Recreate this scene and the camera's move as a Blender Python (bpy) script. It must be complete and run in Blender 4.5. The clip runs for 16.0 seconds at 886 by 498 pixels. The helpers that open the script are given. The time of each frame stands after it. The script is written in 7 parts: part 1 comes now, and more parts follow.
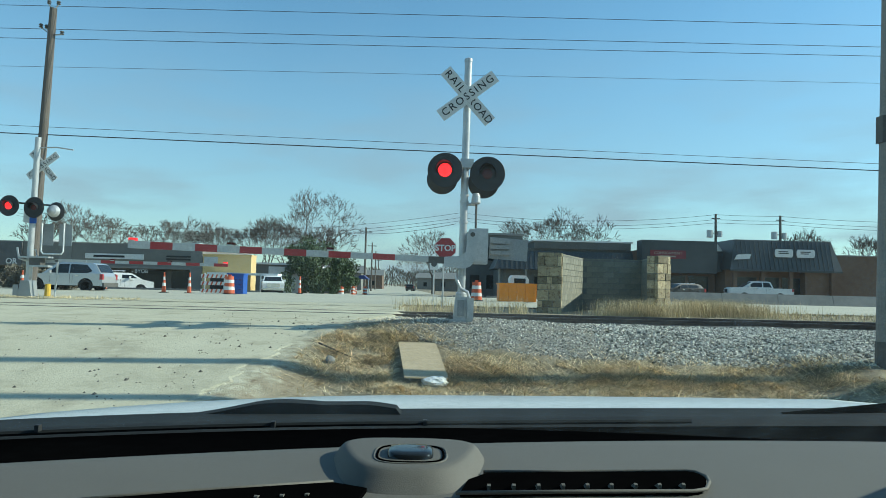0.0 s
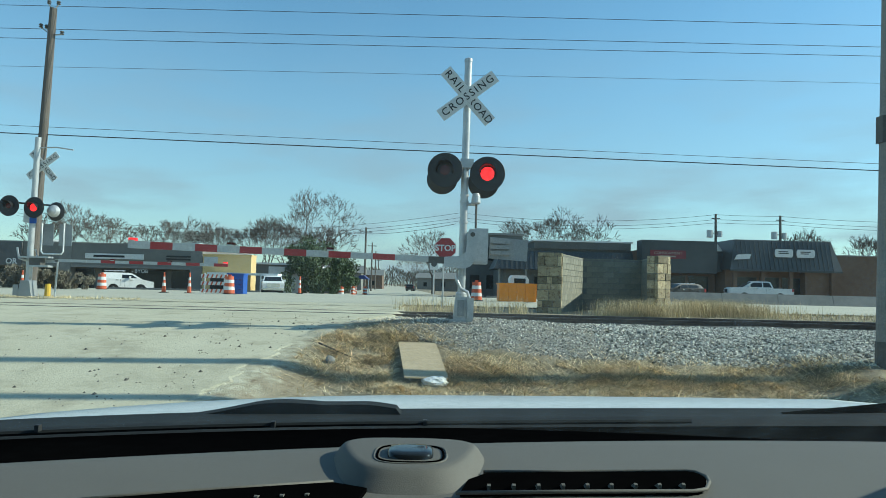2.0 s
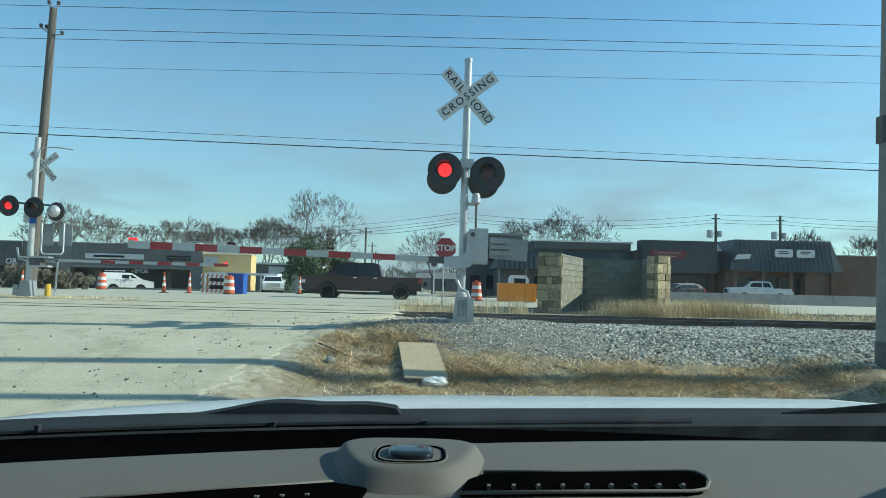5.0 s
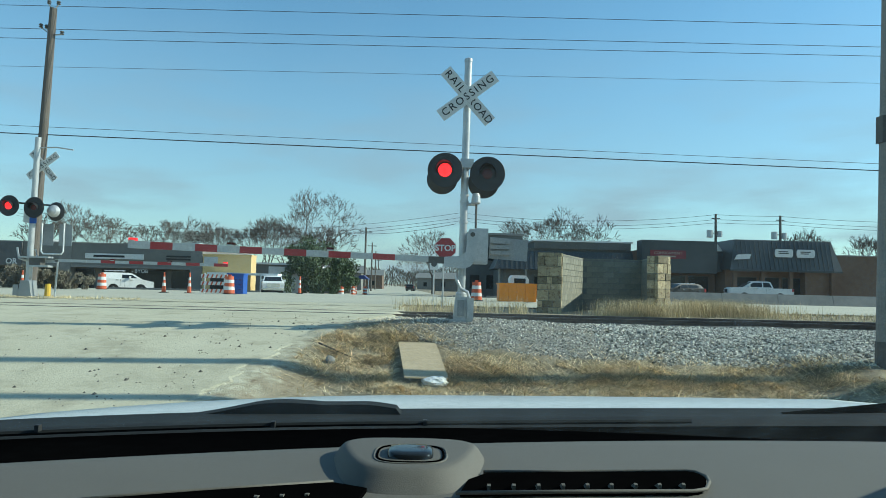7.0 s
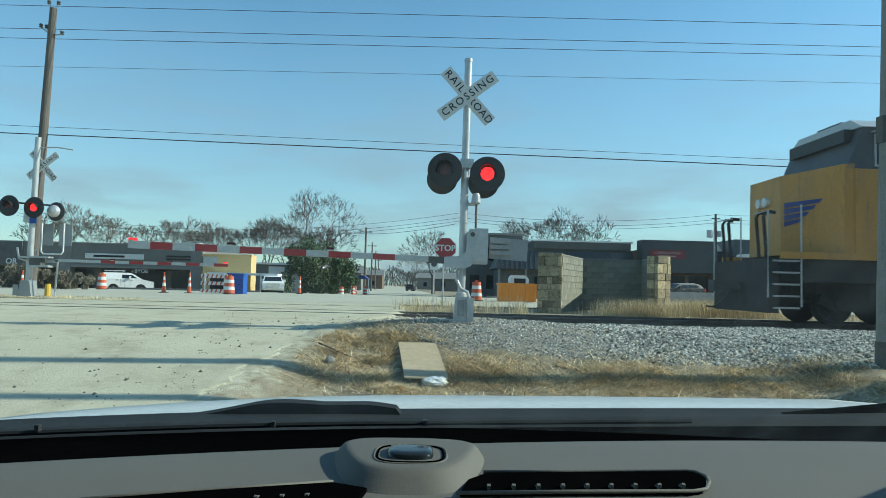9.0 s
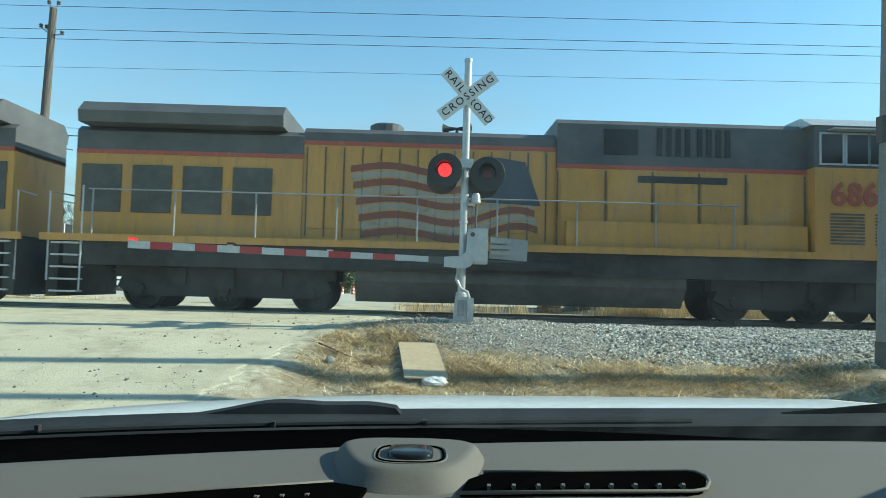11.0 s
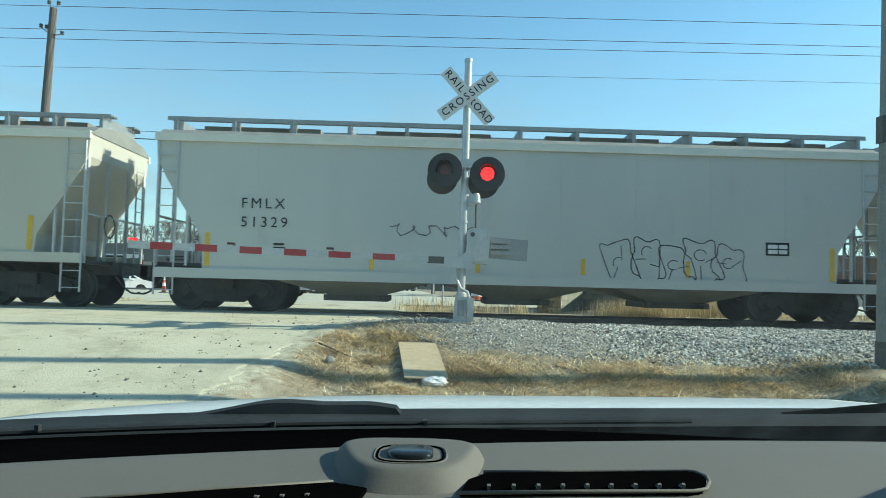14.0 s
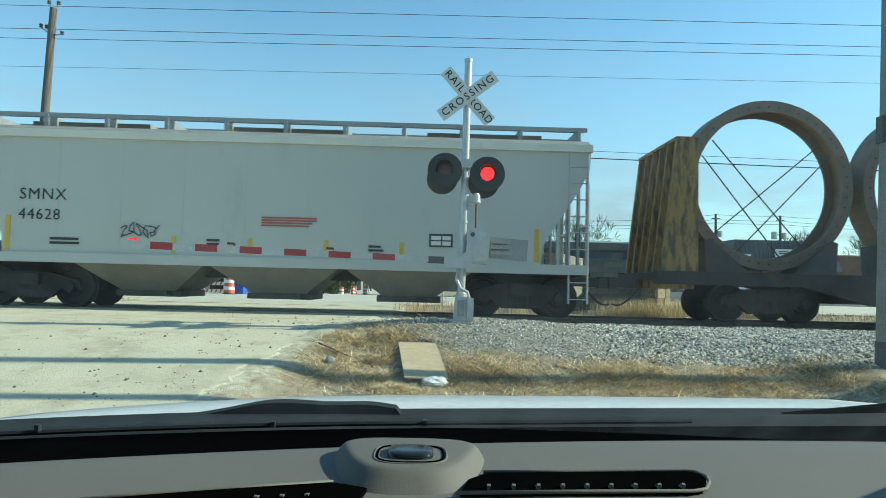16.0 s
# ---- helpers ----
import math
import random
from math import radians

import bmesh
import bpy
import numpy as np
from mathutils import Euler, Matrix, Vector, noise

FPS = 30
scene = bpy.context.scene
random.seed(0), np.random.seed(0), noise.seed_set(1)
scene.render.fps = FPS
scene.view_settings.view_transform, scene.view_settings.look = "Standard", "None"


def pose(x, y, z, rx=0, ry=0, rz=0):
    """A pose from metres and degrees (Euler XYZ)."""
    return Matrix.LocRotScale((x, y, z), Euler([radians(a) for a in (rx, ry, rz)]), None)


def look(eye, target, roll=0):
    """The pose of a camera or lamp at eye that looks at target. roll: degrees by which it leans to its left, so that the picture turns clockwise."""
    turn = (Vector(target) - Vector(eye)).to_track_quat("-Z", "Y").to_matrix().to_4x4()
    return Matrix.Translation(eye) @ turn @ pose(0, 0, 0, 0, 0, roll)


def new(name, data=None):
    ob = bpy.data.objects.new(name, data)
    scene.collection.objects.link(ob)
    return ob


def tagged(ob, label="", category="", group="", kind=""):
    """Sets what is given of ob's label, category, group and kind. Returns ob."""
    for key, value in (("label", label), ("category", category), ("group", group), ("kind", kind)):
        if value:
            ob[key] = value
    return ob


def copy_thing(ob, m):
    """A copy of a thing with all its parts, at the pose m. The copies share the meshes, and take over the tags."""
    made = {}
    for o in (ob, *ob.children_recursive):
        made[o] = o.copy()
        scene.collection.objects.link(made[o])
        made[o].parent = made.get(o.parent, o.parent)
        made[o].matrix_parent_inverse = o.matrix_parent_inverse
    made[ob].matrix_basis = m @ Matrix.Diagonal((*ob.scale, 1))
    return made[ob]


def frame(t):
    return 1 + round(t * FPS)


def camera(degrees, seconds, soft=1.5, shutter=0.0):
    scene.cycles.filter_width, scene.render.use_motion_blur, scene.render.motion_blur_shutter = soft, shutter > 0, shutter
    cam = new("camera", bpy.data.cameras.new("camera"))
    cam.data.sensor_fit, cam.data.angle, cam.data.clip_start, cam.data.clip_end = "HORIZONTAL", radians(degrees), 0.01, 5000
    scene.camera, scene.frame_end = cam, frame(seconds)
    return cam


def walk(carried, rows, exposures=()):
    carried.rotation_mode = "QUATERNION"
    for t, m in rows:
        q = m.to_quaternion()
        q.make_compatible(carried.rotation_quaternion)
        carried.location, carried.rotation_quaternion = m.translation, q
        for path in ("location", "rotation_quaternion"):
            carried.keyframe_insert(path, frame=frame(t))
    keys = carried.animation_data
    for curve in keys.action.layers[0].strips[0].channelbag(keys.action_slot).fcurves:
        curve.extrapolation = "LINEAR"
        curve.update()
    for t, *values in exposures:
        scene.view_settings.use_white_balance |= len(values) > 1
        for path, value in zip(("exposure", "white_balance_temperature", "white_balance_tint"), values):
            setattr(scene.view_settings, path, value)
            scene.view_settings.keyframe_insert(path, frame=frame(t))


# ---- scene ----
CAM = look((0, 0, 1.45), (0.2265, 9.98, 1.45 + 0.5324), 1.4)
cam = camera(66.3, 16.0, 0.8, 0.05)
walk(cam, [(0, CAM), (16, CAM)], [(0, 0.28, 5880, -7), (9.0, 0.28, 5880, -7), (11.3, 0.66, 6130, -8), (16, 0.6, 6130, -8)])

# ---- light ----
SUN_EL, SUN_AZ = 30.0, 3.0  # degrees above the horizon, and from +x towards +y
world = bpy.data.worlds.new("sky")
scene.world = world
world.use_nodes = True
wn = world.node_tree
sky = wn.nodes.new("ShaderNodeTexSky")
sky.sky_type = "NISHITA"
sky.sun_disc = False
sky.sun_elevation = radians(SUN_EL)
sky.sun_rotation = radians(90 - SUN_AZ)
sky.air_density, sky.dust_density, sky.ozone_density = 1.0, 0.2, 1.0
wn.nodes["Background"].inputs[1].default_value = 0.13
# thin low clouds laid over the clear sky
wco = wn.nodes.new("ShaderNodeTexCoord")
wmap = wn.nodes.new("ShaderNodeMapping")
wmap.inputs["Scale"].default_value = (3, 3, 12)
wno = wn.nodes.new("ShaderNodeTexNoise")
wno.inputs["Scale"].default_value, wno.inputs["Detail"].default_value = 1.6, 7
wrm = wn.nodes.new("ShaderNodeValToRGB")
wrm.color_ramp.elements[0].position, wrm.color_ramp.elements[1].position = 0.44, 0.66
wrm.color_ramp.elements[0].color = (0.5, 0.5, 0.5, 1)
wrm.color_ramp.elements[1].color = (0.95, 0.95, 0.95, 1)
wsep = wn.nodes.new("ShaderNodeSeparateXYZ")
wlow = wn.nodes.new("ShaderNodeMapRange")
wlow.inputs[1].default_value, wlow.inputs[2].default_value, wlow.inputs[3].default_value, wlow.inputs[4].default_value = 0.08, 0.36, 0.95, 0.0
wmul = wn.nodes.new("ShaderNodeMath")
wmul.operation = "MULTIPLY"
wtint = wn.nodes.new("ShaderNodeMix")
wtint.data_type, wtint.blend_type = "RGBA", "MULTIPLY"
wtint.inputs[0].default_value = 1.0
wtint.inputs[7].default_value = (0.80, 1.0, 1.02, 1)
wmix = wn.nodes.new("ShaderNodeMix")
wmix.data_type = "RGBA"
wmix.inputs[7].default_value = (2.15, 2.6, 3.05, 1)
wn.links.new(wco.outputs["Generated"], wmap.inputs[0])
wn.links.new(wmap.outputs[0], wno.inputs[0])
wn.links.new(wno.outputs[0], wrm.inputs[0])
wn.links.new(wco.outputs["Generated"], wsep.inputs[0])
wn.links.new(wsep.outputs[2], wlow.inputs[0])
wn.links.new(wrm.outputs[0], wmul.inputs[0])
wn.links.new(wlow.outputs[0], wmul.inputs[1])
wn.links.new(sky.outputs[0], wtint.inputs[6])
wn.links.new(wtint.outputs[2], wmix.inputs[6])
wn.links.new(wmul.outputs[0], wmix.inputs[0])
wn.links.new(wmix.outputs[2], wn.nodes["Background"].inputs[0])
sd = bpy.data.lights.new("sun", "SUN")
sd.energy, sd.angle, sd.color = 4.2, radians(0.55), (1.0, 0.93, 0.8)
sun = new("sun", sd)
sdir = Vector((math.cos(radians(SUN_EL)) * math.cos(radians(SUN_AZ)), math.cos(radians(SUN_EL)) * math.sin(radians(SUN_AZ)), math.sin(radians(SUN_EL))))
sun.matrix_world = look(sdir * 60, (0, 0, 0))


# ---- materials ----
def mat(name, a, b=None, rough=0.7, metal=0.0, scale=3.0, fine=40.0, bump=0.15, stretch=(1, 1, 1), glow=None, strength=0.0, spec=0.5, third=None, cut=0.62):
    """Two colours mixed by coarse noise, a third in patches, with fine grain and relief."""
    m = bpy.data.materials.new(name)
    m.use_nodes = True
    n, l = m.node_tree.nodes, m.node_tree.links
    p = n["Principled BSDF"]
    p.inputs["Roughness"].default_value = rough
    p.inputs["Metallic"].default_value = metal
    p.inputs["Specular IOR Level"].default_value = spec
    b = b or tuple(c * 0.8 for c in a)
    co = n.new("ShaderNodeTexCoord")
    mp = n.new("ShaderNodeMapping")
    mp.inputs["Scale"].default_value = stretch
    l.new(co.outputs["Object"], mp.inputs[0])
    n1 = n.new("ShaderNodeTexNoise")
    n1.inputs["Scale"].default_value = scale
    n1.inputs["Detail"].default_value = 8
    n1.inputs["Roughness"].default_value = 0.65
    l.new(mp.outputs[0], n1.inputs[0])
    ramp = n.new("ShaderNodeValToRGB")
    ramp.color_ramp.elements[0].position, ramp.color_ramp.elements[1].position = 0.35, 0.68
    ramp.color_ramp.elements[0].color, ramp.color_ramp.elements[1].color = (*a, 1), (*b, 1)
    l.new(n1.outputs[0], ramp.inputs[0])
    n2 = n.new("ShaderNodeTexNoise")
    n2.inputs["Scale"].default_value = fine
    n2.inputs["Detail"].default_value = 4
    l.new(co.outputs["Object"], n2.inputs[0])
    mix = n.new("ShaderNodeMix")
    mix.data_type, mix.blend_type = "RGBA", "OVERLAY"
    mix.inputs[0].default_value = 0.35
    l.new(ramp.outputs[0], mix.inputs[6])
    l.new(n2.outputs[0], mix.inputs[7])
    out = mix.outputs[2]
    if third:
        n3 = n.new("ShaderNodeTexNoise")
        n3.inputs["Scale"].default_value = scale * 2.3
        n3.inputs["Detail"].default_value = 10
        n3.inputs["Roughness"].default_value = 0.7
        l.new(mp.outputs[0], n3.inputs[0])
        r3 = n.new("ShaderNodeValToRGB")
        r3.color_ramp.elements[0].position, r3.color_ramp.elements[1].position = cut - 0.06, cut + 0.06
        l.new(n3.outputs[0], r3.inputs[0])
        m3 = n.new("ShaderNodeMix")
        m3.data_type = "RGBA"
        l.new(r3.outputs[0], m3.inputs[0])
        l.new(out, m3.inputs[6])
        m3.inputs[7].default_value = (*third, 1)
        out = m3.outputs[2]
    l.new(out, p.inputs["Base Color"])
    if bump:
        bp = n.new("ShaderNodeBump")
        bp.inputs["Strength"].default_value = bump
        bp.inputs["Distance"].default_value = 0.02
        l.new(n2.outputs[0], bp.inputs["Height"])
        l.new(bp.outputs[0], p.inputs["Normal"])
    if glow:
        p.inputs["Emission Color"].default_value = (*glow, 1)
        p.inputs["Emission Strength"].default_value = strength
    return m


def dotted(m, strength):
    """Breaks a lamp's glow into the fine dots of its leds."""
    n, l = m.node_tree.nodes, m.node_tree.links
    co = n.new("ShaderNodeTexCoord")
    vo = n.new("ShaderNodeTexVoronoi")
    vo.inputs["Scale"].default_value = 48
    vo.inputs["Randomness"].default_value = 0.3
    mr = n.new("ShaderNodeMapRange")
    mr.inputs[1].default_value, mr.inputs[2].default_value, mr.inputs[3].default_value, mr.inputs[4].default_value = 0.25, 0.6, strength, strength * 0.3
    l.new(co.outputs["Object"], vo.inputs[0])
    l.new(vo.outputs[0], mr.inputs[0])
    l.new(mr.outputs[0], n["Principled BSDF"].inputs["Emission Strength"])
    return m


def varied(m, amount=0.5):
    """Lets each object of a material differ in value, by Object Info's Random."""
    n, l = m.node_tree.nodes, m.node_tree.links
    p = n["Principled BSDF"]
    src = p.inputs["Base Color"].links[0].from_socket
    oi = n.new("ShaderNodeObjectInfo")
    mr = n.new("ShaderNodeMapRange")
    mr.inputs[3].default_value, mr.inputs[4].default_value = 1 - amount, 1 + amount
    l.new(oi.outputs["Random"], mr.inputs[0])
    hs = n.new("ShaderNodeHueSaturation")
    l.new(mr.outputs[0], hs.inputs["Value"])
    l.new(src, hs.inputs["Color"])
    l.new(hs.outputs[0], p.inputs["Base Color"])
    return m


def islands(m, amount=0.4):
    """Lets each loose piece of a joined mesh differ in value."""
    n, l = m.node_tree.nodes, m.node_tree.links
    p = n["Principled BSDF"]
    src = p.inputs["Base Color"].links[0].from_socket
    ge = n.new("ShaderNodeNewGeometry")
    mr = n.new("ShaderNodeMapRange")
    mr.inputs[3].default_value, mr.inputs[4].default_value = 1 - amount, 1 + amount
    l.new(ge.outputs["Random Per Island"], mr.inputs[0])
    hs = n.new("ShaderNodeHueSaturation")
    l.new(mr.outputs[0], hs.inputs["Value"])
    l.new(src, hs.inputs["Color"])
    l.new(hs.outputs[0], p.inputs["Base Color"])
    return m


def covered(m):
    """Lays fine gravel and road dust over the dirt, by the ground's own masks."""
    n, l = m.node_tree.nodes, m.node_tree.links
    p = n["Principled BSDF"]
    out = p.inputs["Base Color"].links[0].from_socket
    co = n.new("ShaderNodeTexCoord")
    edge = n.new("ShaderNodeTexNoise")
    edge.inputs["Scale"].default_value, edge.inputs["Detail"].default_value = 5, 6
    l.new(co.outputs["Object"], edge.inputs[0])
    # gravel's dark tone paints the shade in the gaps between stones
    for name, scale, a, b in (("gravel", 34, (0.11, 0.105, 0.09), (0.42, 0.4, 0.34)), ("dust", 7, (0.4, 0.36, 0.255), (0.54, 0.5, 0.37))):
        at = n.new("ShaderNodeAttribute")
        at.attribute_name = name
        ad = n.new("ShaderNodeMath")
        ad.operation = "ADD"
        l.new(at.outputs["Fac"], ad.inputs[0])
        l.new(edge.outputs[0], ad.inputs[1])
        mr = n.new("ShaderNodeMapRange")
        mr.inputs[1].default_value, mr.inputs[2].default_value = 0.85, 1.1
        l.new(ad.outputs[0], mr.inputs[0])
        no = n.new("ShaderNodeTexNoise")
        no.inputs["Scale"].default_value, no.inputs["Detail"].default_value = scale, 6
        l.new(co.outputs["Object"], no.inputs[0])
        ra = n.new("ShaderNodeValToRGB")
        ra.color_ramp.elements[0].position, ra.color_ramp.elements[1].position = 0.4, 0.62
        ra.color_ramp.elements[0].color, ra.color_ramp.elements[1].color = (*a, 1), (*b, 1)
        l.new(no.outputs[0], ra.inputs[0])
        mx = n.new("ShaderNodeMix")
        mx.data_type = "RGBA"
        l.new(mr.outputs[0], mx.inputs[0])
        l.new(out, mx.inputs[6])
        l.new(ra.outputs[0], mx.inputs[7])
        out = mx.outputs[2]
    l.new(out, p.inputs["Base Color"])
    return m


def film_glass(name):
    """A clear windscreen under a thin, streaky film of road dust."""
    m = bpy.data.materials.new(name)
    m.use_nodes = True
    n, l = m.node_tree.nodes, m.node_tree.links
    n.remove(n["Principled BSDF"])
    clear, dust, mix = n.new("ShaderNodeBsdfTransparent"), n.new("ShaderNodeBsdfTranslucent"), n.new("ShaderNodeMixShader")
    dust.inputs[0].default_value = (0.7, 0.8, 0.85, 1)
    co = n.new("ShaderNodeTexCoord")
    mp = n.new("ShaderNodeMapping")
    mp.inputs["Scale"].default_value = (9, 2.5, 2.5)
    mp.inputs["Rotation"].default_value = (0, 0, 0.5)
    no = n.new("ShaderNodeTexNoise")
    no.inputs["Scale"].default_value, no.inputs["Detail"].default_value = 2.2, 7
    mr = n.new("ShaderNodeMapRange")
    mr.inputs[1].default_value, mr.inputs[2].default_value, mr.inputs[3].default_value, mr.inputs[4].default_value = 0.35, 0.75, 0.008, 0.03
    l.new(co.outputs["Object"], mp.inputs[0])
    l.new(mp.outputs[0], no.inputs[0])
    l.new(no.outputs[0], mr.inputs[0])
    l.new(mr.outputs[0], mix.inputs[0])
    l.new(clear.outputs[0], mix.inputs[1])
    l.new(dust.outputs[0], mix.inputs[2])
    l.new(mix.outputs[0], n["Material Output"].inputs[0])
    return m


M = dict(
    dirt=covered(mat("dirt", (0.27, 0.225, 0.15), (0.37, 0.32, 0.225), 0.95, scale=1.6, fine=45, bump=0.9, third=(0.19, 0.145, 0.085), cut=0.58, spec=0.2)),
    road=mat("road_dust", (0.49, 0.45, 0.32), (0.57, 0.53, 0.39), 0.95, scale=0.6, fine=45, bump=0.5, third=(0.42, 0.38, 0.27), cut=0.56, spec=0.2),
    asphalt=mat("far_road", (0.44, 0.41, 0.31), (0.5, 0.47, 0.36), 0.9, scale=0.3, fine=20, bump=0.2),
    litter=islands(mat("dark_clods", (0.1, 0.09, 0.075), (0.16, 0.14, 0.11), 0.95, scale=4, bump=0), 0.5),
    amber=mat("amber_paint", (0.75, 0.27, 0.015), (0.65, 0.23, 0.015), 0.5, scale=4, bump=0.05),
    stone=islands(mat("ballast", (0.43, 0.41, 0.35), (0.58, 0.55, 0.475), 1.0, scale=4, bump=0.1, spec=0.02), 0.75),
    straw=islands(mat("straw", (0.64, 0.5, 0.28), (0.8, 0.69, 0.46), 0.9, scale=2, bump=0), 0.7),
    tallgrass=islands(mat("tall_straw", (0.55, 0.45, 0.26), (0.62, 0.52, 0.32), 0.9, scale=2, bump=0), 0.35),
    steel=mat("rail_steel", (0.2, 0.17, 0.15), (0.12, 0.1, 0.09), 0.5, 0.7, scale=5),
    tie=varied(mat("tie_wood", (0.07, 0.06, 0.05), (0.13, 0.11, 0.09), 0.9, scale=6, stretch=(4, 0.5, 4)), 0.4),
    galv=mat("galvanised", (0.42, 0.43, 0.43), (0.52, 0.53, 0.53), 0.42, 0.35, scale=8, fine=60, bump=0.05),
    alu=mat("aluminium_paint", (0.5, 0.51, 0.51), (0.4, 0.41, 0.42), 0.4, 0.4, scale=5, bump=0.03),
    white=mat("white_paint", (0.78, 0.78, 0.76), (0.7, 0.7, 0.68), 0.5, scale=3, bump=0.03),
    sign=mat("sign_white", (0.72, 0.72, 0.7), (0.62, 0.62, 0.6), 0.45, scale=6, bump=0.02),
    red=mat("red_paint", (0.36, 0.03, 0.035), (0.29, 0.028, 0.03), 0.45, scale=6, bump=0.02),
    black=mat("black_paint", (0.012, 0.012, 0.013), (0.02, 0.02, 0.02), 0.5, scale=6, bump=0.05),
    dark=mat("dark_grime", (0.075, 0.073, 0.068), (0.11, 0.105, 0.095), 0.8, scale=3, bump=0.2),
    truckm=mat("truck_grime", (0.028, 0.028, 0.028), (0.05, 0.048, 0.045), 0.8, scale=3, bump=0.2),
    lens=mat("dark_red_lens", (0.09, 0.01, 0.01), (0.06, 0.008, 0.008), 0.25, scale=20, bump=0.1),
    led=dotted(mat("led_red", (0.4, 0.01, 0.01), (0.4, 0.01, 0.01), 0.4, scale=20, bump=0, glow=(1.0, 0.02, 0.025), strength=1.6), 2.1),
    wood=mat("pole_wood", (0.1, 0.085, 0.072), (0.15, 0.128, 0.108), 0.9, scale=3, stretch=(6, 6, 0.4), bump=0.3),
    ply=mat("plywood", (0.42, 0.33, 0.2), (0.5, 0.4, 0.26), 0.85, scale=3, stretch=(1, 6, 1), bump=0.15),
    wire=mat("wire", (0.03, 0.03, 0.03), (0.04, 0.04, 0.04), 0.6, bump=0),
    rust=mat("rusty_hopper", (0.35, 0.27, 0.225), (0.25, 0.18, 0.145), 0.85, scale=1.1, stretch=(1.6, 1, 0.25), bump=0.1, third=(0.37, 0.32, 0.275), cut=0.6),
    cream=mat("tan_grey_hopper", (0.5, 0.48, 0.41), (0.46, 0.44, 0.375), 0.65, scale=0.5, fine=160, stretch=(1.4, 1, 0.4), bump=0, third=(0.4, 0.37, 0.31), cut=0.66),
    grey=mat("grey_hopper", (0.5, 0.51, 0.48), (0.47, 0.48, 0.45), 0.6, scale=0.45, fine=160, stretch=(1.4, 1, 0.4), bump=0, third=(0.42, 0.425, 0.395), cut=0.66),
    band=mat("cream_band", (0.66, 0.64, 0.55), (0.72, 0.7, 0.62), 0.6, scale=2, bump=0.04),
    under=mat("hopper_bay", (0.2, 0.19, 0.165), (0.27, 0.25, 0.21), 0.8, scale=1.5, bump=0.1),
    yellow=mat("loco_yellow", (0.54, 0.285, 0.065), (0.43, 0.24, 0.075), 0.55, scale=1.5, stretch=(2.5, 1, 0.3), bump=0.03, third=(0.31, 0.19, 0.075), cut=0.62),
    lgrey=mat("loco_grey", (0.075, 0.077, 0.08), (0.115, 0.115, 0.115), 0.55, scale=1.5, bump=0.03),
    mark=mat("marking_yellow", (0.65, 0.42, 0.03), (0.55, 0.36, 0.05), 0.6, scale=8, bump=0),
    glass=mat("dark_glass", (0.015, 0.018, 0.02), (0.022, 0.026, 0.03), 0.12, scale=2, bump=0, spec=0.35),
    blue=mat("blue_plastic", (0.02, 0.1, 0.42), (0.02, 0.07, 0.3), 0.5, scale=6, bump=0.05),
    orange=mat("orange_plastic", (0.6, 0.115, 0.04), (0.5, 0.1, 0.04), 0.55, scale=6, bump=0.05),
    navy=mat("flag_blue", (0.03, 0.05, 0.2), (0.04, 0.06, 0.22), 0.5, bump=0),
    tag=mat("spray_black", (0.075, 0.078, 0.085), (0.12, 0.12, 0.12), 0.7, scale=9, bump=0),
    cmu=varied(mat("block", (0.2, 0.195, 0.15), (0.26, 0.25, 0.19), 0.9, scale=6, bump=0.3), 0.12),
    mortar=mat("mortar", (0.17, 0.165, 0.14), (0.22, 0.21, 0.18), 0.95, scale=6, bump=0.3),
    sandst=varied(mat("field_stone", (0.33, 0.27, 0.16), (0.47, 0.4, 0.25), 0.9, scale=5, bump=0.8, third=(0.17, 0.105, 0.055), cut=0.58), 0.55),
    darkstucco=mat("dark_grey_stucco", (0.11, 0.11, 0.105), (0.14, 0.14, 0.13), 0.9, scale=1, bump=0.1),
    stucco=mat("grey_stucco", (0.17, 0.165, 0.15), (0.205, 0.2, 0.18), 0.9, scale=1, bump=0.1),
    tan=mat("yellow_stucco", (0.62, 0.45, 0.2), (0.66, 0.49, 0.24), 0.9, scale=1, bump=0.1),
    seam=varied(mat("dark_metal_roof", (0.055, 0.06, 0.062), (0.075, 0.08, 0.08), 0.5, 0.2, scale=1, bump=0.03), 0.1),
    brick=mat("brown_brick", (0.14, 0.088, 0.06), (0.175, 0.115, 0.08), 0.9, scale=2, bump=0.3),
    barrier=mat("concrete_wall", (0.2, 0.195, 0.18), (0.26, 0.25, 0.23), 0.9, scale=1.5, bump=0.2),
    signred=mat("dim_red_sign", (0.2, 0.025, 0.035), (0.16, 0.02, 0.03), 0.5, scale=4, bump=0),
    bark=mat("bark", (0.085, 0.07, 0.058), (0.13, 0.11, 0.092), 0.95, scale=5, bump=0.3),
    leaf=islands(mat("evergreen", (0.05, 0.08, 0.03), (0.085, 0.115, 0.045), 0.7, scale=3, bump=0), 0.5),
    wood_far=islands(mat("far_twigs", (0.1, 0.085, 0.065), (0.14, 0.12, 0.095), 0.95, scale=3, bump=0), 0.4),
    board=mat("weathered_steel", (0.16, 0.16, 0.15), (0.22, 0.22, 0.2), 0.7, scale=3, bump=0.05),
    steelgrey=mat("grey_steel", (0.27, 0.28, 0.28), (0.33, 0.34, 0.34), 0.5, 0.3, scale=3, bump=0.05),
    fadered=mat("faded_number_red", (0.4, 0.09, 0.06), (0.33, 0.09, 0.06), 0.6, scale=4, bump=0, third=(0.36, 0.2, 0.07), cut=0.62),
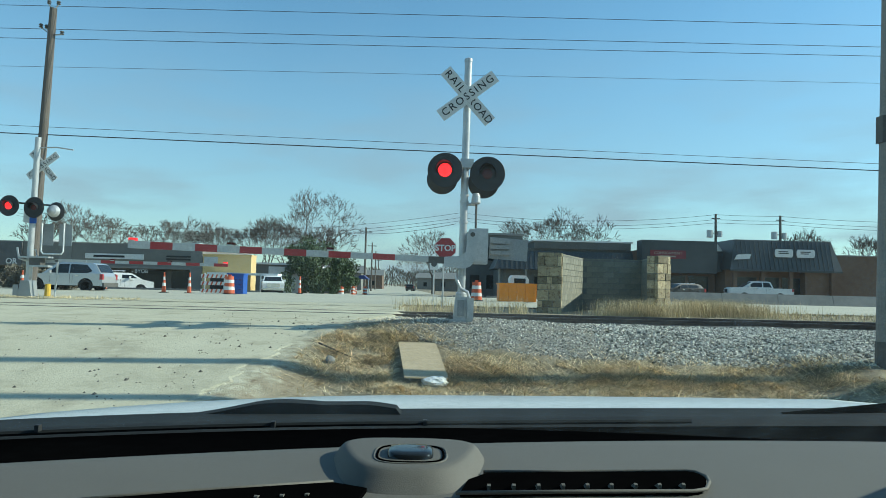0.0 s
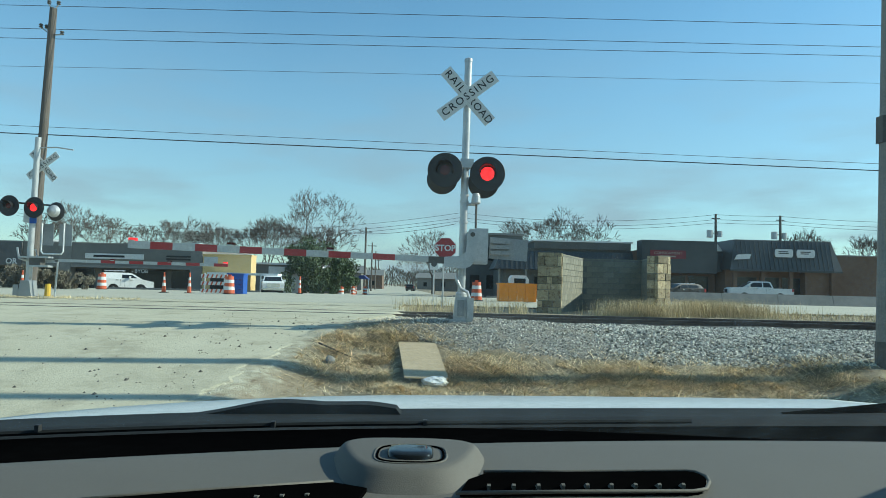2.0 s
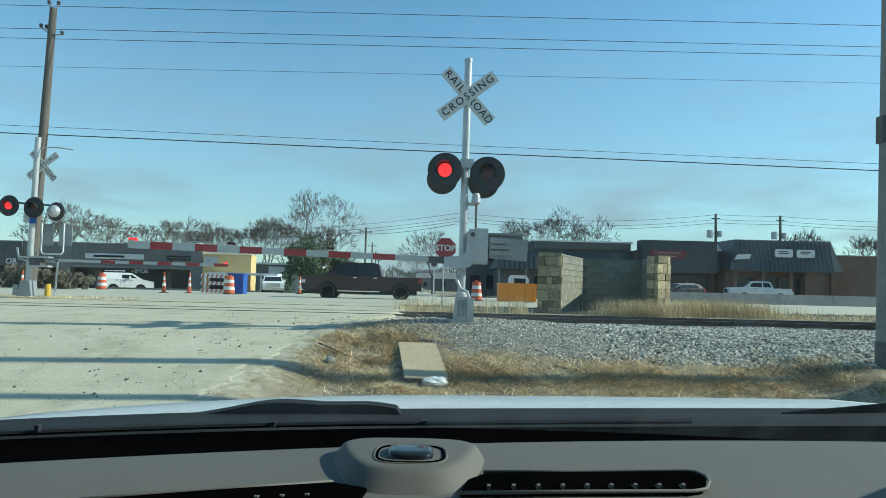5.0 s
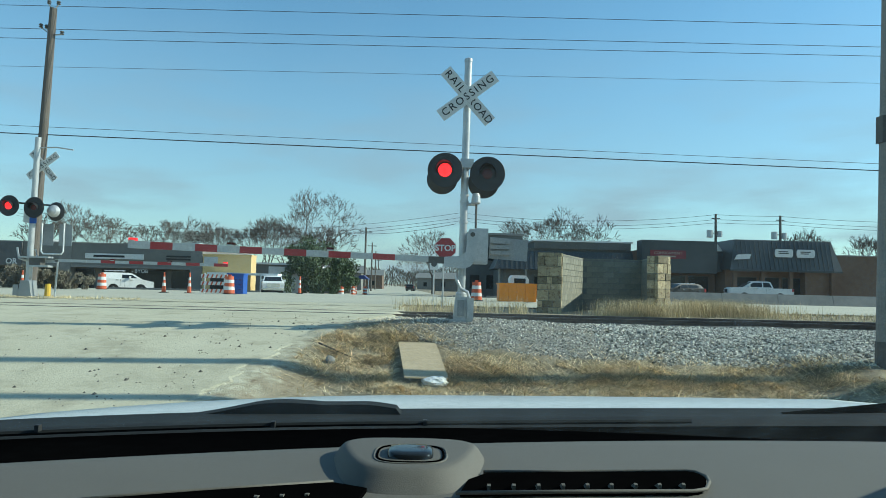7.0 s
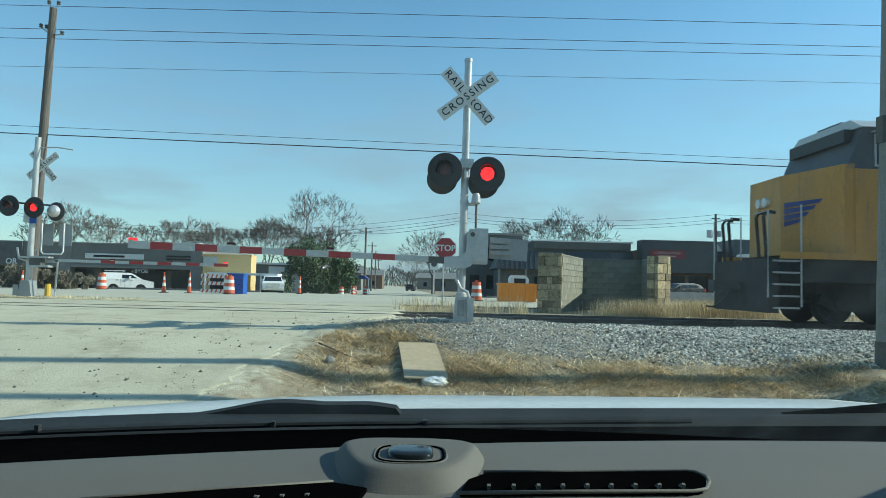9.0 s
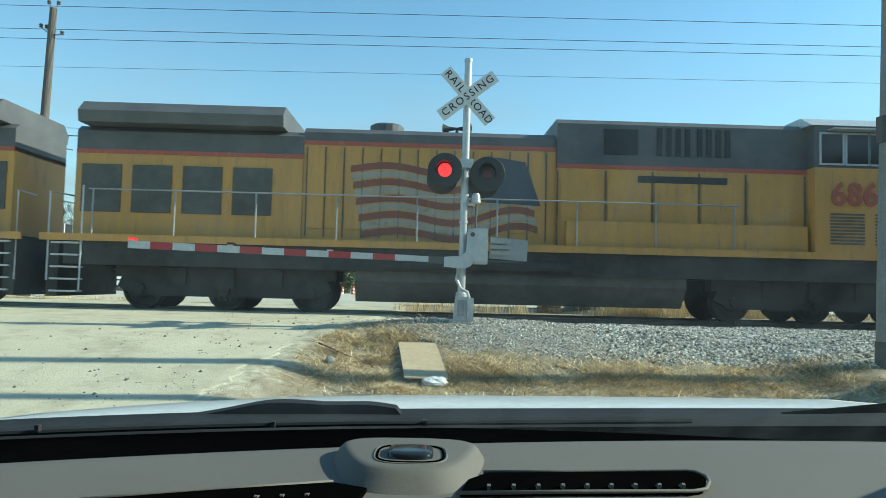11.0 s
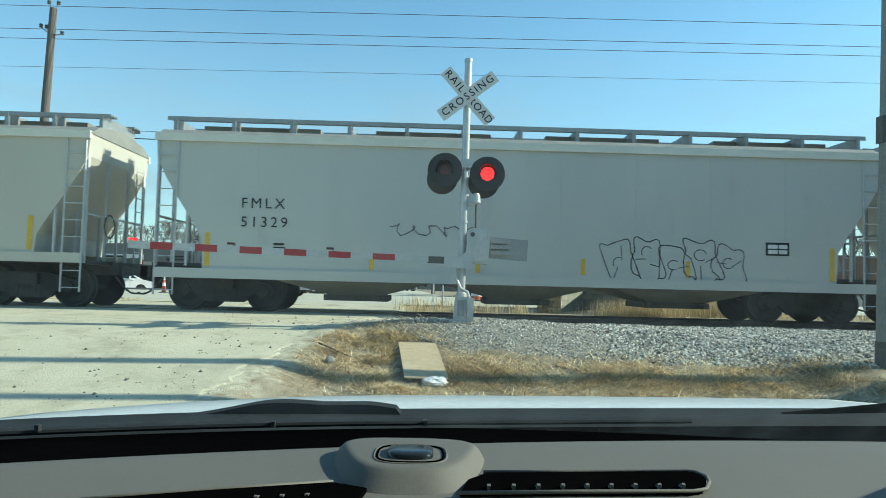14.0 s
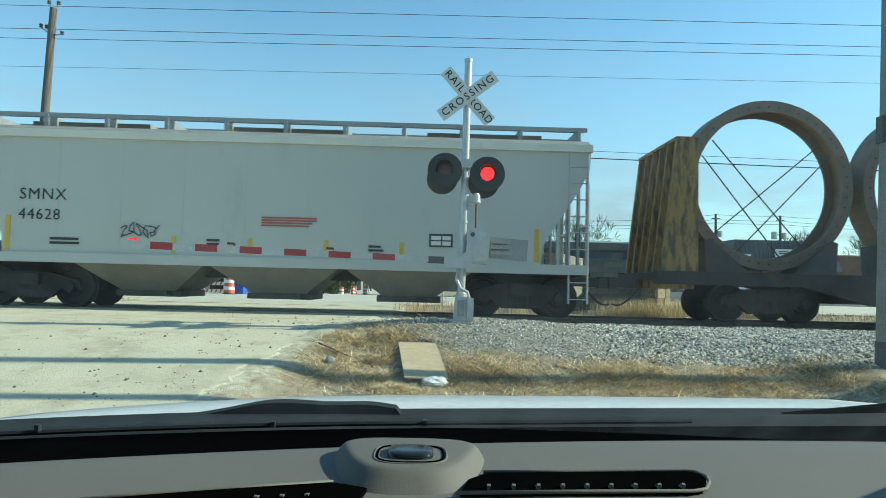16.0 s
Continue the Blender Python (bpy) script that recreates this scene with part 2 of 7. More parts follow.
    spraymaroon=mat("spray_maroon", (0.13, 0.05, 0.065), (0.16, 0.07, 0.08), 0.7, scale=5, bump=0),
    fred=mat("faded_red", (0.24, 0.075, 0.05), (0.19, 0.065, 0.045), 0.6, scale=2, bump=0, third=(0.2, 0.12, 0.05), cut=0.6),
    fwhite=mat("faded_white", (0.38, 0.33, 0.26), (0.3, 0.26, 0.2), 0.6, scale=2, bump=0, third=(0.22, 0.17, 0.1), cut=0.62),
    fblue=mat("faded_blue", (0.045, 0.06, 0.085), (0.06, 0.07, 0.08), 0.6, scale=2, bump=0),
    twig=islands(mat("brush", (0.13, 0.115, 0.08), (0.2, 0.175, 0.13), 0.95, scale=3, bump=0), 0.4),
    dash=mat("dash_vinyl", (0.12, 0.112, 0.096), (0.135, 0.127, 0.109), 0.7, scale=3, fine=900, bump=0.1),
    dashlow=mat("dash_black", (0.02, 0.02, 0.021), (0.03, 0.03, 0.03), 0.6, scale=3, fine=500, bump=0.15),
    frit=mat("black_trim", (0.0018, 0.0018, 0.002), (0.003, 0.003, 0.003), 1.0, scale=3, bump=0, spec=0.0),
    cowl=mat("cowl_plastic", (0.018, 0.02, 0.021), (0.025, 0.027, 0.028), 0.8, scale=6, bump=0.05, spec=0.1),
    hoodm=mat("white_car_paint", (0.5, 0.52, 0.5), (0.56, 0.58, 0.56), 0.4, scale=1, bump=0),
    gasket=mat("cargo_steel", (0.2, 0.16, 0.12), (0.27, 0.21, 0.16), 0.65, 0.3, scale=2, bump=0.1),
    bulk=mat("bulkhead_paint", (0.36, 0.23, 0.075), (0.25, 0.165, 0.07), 0.8, scale=1.5, stretch=(2, 2, 0.4), bump=0.1, third=(0.11, 0.08, 0.055), cut=0.52),
    maroon=mat("maroon_paint", (0.028, 0.01, 0.013), (0.034, 0.012, 0.015), 0.2, scale=1, bump=0),
    silver=mat("silver_paint", (0.5, 0.51, 0.52), (0.55, 0.56, 0.57), 0.25, 0.5, scale=1, bump=0),
    chrome=mat("chrome", (0.75, 0.75, 0.75), (0.7, 0.7, 0.7), 0.15, 1.0, scale=3, bump=0),
    rubber=mat("tyre_rubber", (0.02, 0.02, 0.02), (0.03, 0.03, 0.03), 0.85, scale=5, bump=0.1),
    shop=mat("dark_shopfront", (0.05, 0.055, 0.055), (0.08, 0.085, 0.085), 0.3, scale=1, bump=0),
    tagfill=mat("spray_grey", (0.3, 0.31, 0.32), (0.24, 0.25, 0.26), 0.7, scale=5, bump=0, third=(0.36, 0.33, 0.35), cut=0.56),
    roofm=mat("dull_roof_steel", (0.2, 0.2, 0.18), (0.27, 0.27, 0.24), 0.7, scale=2, bump=0.05),
    windscreen=film_glass("windscreen_glass"),
    snow=mat("old_snow", (0.75, 0.76, 0.75), (0.6, 0.6, 0.56), 0.8, scale=9, fine=60, bump=0.6, third=(0.48, 0.45, 0.38), cut=0.6),
)


# ---- mesh tools ----
def box(bm, x0, y0, z0, x1, y1, z1, m=None):
    vs = [Vector((x, y, z)) for x in (x0, x1) for y in (y0, y1) for z in (z0, z1)]
    vs = [bm.verts.new(m @ v if m else v) for v in vs]
    for f in ((0, 1, 3, 2), (4, 6, 7, 5), (0, 4, 5, 1), (2, 3, 7, 6), (0, 2, 6, 4), (1, 5, 7, 3)):
        bm.faces.new([vs[i] for i in f])
    return bm


def tube(bm, pts, r, n=8, r1=None, caps=True):
    """A round bar through points, tapering from r to r1."""
    pts = [Vector(p) for p in pts]
    r1 = r if r1 is None else r1
    rings = []
    for i, p in enumerate(pts):
        d = (pts[min(i + 1, len(pts) - 1)] - pts[max(i - 1, 0)]).normalized()
        q = d.to_track_quat("Z", "Y")
        rr = r + (r1 - r) * i / max(1, len(pts) - 1)
        rings.append([bm.verts.new(p + q @ Vector((rr * math.cos(a), rr * math.sin(a), 0))) for a in (2 * math.pi * k / n for k in range(n))])
    for a, b in zip(rings, rings[1:]):
        for k in range(n):
            bm.faces.new((a[k], a[(k + 1) % n], b[(k + 1) % n], b[k]))
    if caps:
        bm.faces.new(rings[0][::-1])
        bm.faces.new(rings[-1])
    return bm


def prism(bm, poly, lo, hi, axis="y", m=None, inset=None):
    """A polygon pushed along an axis. axis y: points are (x, z); x: (y, z); z: (x, y). inset scales the far end."""
    def at(p, d):
        v = {"y": Vector((p[0], d, p[1])), "x": Vector((d, p[0], p[1])), "z": Vector((p[0], p[1], d))}[axis]
        return m @ v if m else v
    a = [bm.verts.new(at(p, lo)) for p in poly]
    b = [bm.verts.new(at(p, hi)) for p in poly]
    bm.faces.new(a)
    bm.faces.new(b[::-1])
    for i in range(len(poly)):
        j = (i + 1) % len(poly)
        bm.faces.new((a[i], b[i], b[j], a[j]))
    return bm


def lathe(bm, prof, n=24, m=None, closed=True):
    """A profile of (radius, height) turned about z."""
    rings = []
    for r, z in prof:
        ring = [Vector((r * math.cos(2 * math.pi * k / n), r * math.sin(2 * math.pi * k / n), z)) for k in range(n)]
        rings.append([bm.verts.new(m @ v if m else v) for v in ring])
    for a, b in zip(rings, rings[1:]):
        for k in range(n):
            bm.faces.new((a[k], a[(k + 1) % n], b[(k + 1) % n], b[k]))
    if closed:
        bm.faces.new(rings[0][::-1])
        bm.faces.new(rings[-1])
    return bm


def mesh_of(name, bm, material, smooth=False, bevel=0.0):
    if bevel:
        bmesh.ops.bevel(bm, geom=[e for e in bm.edges if len(e.link_faces) == 2 and e.calc_face_angle(0) > 0.6], offset=bevel, segments=2, affect="EDGES", clamp_overlap=True)
    bmesh.ops.recalc_face_normals(bm, faces=bm.faces)
    me = bpy.data.meshes.new(name)
    bm.to_mesh(me)
    bm.free()
    me.materials.append(material)
    if smooth:
        for p in me.polygons:
            p.use_smooth = True
    return me


def part(name, bm, material, parent=None, label="", smooth=False, bevel=0.0, m=None):
    ob = new(name, mesh_of(name, bm, M[material], smooth, bevel))
    if parent:
        ob.parent = parent
    if m:
        ob.matrix_basis = m
    if label:
        ob["label"] = label
    return ob


def thing(name, label, category, m=None, group="", kind=""):
    ob = new(name)
    ob.empty_display_size = 0.2
    if m:
        ob.matrix_basis = m
    return tagged(ob, label, category, group, kind)


def B():
    return bmesh.new()


def letters(text, size, material, parent, m, name="lettering", label="", spacing=1.0, bold=0.0, align="CENTER"):
    """Raised letters in the built-in font, lying in the xy plane of m, as one mesh."""
    cu = bpy.data.curves.new(name, "FONT")
    cu.body, cu.size, cu.extrude, cu.offset = text, size, 0.003, bold
    cu.align_x, cu.align_y, cu.space_character = align, "CENTER", spacing
    cu.resolution_u = 3
    tmp = new(name + "_src", cu)
    bpy.context.view_layer.update()
    me = bpy.data.meshes.new_from_object(tmp.evaluated_get(bpy.context.evaluated_depsgraph_get()))
    bpy.data.objects.remove(tmp)
    me.materials.clear()
    me.materials.append(M[material])
    ob = new(name, me)
    ob.parent = parent
    ob.matrix_basis = m
    if label:
        ob["label"] = label
    return ob


FACE = pose(0, 0, 0, 90, 0, 0)  # letters that stand upright and face -y


# ---- the ground ----
def lerp_table(v, table):
    for (a, b), (c, d) in zip(table, table[1:]):
        if v <= c:
            k = max(0.0, (v - a) / (c - a))
            return b + (d - b) * k
    return table[-1][1]


PROFILE = [(-60, 0), (6.3, 0), (8, 0.15), (10, 0.45), (12, 0.66), (14.8, 0.68), (19.5, 0.66), (22, 0.68), (38, 0.62), (48, 0.62), (72, -0.03), (6000, -0.03)]
ROADP = [(-60, 0.012), (6.3, 0.012), (8, 0.16), (10, 0.46), (12, 0.69), (14.6, 0.735), (19.0, 0.745), (22, 0.72), (38, 0.65), (48, 0.64), (72, -0.01), (6000, -0.01)]


VERGE = [(-60, 0), (8.5, 0.0), (9.2, 0.06), (9.6, 0.16), (11, 0.46), (12, 0.66), (14.8, 0.68), (19.5, 0.66), (22, 0.68), (6000, 0.68)]


def smooth(v):
    v = max(0.0, min(1.0, v))
    return v * v * (3 - 2 * v)


def height(x, y):
    z = lerp_table(y, PROFILE)
    if 5 < y < 12.5 and -4 < x < 7:
        # a shallow ditch runs between the road's edge and the pole
        w = smooth((x - road_edge(y) - 0.1) / 1.2) * smooth((6.5 - x) / 1.5)
        z += (lerp_table(y, VERGE) - z) * w
    z += 0.21 * math.exp(-((x - 1.0) / 2.4) ** 2 - ((y - 12.0) / 1.2) ** 2)
    if x > 1.2:
        z -= 0.15 * min(1.0, (x - 1.2) / 3.0) * max(0.0, min(1.0, (y - 14.5) / 0.7, (18.9 - y) / 0.6))
    edge = road_edge(y)
    if -15.5 < x < edge - 0.12 and y < 22.5:
        return z - 0.06
    rough = 0.04 if 6.5 < y < 14.5 and x > edge + 0.2 else 0.008
    z += rough * (noise.noise((x * 0.9, y * 0.9, 0)) + 0.5 * noise.noise((x * 3, y * 3, 4)))
    return z


def road_edge(y):
    """x of the road's ragged eastern edge on the near side of the rails."""
    e = lerp_table(y, [(-60, -2.6), (7.6, -2.6), (9.3, -2.3), (11, -1.9), (12.6, -1.6), (15, -1.05), (15.9, -0.8), (60, -0.8)])
    return e + 0.2 * noise.noise((y * 1.7, 0, 0)) + 0.13 * noise.noise((y * 5.3, 3, 0)) + 0.09 * noise.noise((y * 15, 6, 0))


def steps(*spans):
    out = []
    for a, b, n in spans:
        out += [a + (b - a) * i / n for i in range(n)]
    return out + [spans[-1][1]]


def sheet(name, xs, ys, zf, material, label, category):
    vs = [(x, y, zf(x, y)) for y in ys for x in xs]
    w = len(xs)
    fs = [(j * w + i, j * w + i + 1, (j + 1) * w + i + 1, (j + 1) * w + i) for j in range(len(ys) - 1) for i in range(w - 1)]
    me = bpy.data.meshes.new(name)
    me.from_pydata(vs, [], fs)
    me.materials.append(M[material])
    for p in me.polygons:
        p.use_smooth = True
    return tagged(new(name, me), label, category, kind="structure")


def stony(x, y):
    """Where grey gravel covers the dirt: the embankment and the mound under the signal."""
    if y > 19.3 or x < road_edge(y) + 0.1 or x > 40:
        return False
    wob = 0.45 * noise.noise((x * 0.6, y * 0.6, 9)) + 0.25 * noise.noise((x * 2.2, y * 2.2, 4))
    lim = 9.75 if x > 3.5 else 10.1
    if x < 0.3:
        lim = 10.3 + (0.3 - x) * 1.0
    lim += 0.5 * smooth(6.5 - x)
    return y > lim + wob


def ground():
    sheet("ground", steps((-3000, -200, 6), (-200, -30, 10), (-30, -6, 40), (-6, 16, 260), (16, 60, 40), (60, 300, 8), (300, 3000, 5)),
          steps((-300, -10, 6), (-10, 7, 10), (7, 16, 150), (16, 50, 50), (50, 120, 12), (120, 4500, 12)), height, "dirt", "dry tan dirt with thin dead grass and grey gravel", "ground")
    g = bpy.data.objects["ground"].data
    gravel, dust = g.attributes.new("gravel", "FLOAT", "POINT"), g.attributes.new("dust", "FLOAT", "POINT")
    for i, v in enumerate(g.vertices):
        x, y = v.co.x, v.co.y
        near = -16 < x < 40 and 5 < y < 23
        gravel.data[i].value = 0.62 if near and stony(x, y) else 0.0
        dust.data[i].value = 0.85 * math.exp(-max(0.0, x - road_edge(y)) / 0.55) if near and x < 4 else 0.0
    # near road: strip whose right side follows the ragged edge
    ys = steps((-40, 6, 8), (6, 16, 260), (16, 22, 12))
    vs, fs = [], []
    ks = [i / 24 for i in range(25)]
    for y in ys:
        e = road_edge(y)
        for k in ks:
            x = -16 + (e + 16) * (1 - (1 - k) ** 1.6)
            z = lerp_table(y, ROADP) + 0.006 * noise.noise((x, y, 7))
            vs.append((x, y, z))
        vs.append((e + 0.3, y, lerp_table(y, ROADP) - 0.1))
    w = len(ks) + 1
    fs = [(j * w + i, j * w + i + 1, (j + 1) * w + i + 1, (j + 1) * w + i) for j in range(len(ys) - 1) for i in range(w - 1)]
    me = bpy.data.meshes.new("road")
    me.from_pydata(vs, [], fs)
    me.materials.append(M["road"])
    tagged(new("road", me), "pale dusty concrete road with a broken edge", "road", kind="structure")
    # cross road beyond the rails and the street that runs away from it
    def rz(x, y):
        return lerp_table(y, ROADP) + 0.01
    sheet("road_2", steps((-140, 140, 50)), steps((24.5, 47, 24)), rz, "asphalt", "pale grey cross road behind the rails", "road")
    sheet("road_4", steps((-16, -0.8, 8)), steps((21.5, 24.6, 4)), rz, "road", "dusty road surface between rails and cross road", "road")
    me = bpy.data.meshes.new("road_3")
    vs, fs = [], []
    for i, y in enumerate(steps((46.9, 75, 14), (75, 700, 20))):
        c = -2.0 - 0.055 * (y - 48)
        hw = 6.5 if y > 60 else 6.5 + (60 - y) * 0.5
        vs += [(c - hw, y, lerp_table(y, ROADP) + 0.012), (c + hw, y, lerp_table(y, ROADP) + 0.012)]
        if i:
            fs.append((2 * i - 2, 2 * i - 1, 2 * i + 1, 2 * i))
    me.from_pydata(vs, [], fs)
    me.materials.append(M["asphalt"])
    tagged(new("road_3", me), "long straight side street running away", "road", kind="structure")


# ---- railway ----
YC, ZR = 16.8, 0.75


def railway():
    tr = thing("railway_track", "steel rails on dark wooden ties", "railway track", kind="structure")
    prof = [(-0.07, 0), (0.07, 0), (0.07, 0.015), (0.012, 0.035), (0.012, 0.1), (0.036, 0.11), (0.036, 0.145), (-0.036, 0.145), (-0.036, 0.11), (-0.012, 0.1), (-0.012, 0.035), (-0.07, 0.015)]
    for s in (-1, 1):
        part("rail", prism(B(), [(YC + s * 0.7525 + a, ZR - 0.145 + b) for a, b in prof], -150, 150, "x"), "steel", tr)
    me = mesh_of("tie", box(B(), -0.115, -1.3, -0.16, 0.115, 1.3, 0), M["tie"], bevel=0.01)
    random.seed(3)
    for i in range(70):
        x = -0.6 + 0.52 * i
        t = new("tie", me)
        t.parent = tr
        t.matrix_basis = pose(x, YC + random.uniform(-0.06, 0.06), ZR - 0.15 + random.uniform(-0.015, 0.01), 0, 0, random.uniform(-2, 2))


def stones():
    """Crushed ballast, one joined mesh of angular stones."""
    random.seed(5)
    base = [Vector(v) for v in ((1, 0.1, 0), (-0.9, 0.3, 0.1), (0.1, 1, 0.2), (0, -0.8, -0.1), (0.1, 0.1, 0.75), (0, 0, -0.7))]
    tri = ((0, 2, 4), (2, 1, 4), (1, 3, 4), (3, 0, 4), (2, 0, 5), (1, 2, 5), (3, 1, 5), (0, 3, 5))
    vs, fs = [], []

    def put(x, y, z, r):
        e = Euler((random.uniform(0, 6), random.uniform(0, 6), random.uniform(0, 6))).to_matrix()
        k = len(vs)
        for b in base:
            p = e @ (b * r * random.uniform(0.7, 1.2))
            vs.append((x + p.x, y + p.y, z + p.z * 0.8))
        fs.extend((a + k, b + k, c + k) for a, b, c in tri)
    n = 0
    while n < 44000:
        x, y = random.uniform(-1.8, 12.5), random.uniform(9.2, 15.4) if random.random() < 0.92 else random.uniform(15.4, 19.2)
        if not stony(x, y):
            continue
        if x < 3.0 and y < 13.5 and random.random() < 0.3:
            continue
        r = random.uniform(0.017, 0.041) if x > 2.9 or y > 12.8 else random.uniform(0.01, 0.028)
        put(x, y, height(x, y) + r * 0.25, r)
        n += 1
    for _ in range(1500):
        x, y = random.uniform(-6, 7), random.uniform(6.5, 12.5)
        if x < road_edge(y) - random.expovariate(2.0):
            continue
        put(x, y, height(x, y) + 0.004, random.uniform(0.006, 0.018))
    me = bpy.data.meshes.new("ballast")
    me.from_pydata(vs, [], fs)
    me.materials.append(M["stone"])
    tagged(new("ballast", me), "crushed grey ballast stones on the embankment", "gravel", kind="stuff")


def blades(name, label, count, spot, length, width, material, lean, seed):
    random.seed(seed)
    vs, fs = [], []
    n = 0
    while n < count:
        s = spot()
        if s is None:
            continue
        x, y, z = s
        n += 1
        a = random.uniform(0, 6.283)
        h = length * random.uniform(0.5, 1.3)
        t = random.uniform(*lean)
        dx, dy = math.cos(a) * math.sin(t) * h, math.sin(a) * math.sin(t) * h
        dz = math.cos(t) * h
        b = a + 1.57
        wx, wy = math.cos(b) * width, math.sin(b) * width
        k = len(vs)
        vs += [(x - wx, y - wy, z), (x + wx, y + wy, z), (x + dx * 0.5 + wx * 0.7, y + dy * 0.5 + wy * 0.7, z + dz * 0.62), (x + dx * 0.5 - wx * 0.7, y + dy * 0.5 - wy * 0.7, z + dz * 0.62), (x + dx, y + dy, z + dz * 0.95)]
        fs += [(k, k + 1, k + 2, k + 3), (k + 3, k + 2, k + 4)]
    me = bpy.data.meshes.new(name)
    me.from_pydata(vs, [], fs)
    me.materials.append(M[material])
    tagged(new(name, me), label, "dry grass", kind="stuff")


def grasses():
    def verge():
        x, y = random.uniform(-2.4, 9.5), random.uniform(7.8, 12.8)
        d = noise.noise((x * 0.8, y * 0.8, 5)) + 0.5 * noise.noise((x * 2.5, y * 2.5, 1))
        band = 0.95 * math.exp(-((y - 9.6 + 0.45 * smooth(x - 5.5)) / 0.62) ** 2) * smooth((x + 1.2) / 1.0) + 1.2 * math.exp(-((x + 0.75) / 0.75) ** 2 - ((y - 10.5) / 1.0) ** 2)
        if x < road_edge(y) + 0.3 or random.random() > band * (0.62 + d):
            return None
        if -0.45 < x < 0.3 and 9.15 < y < 10.95:
            return None
        return x, y, height(x, y)
    blades("dead_grass", "flattened straw-coloured dead grass on the verge", 52000, verge, 0.23, 0.0052, "straw", (1.15, 1.57), 11)

    def tall():
        k = random.random()
        if k < 0.62:
            x, y = random.gauss(9.0, 0.95), random.uniform(20.3, 22.5)
        elif k < 0.85:
            x, y = random.gauss(6.3, 0.6), random.uniform(19.4, 20.4)
        else:
            x, y = random.uniform(-0.9, 3.0), random.uniform(18.9, 20.5)
            if random.random() > 0.5 + noise.noise((x * 2, y * 2, 0)):
                return None
        if (3.2 < x < 7.7 and y > 20.6):
            return None
        return x, y, height(x, y) - 0.02
    blades("tall_grass", "tall bleached dry grass beside the rails", 12000, tall, 0.52, 0.004, "tallgrass", (0.05, 0.7), 12)

    def strip():
        x, y = random.uniform(6, 40), random.uniform(19.6, 24.2)
        if random.random() < 0.25:
            x, y = random.uniform(-14.5, -9.5), random.uniform(21.3, 23)
        return x, y, height(x, y)
    blades("short_grass", "short dry grass strip along the rails", 12000, strip, 0.16, 0.008, "tallgrass", (0.2, 0.9), 13)


# ---- rolling stock (local: x along the rails, y across, z above the rail head) ----
def wheel_mesh():
    return mesh_of("wheel", lathe(B(), [(0.09, -0.09), (0.2, -0.09), (0.22, -0.05), (0.38, -0.05), (0.4, -0.08), (0.46, -0.08), (0.47, 0.05), (0.5, 0.055), (0.5, 0.08), (0.09, 0.08)], 28), M["truckm"], smooth=False)


WHEEL = wheel_mesh()


def bogie(parent, x, axles, spacing, name="truck"):
    bm = B()
    half = spacing * (axles - 1) / 2
    for s in (-1, 1):
        y0, y1 = s * 0.98 - 0.07, s * 0.98 + 0.07
        if axles == 2:
            prism(bm, [(-half - 0.25, 0.42), (-half - 0.2, 0.6), (-0.45, 0.78), (0.45, 0.78), (half + 0.2, 0.6), (half + 0.25, 0.42), (half - 0.2, 0.4), (0.45, 0.2), (-0.45, 0.2), (-half + 0.2, 0.4)], y0, y1)
        else:
            prism(bm, [(-half - 0.5, 0.5), (-half - 0.4, 0.75), (half + 0.4, 0.75), (half + 0.5, 0.5), (half + 0.1, 0.3), (-half - 0.1, 0.3)], y0, y1)
        if axles == 3:
            box(bm, -half - 0.55, s * 0.85 - 0.2, 0.72, half + 0.55, s * 0.85 + 0.2, 1.3)
            for k in range(-1, 2):
                box(bm, k * 1.1 - 0.22, s * 1.1 - 0.05, 0.55, k * 1.1 + 0.22, s * 1.1 + 0.1, 0.95)
        for i in range(axles):
            ax = -half + spacing * i
            tube(bm, [(ax, s * 0.9, 0.46), (ax, s * 1.14, 0.46)], 0.13, 10)
        for k in range(-2, 3):
            tube(bm, [(k * 0.13, s * 1.02, 0.22), (k * 0.13, s * 1.02, 0.6)], 0.05, 6)
    box(bm, -0.25, -1.2, 0.5, 0.25, 1.2, 0.75)
    t = part(name, bm, "truckm", parent, m=pose(x, 0, 0))
    for i in range(axles):
        ax = -half + spacing * i
        for s in (-1, 1):
            w = new("wheel", WHEEL)
            w.parent = t
            w.matrix_basis = pose(ax, s * 0.76, 0.46, 90 * s, 0, 0)
        part("axle", tube(B(), [(ax, -0.75, 0.46), (ax, 0.75, 0.46)], 0.08, 8), "truckm", t)
    return t


def coupler(parent, x, s):
    bm = B()
    box(bm, min(x, x + s * 0.55), -0.09, 0.75, max(x, x + s * 0.55), 0.09, 0.97)
    box(bm, min(x + s * 0.5, x + s * 0.75), -0.16, 0.72, max(x + s * 0.5, x + s * 0.75), 0.16, 1.0)
    part("coupler", bm, "dark", parent, bevel=0.03)
    pts = [(x + s * (0.1 + 0.6 * k / 8), -0.4, 0.72 - 0.4 * math.sin(math.pi * min(1, k / 8 * 0.62))) for k in range(9)]
    part("air_hose", tube(B(), pts, 0.025, 6), "dark", parent)


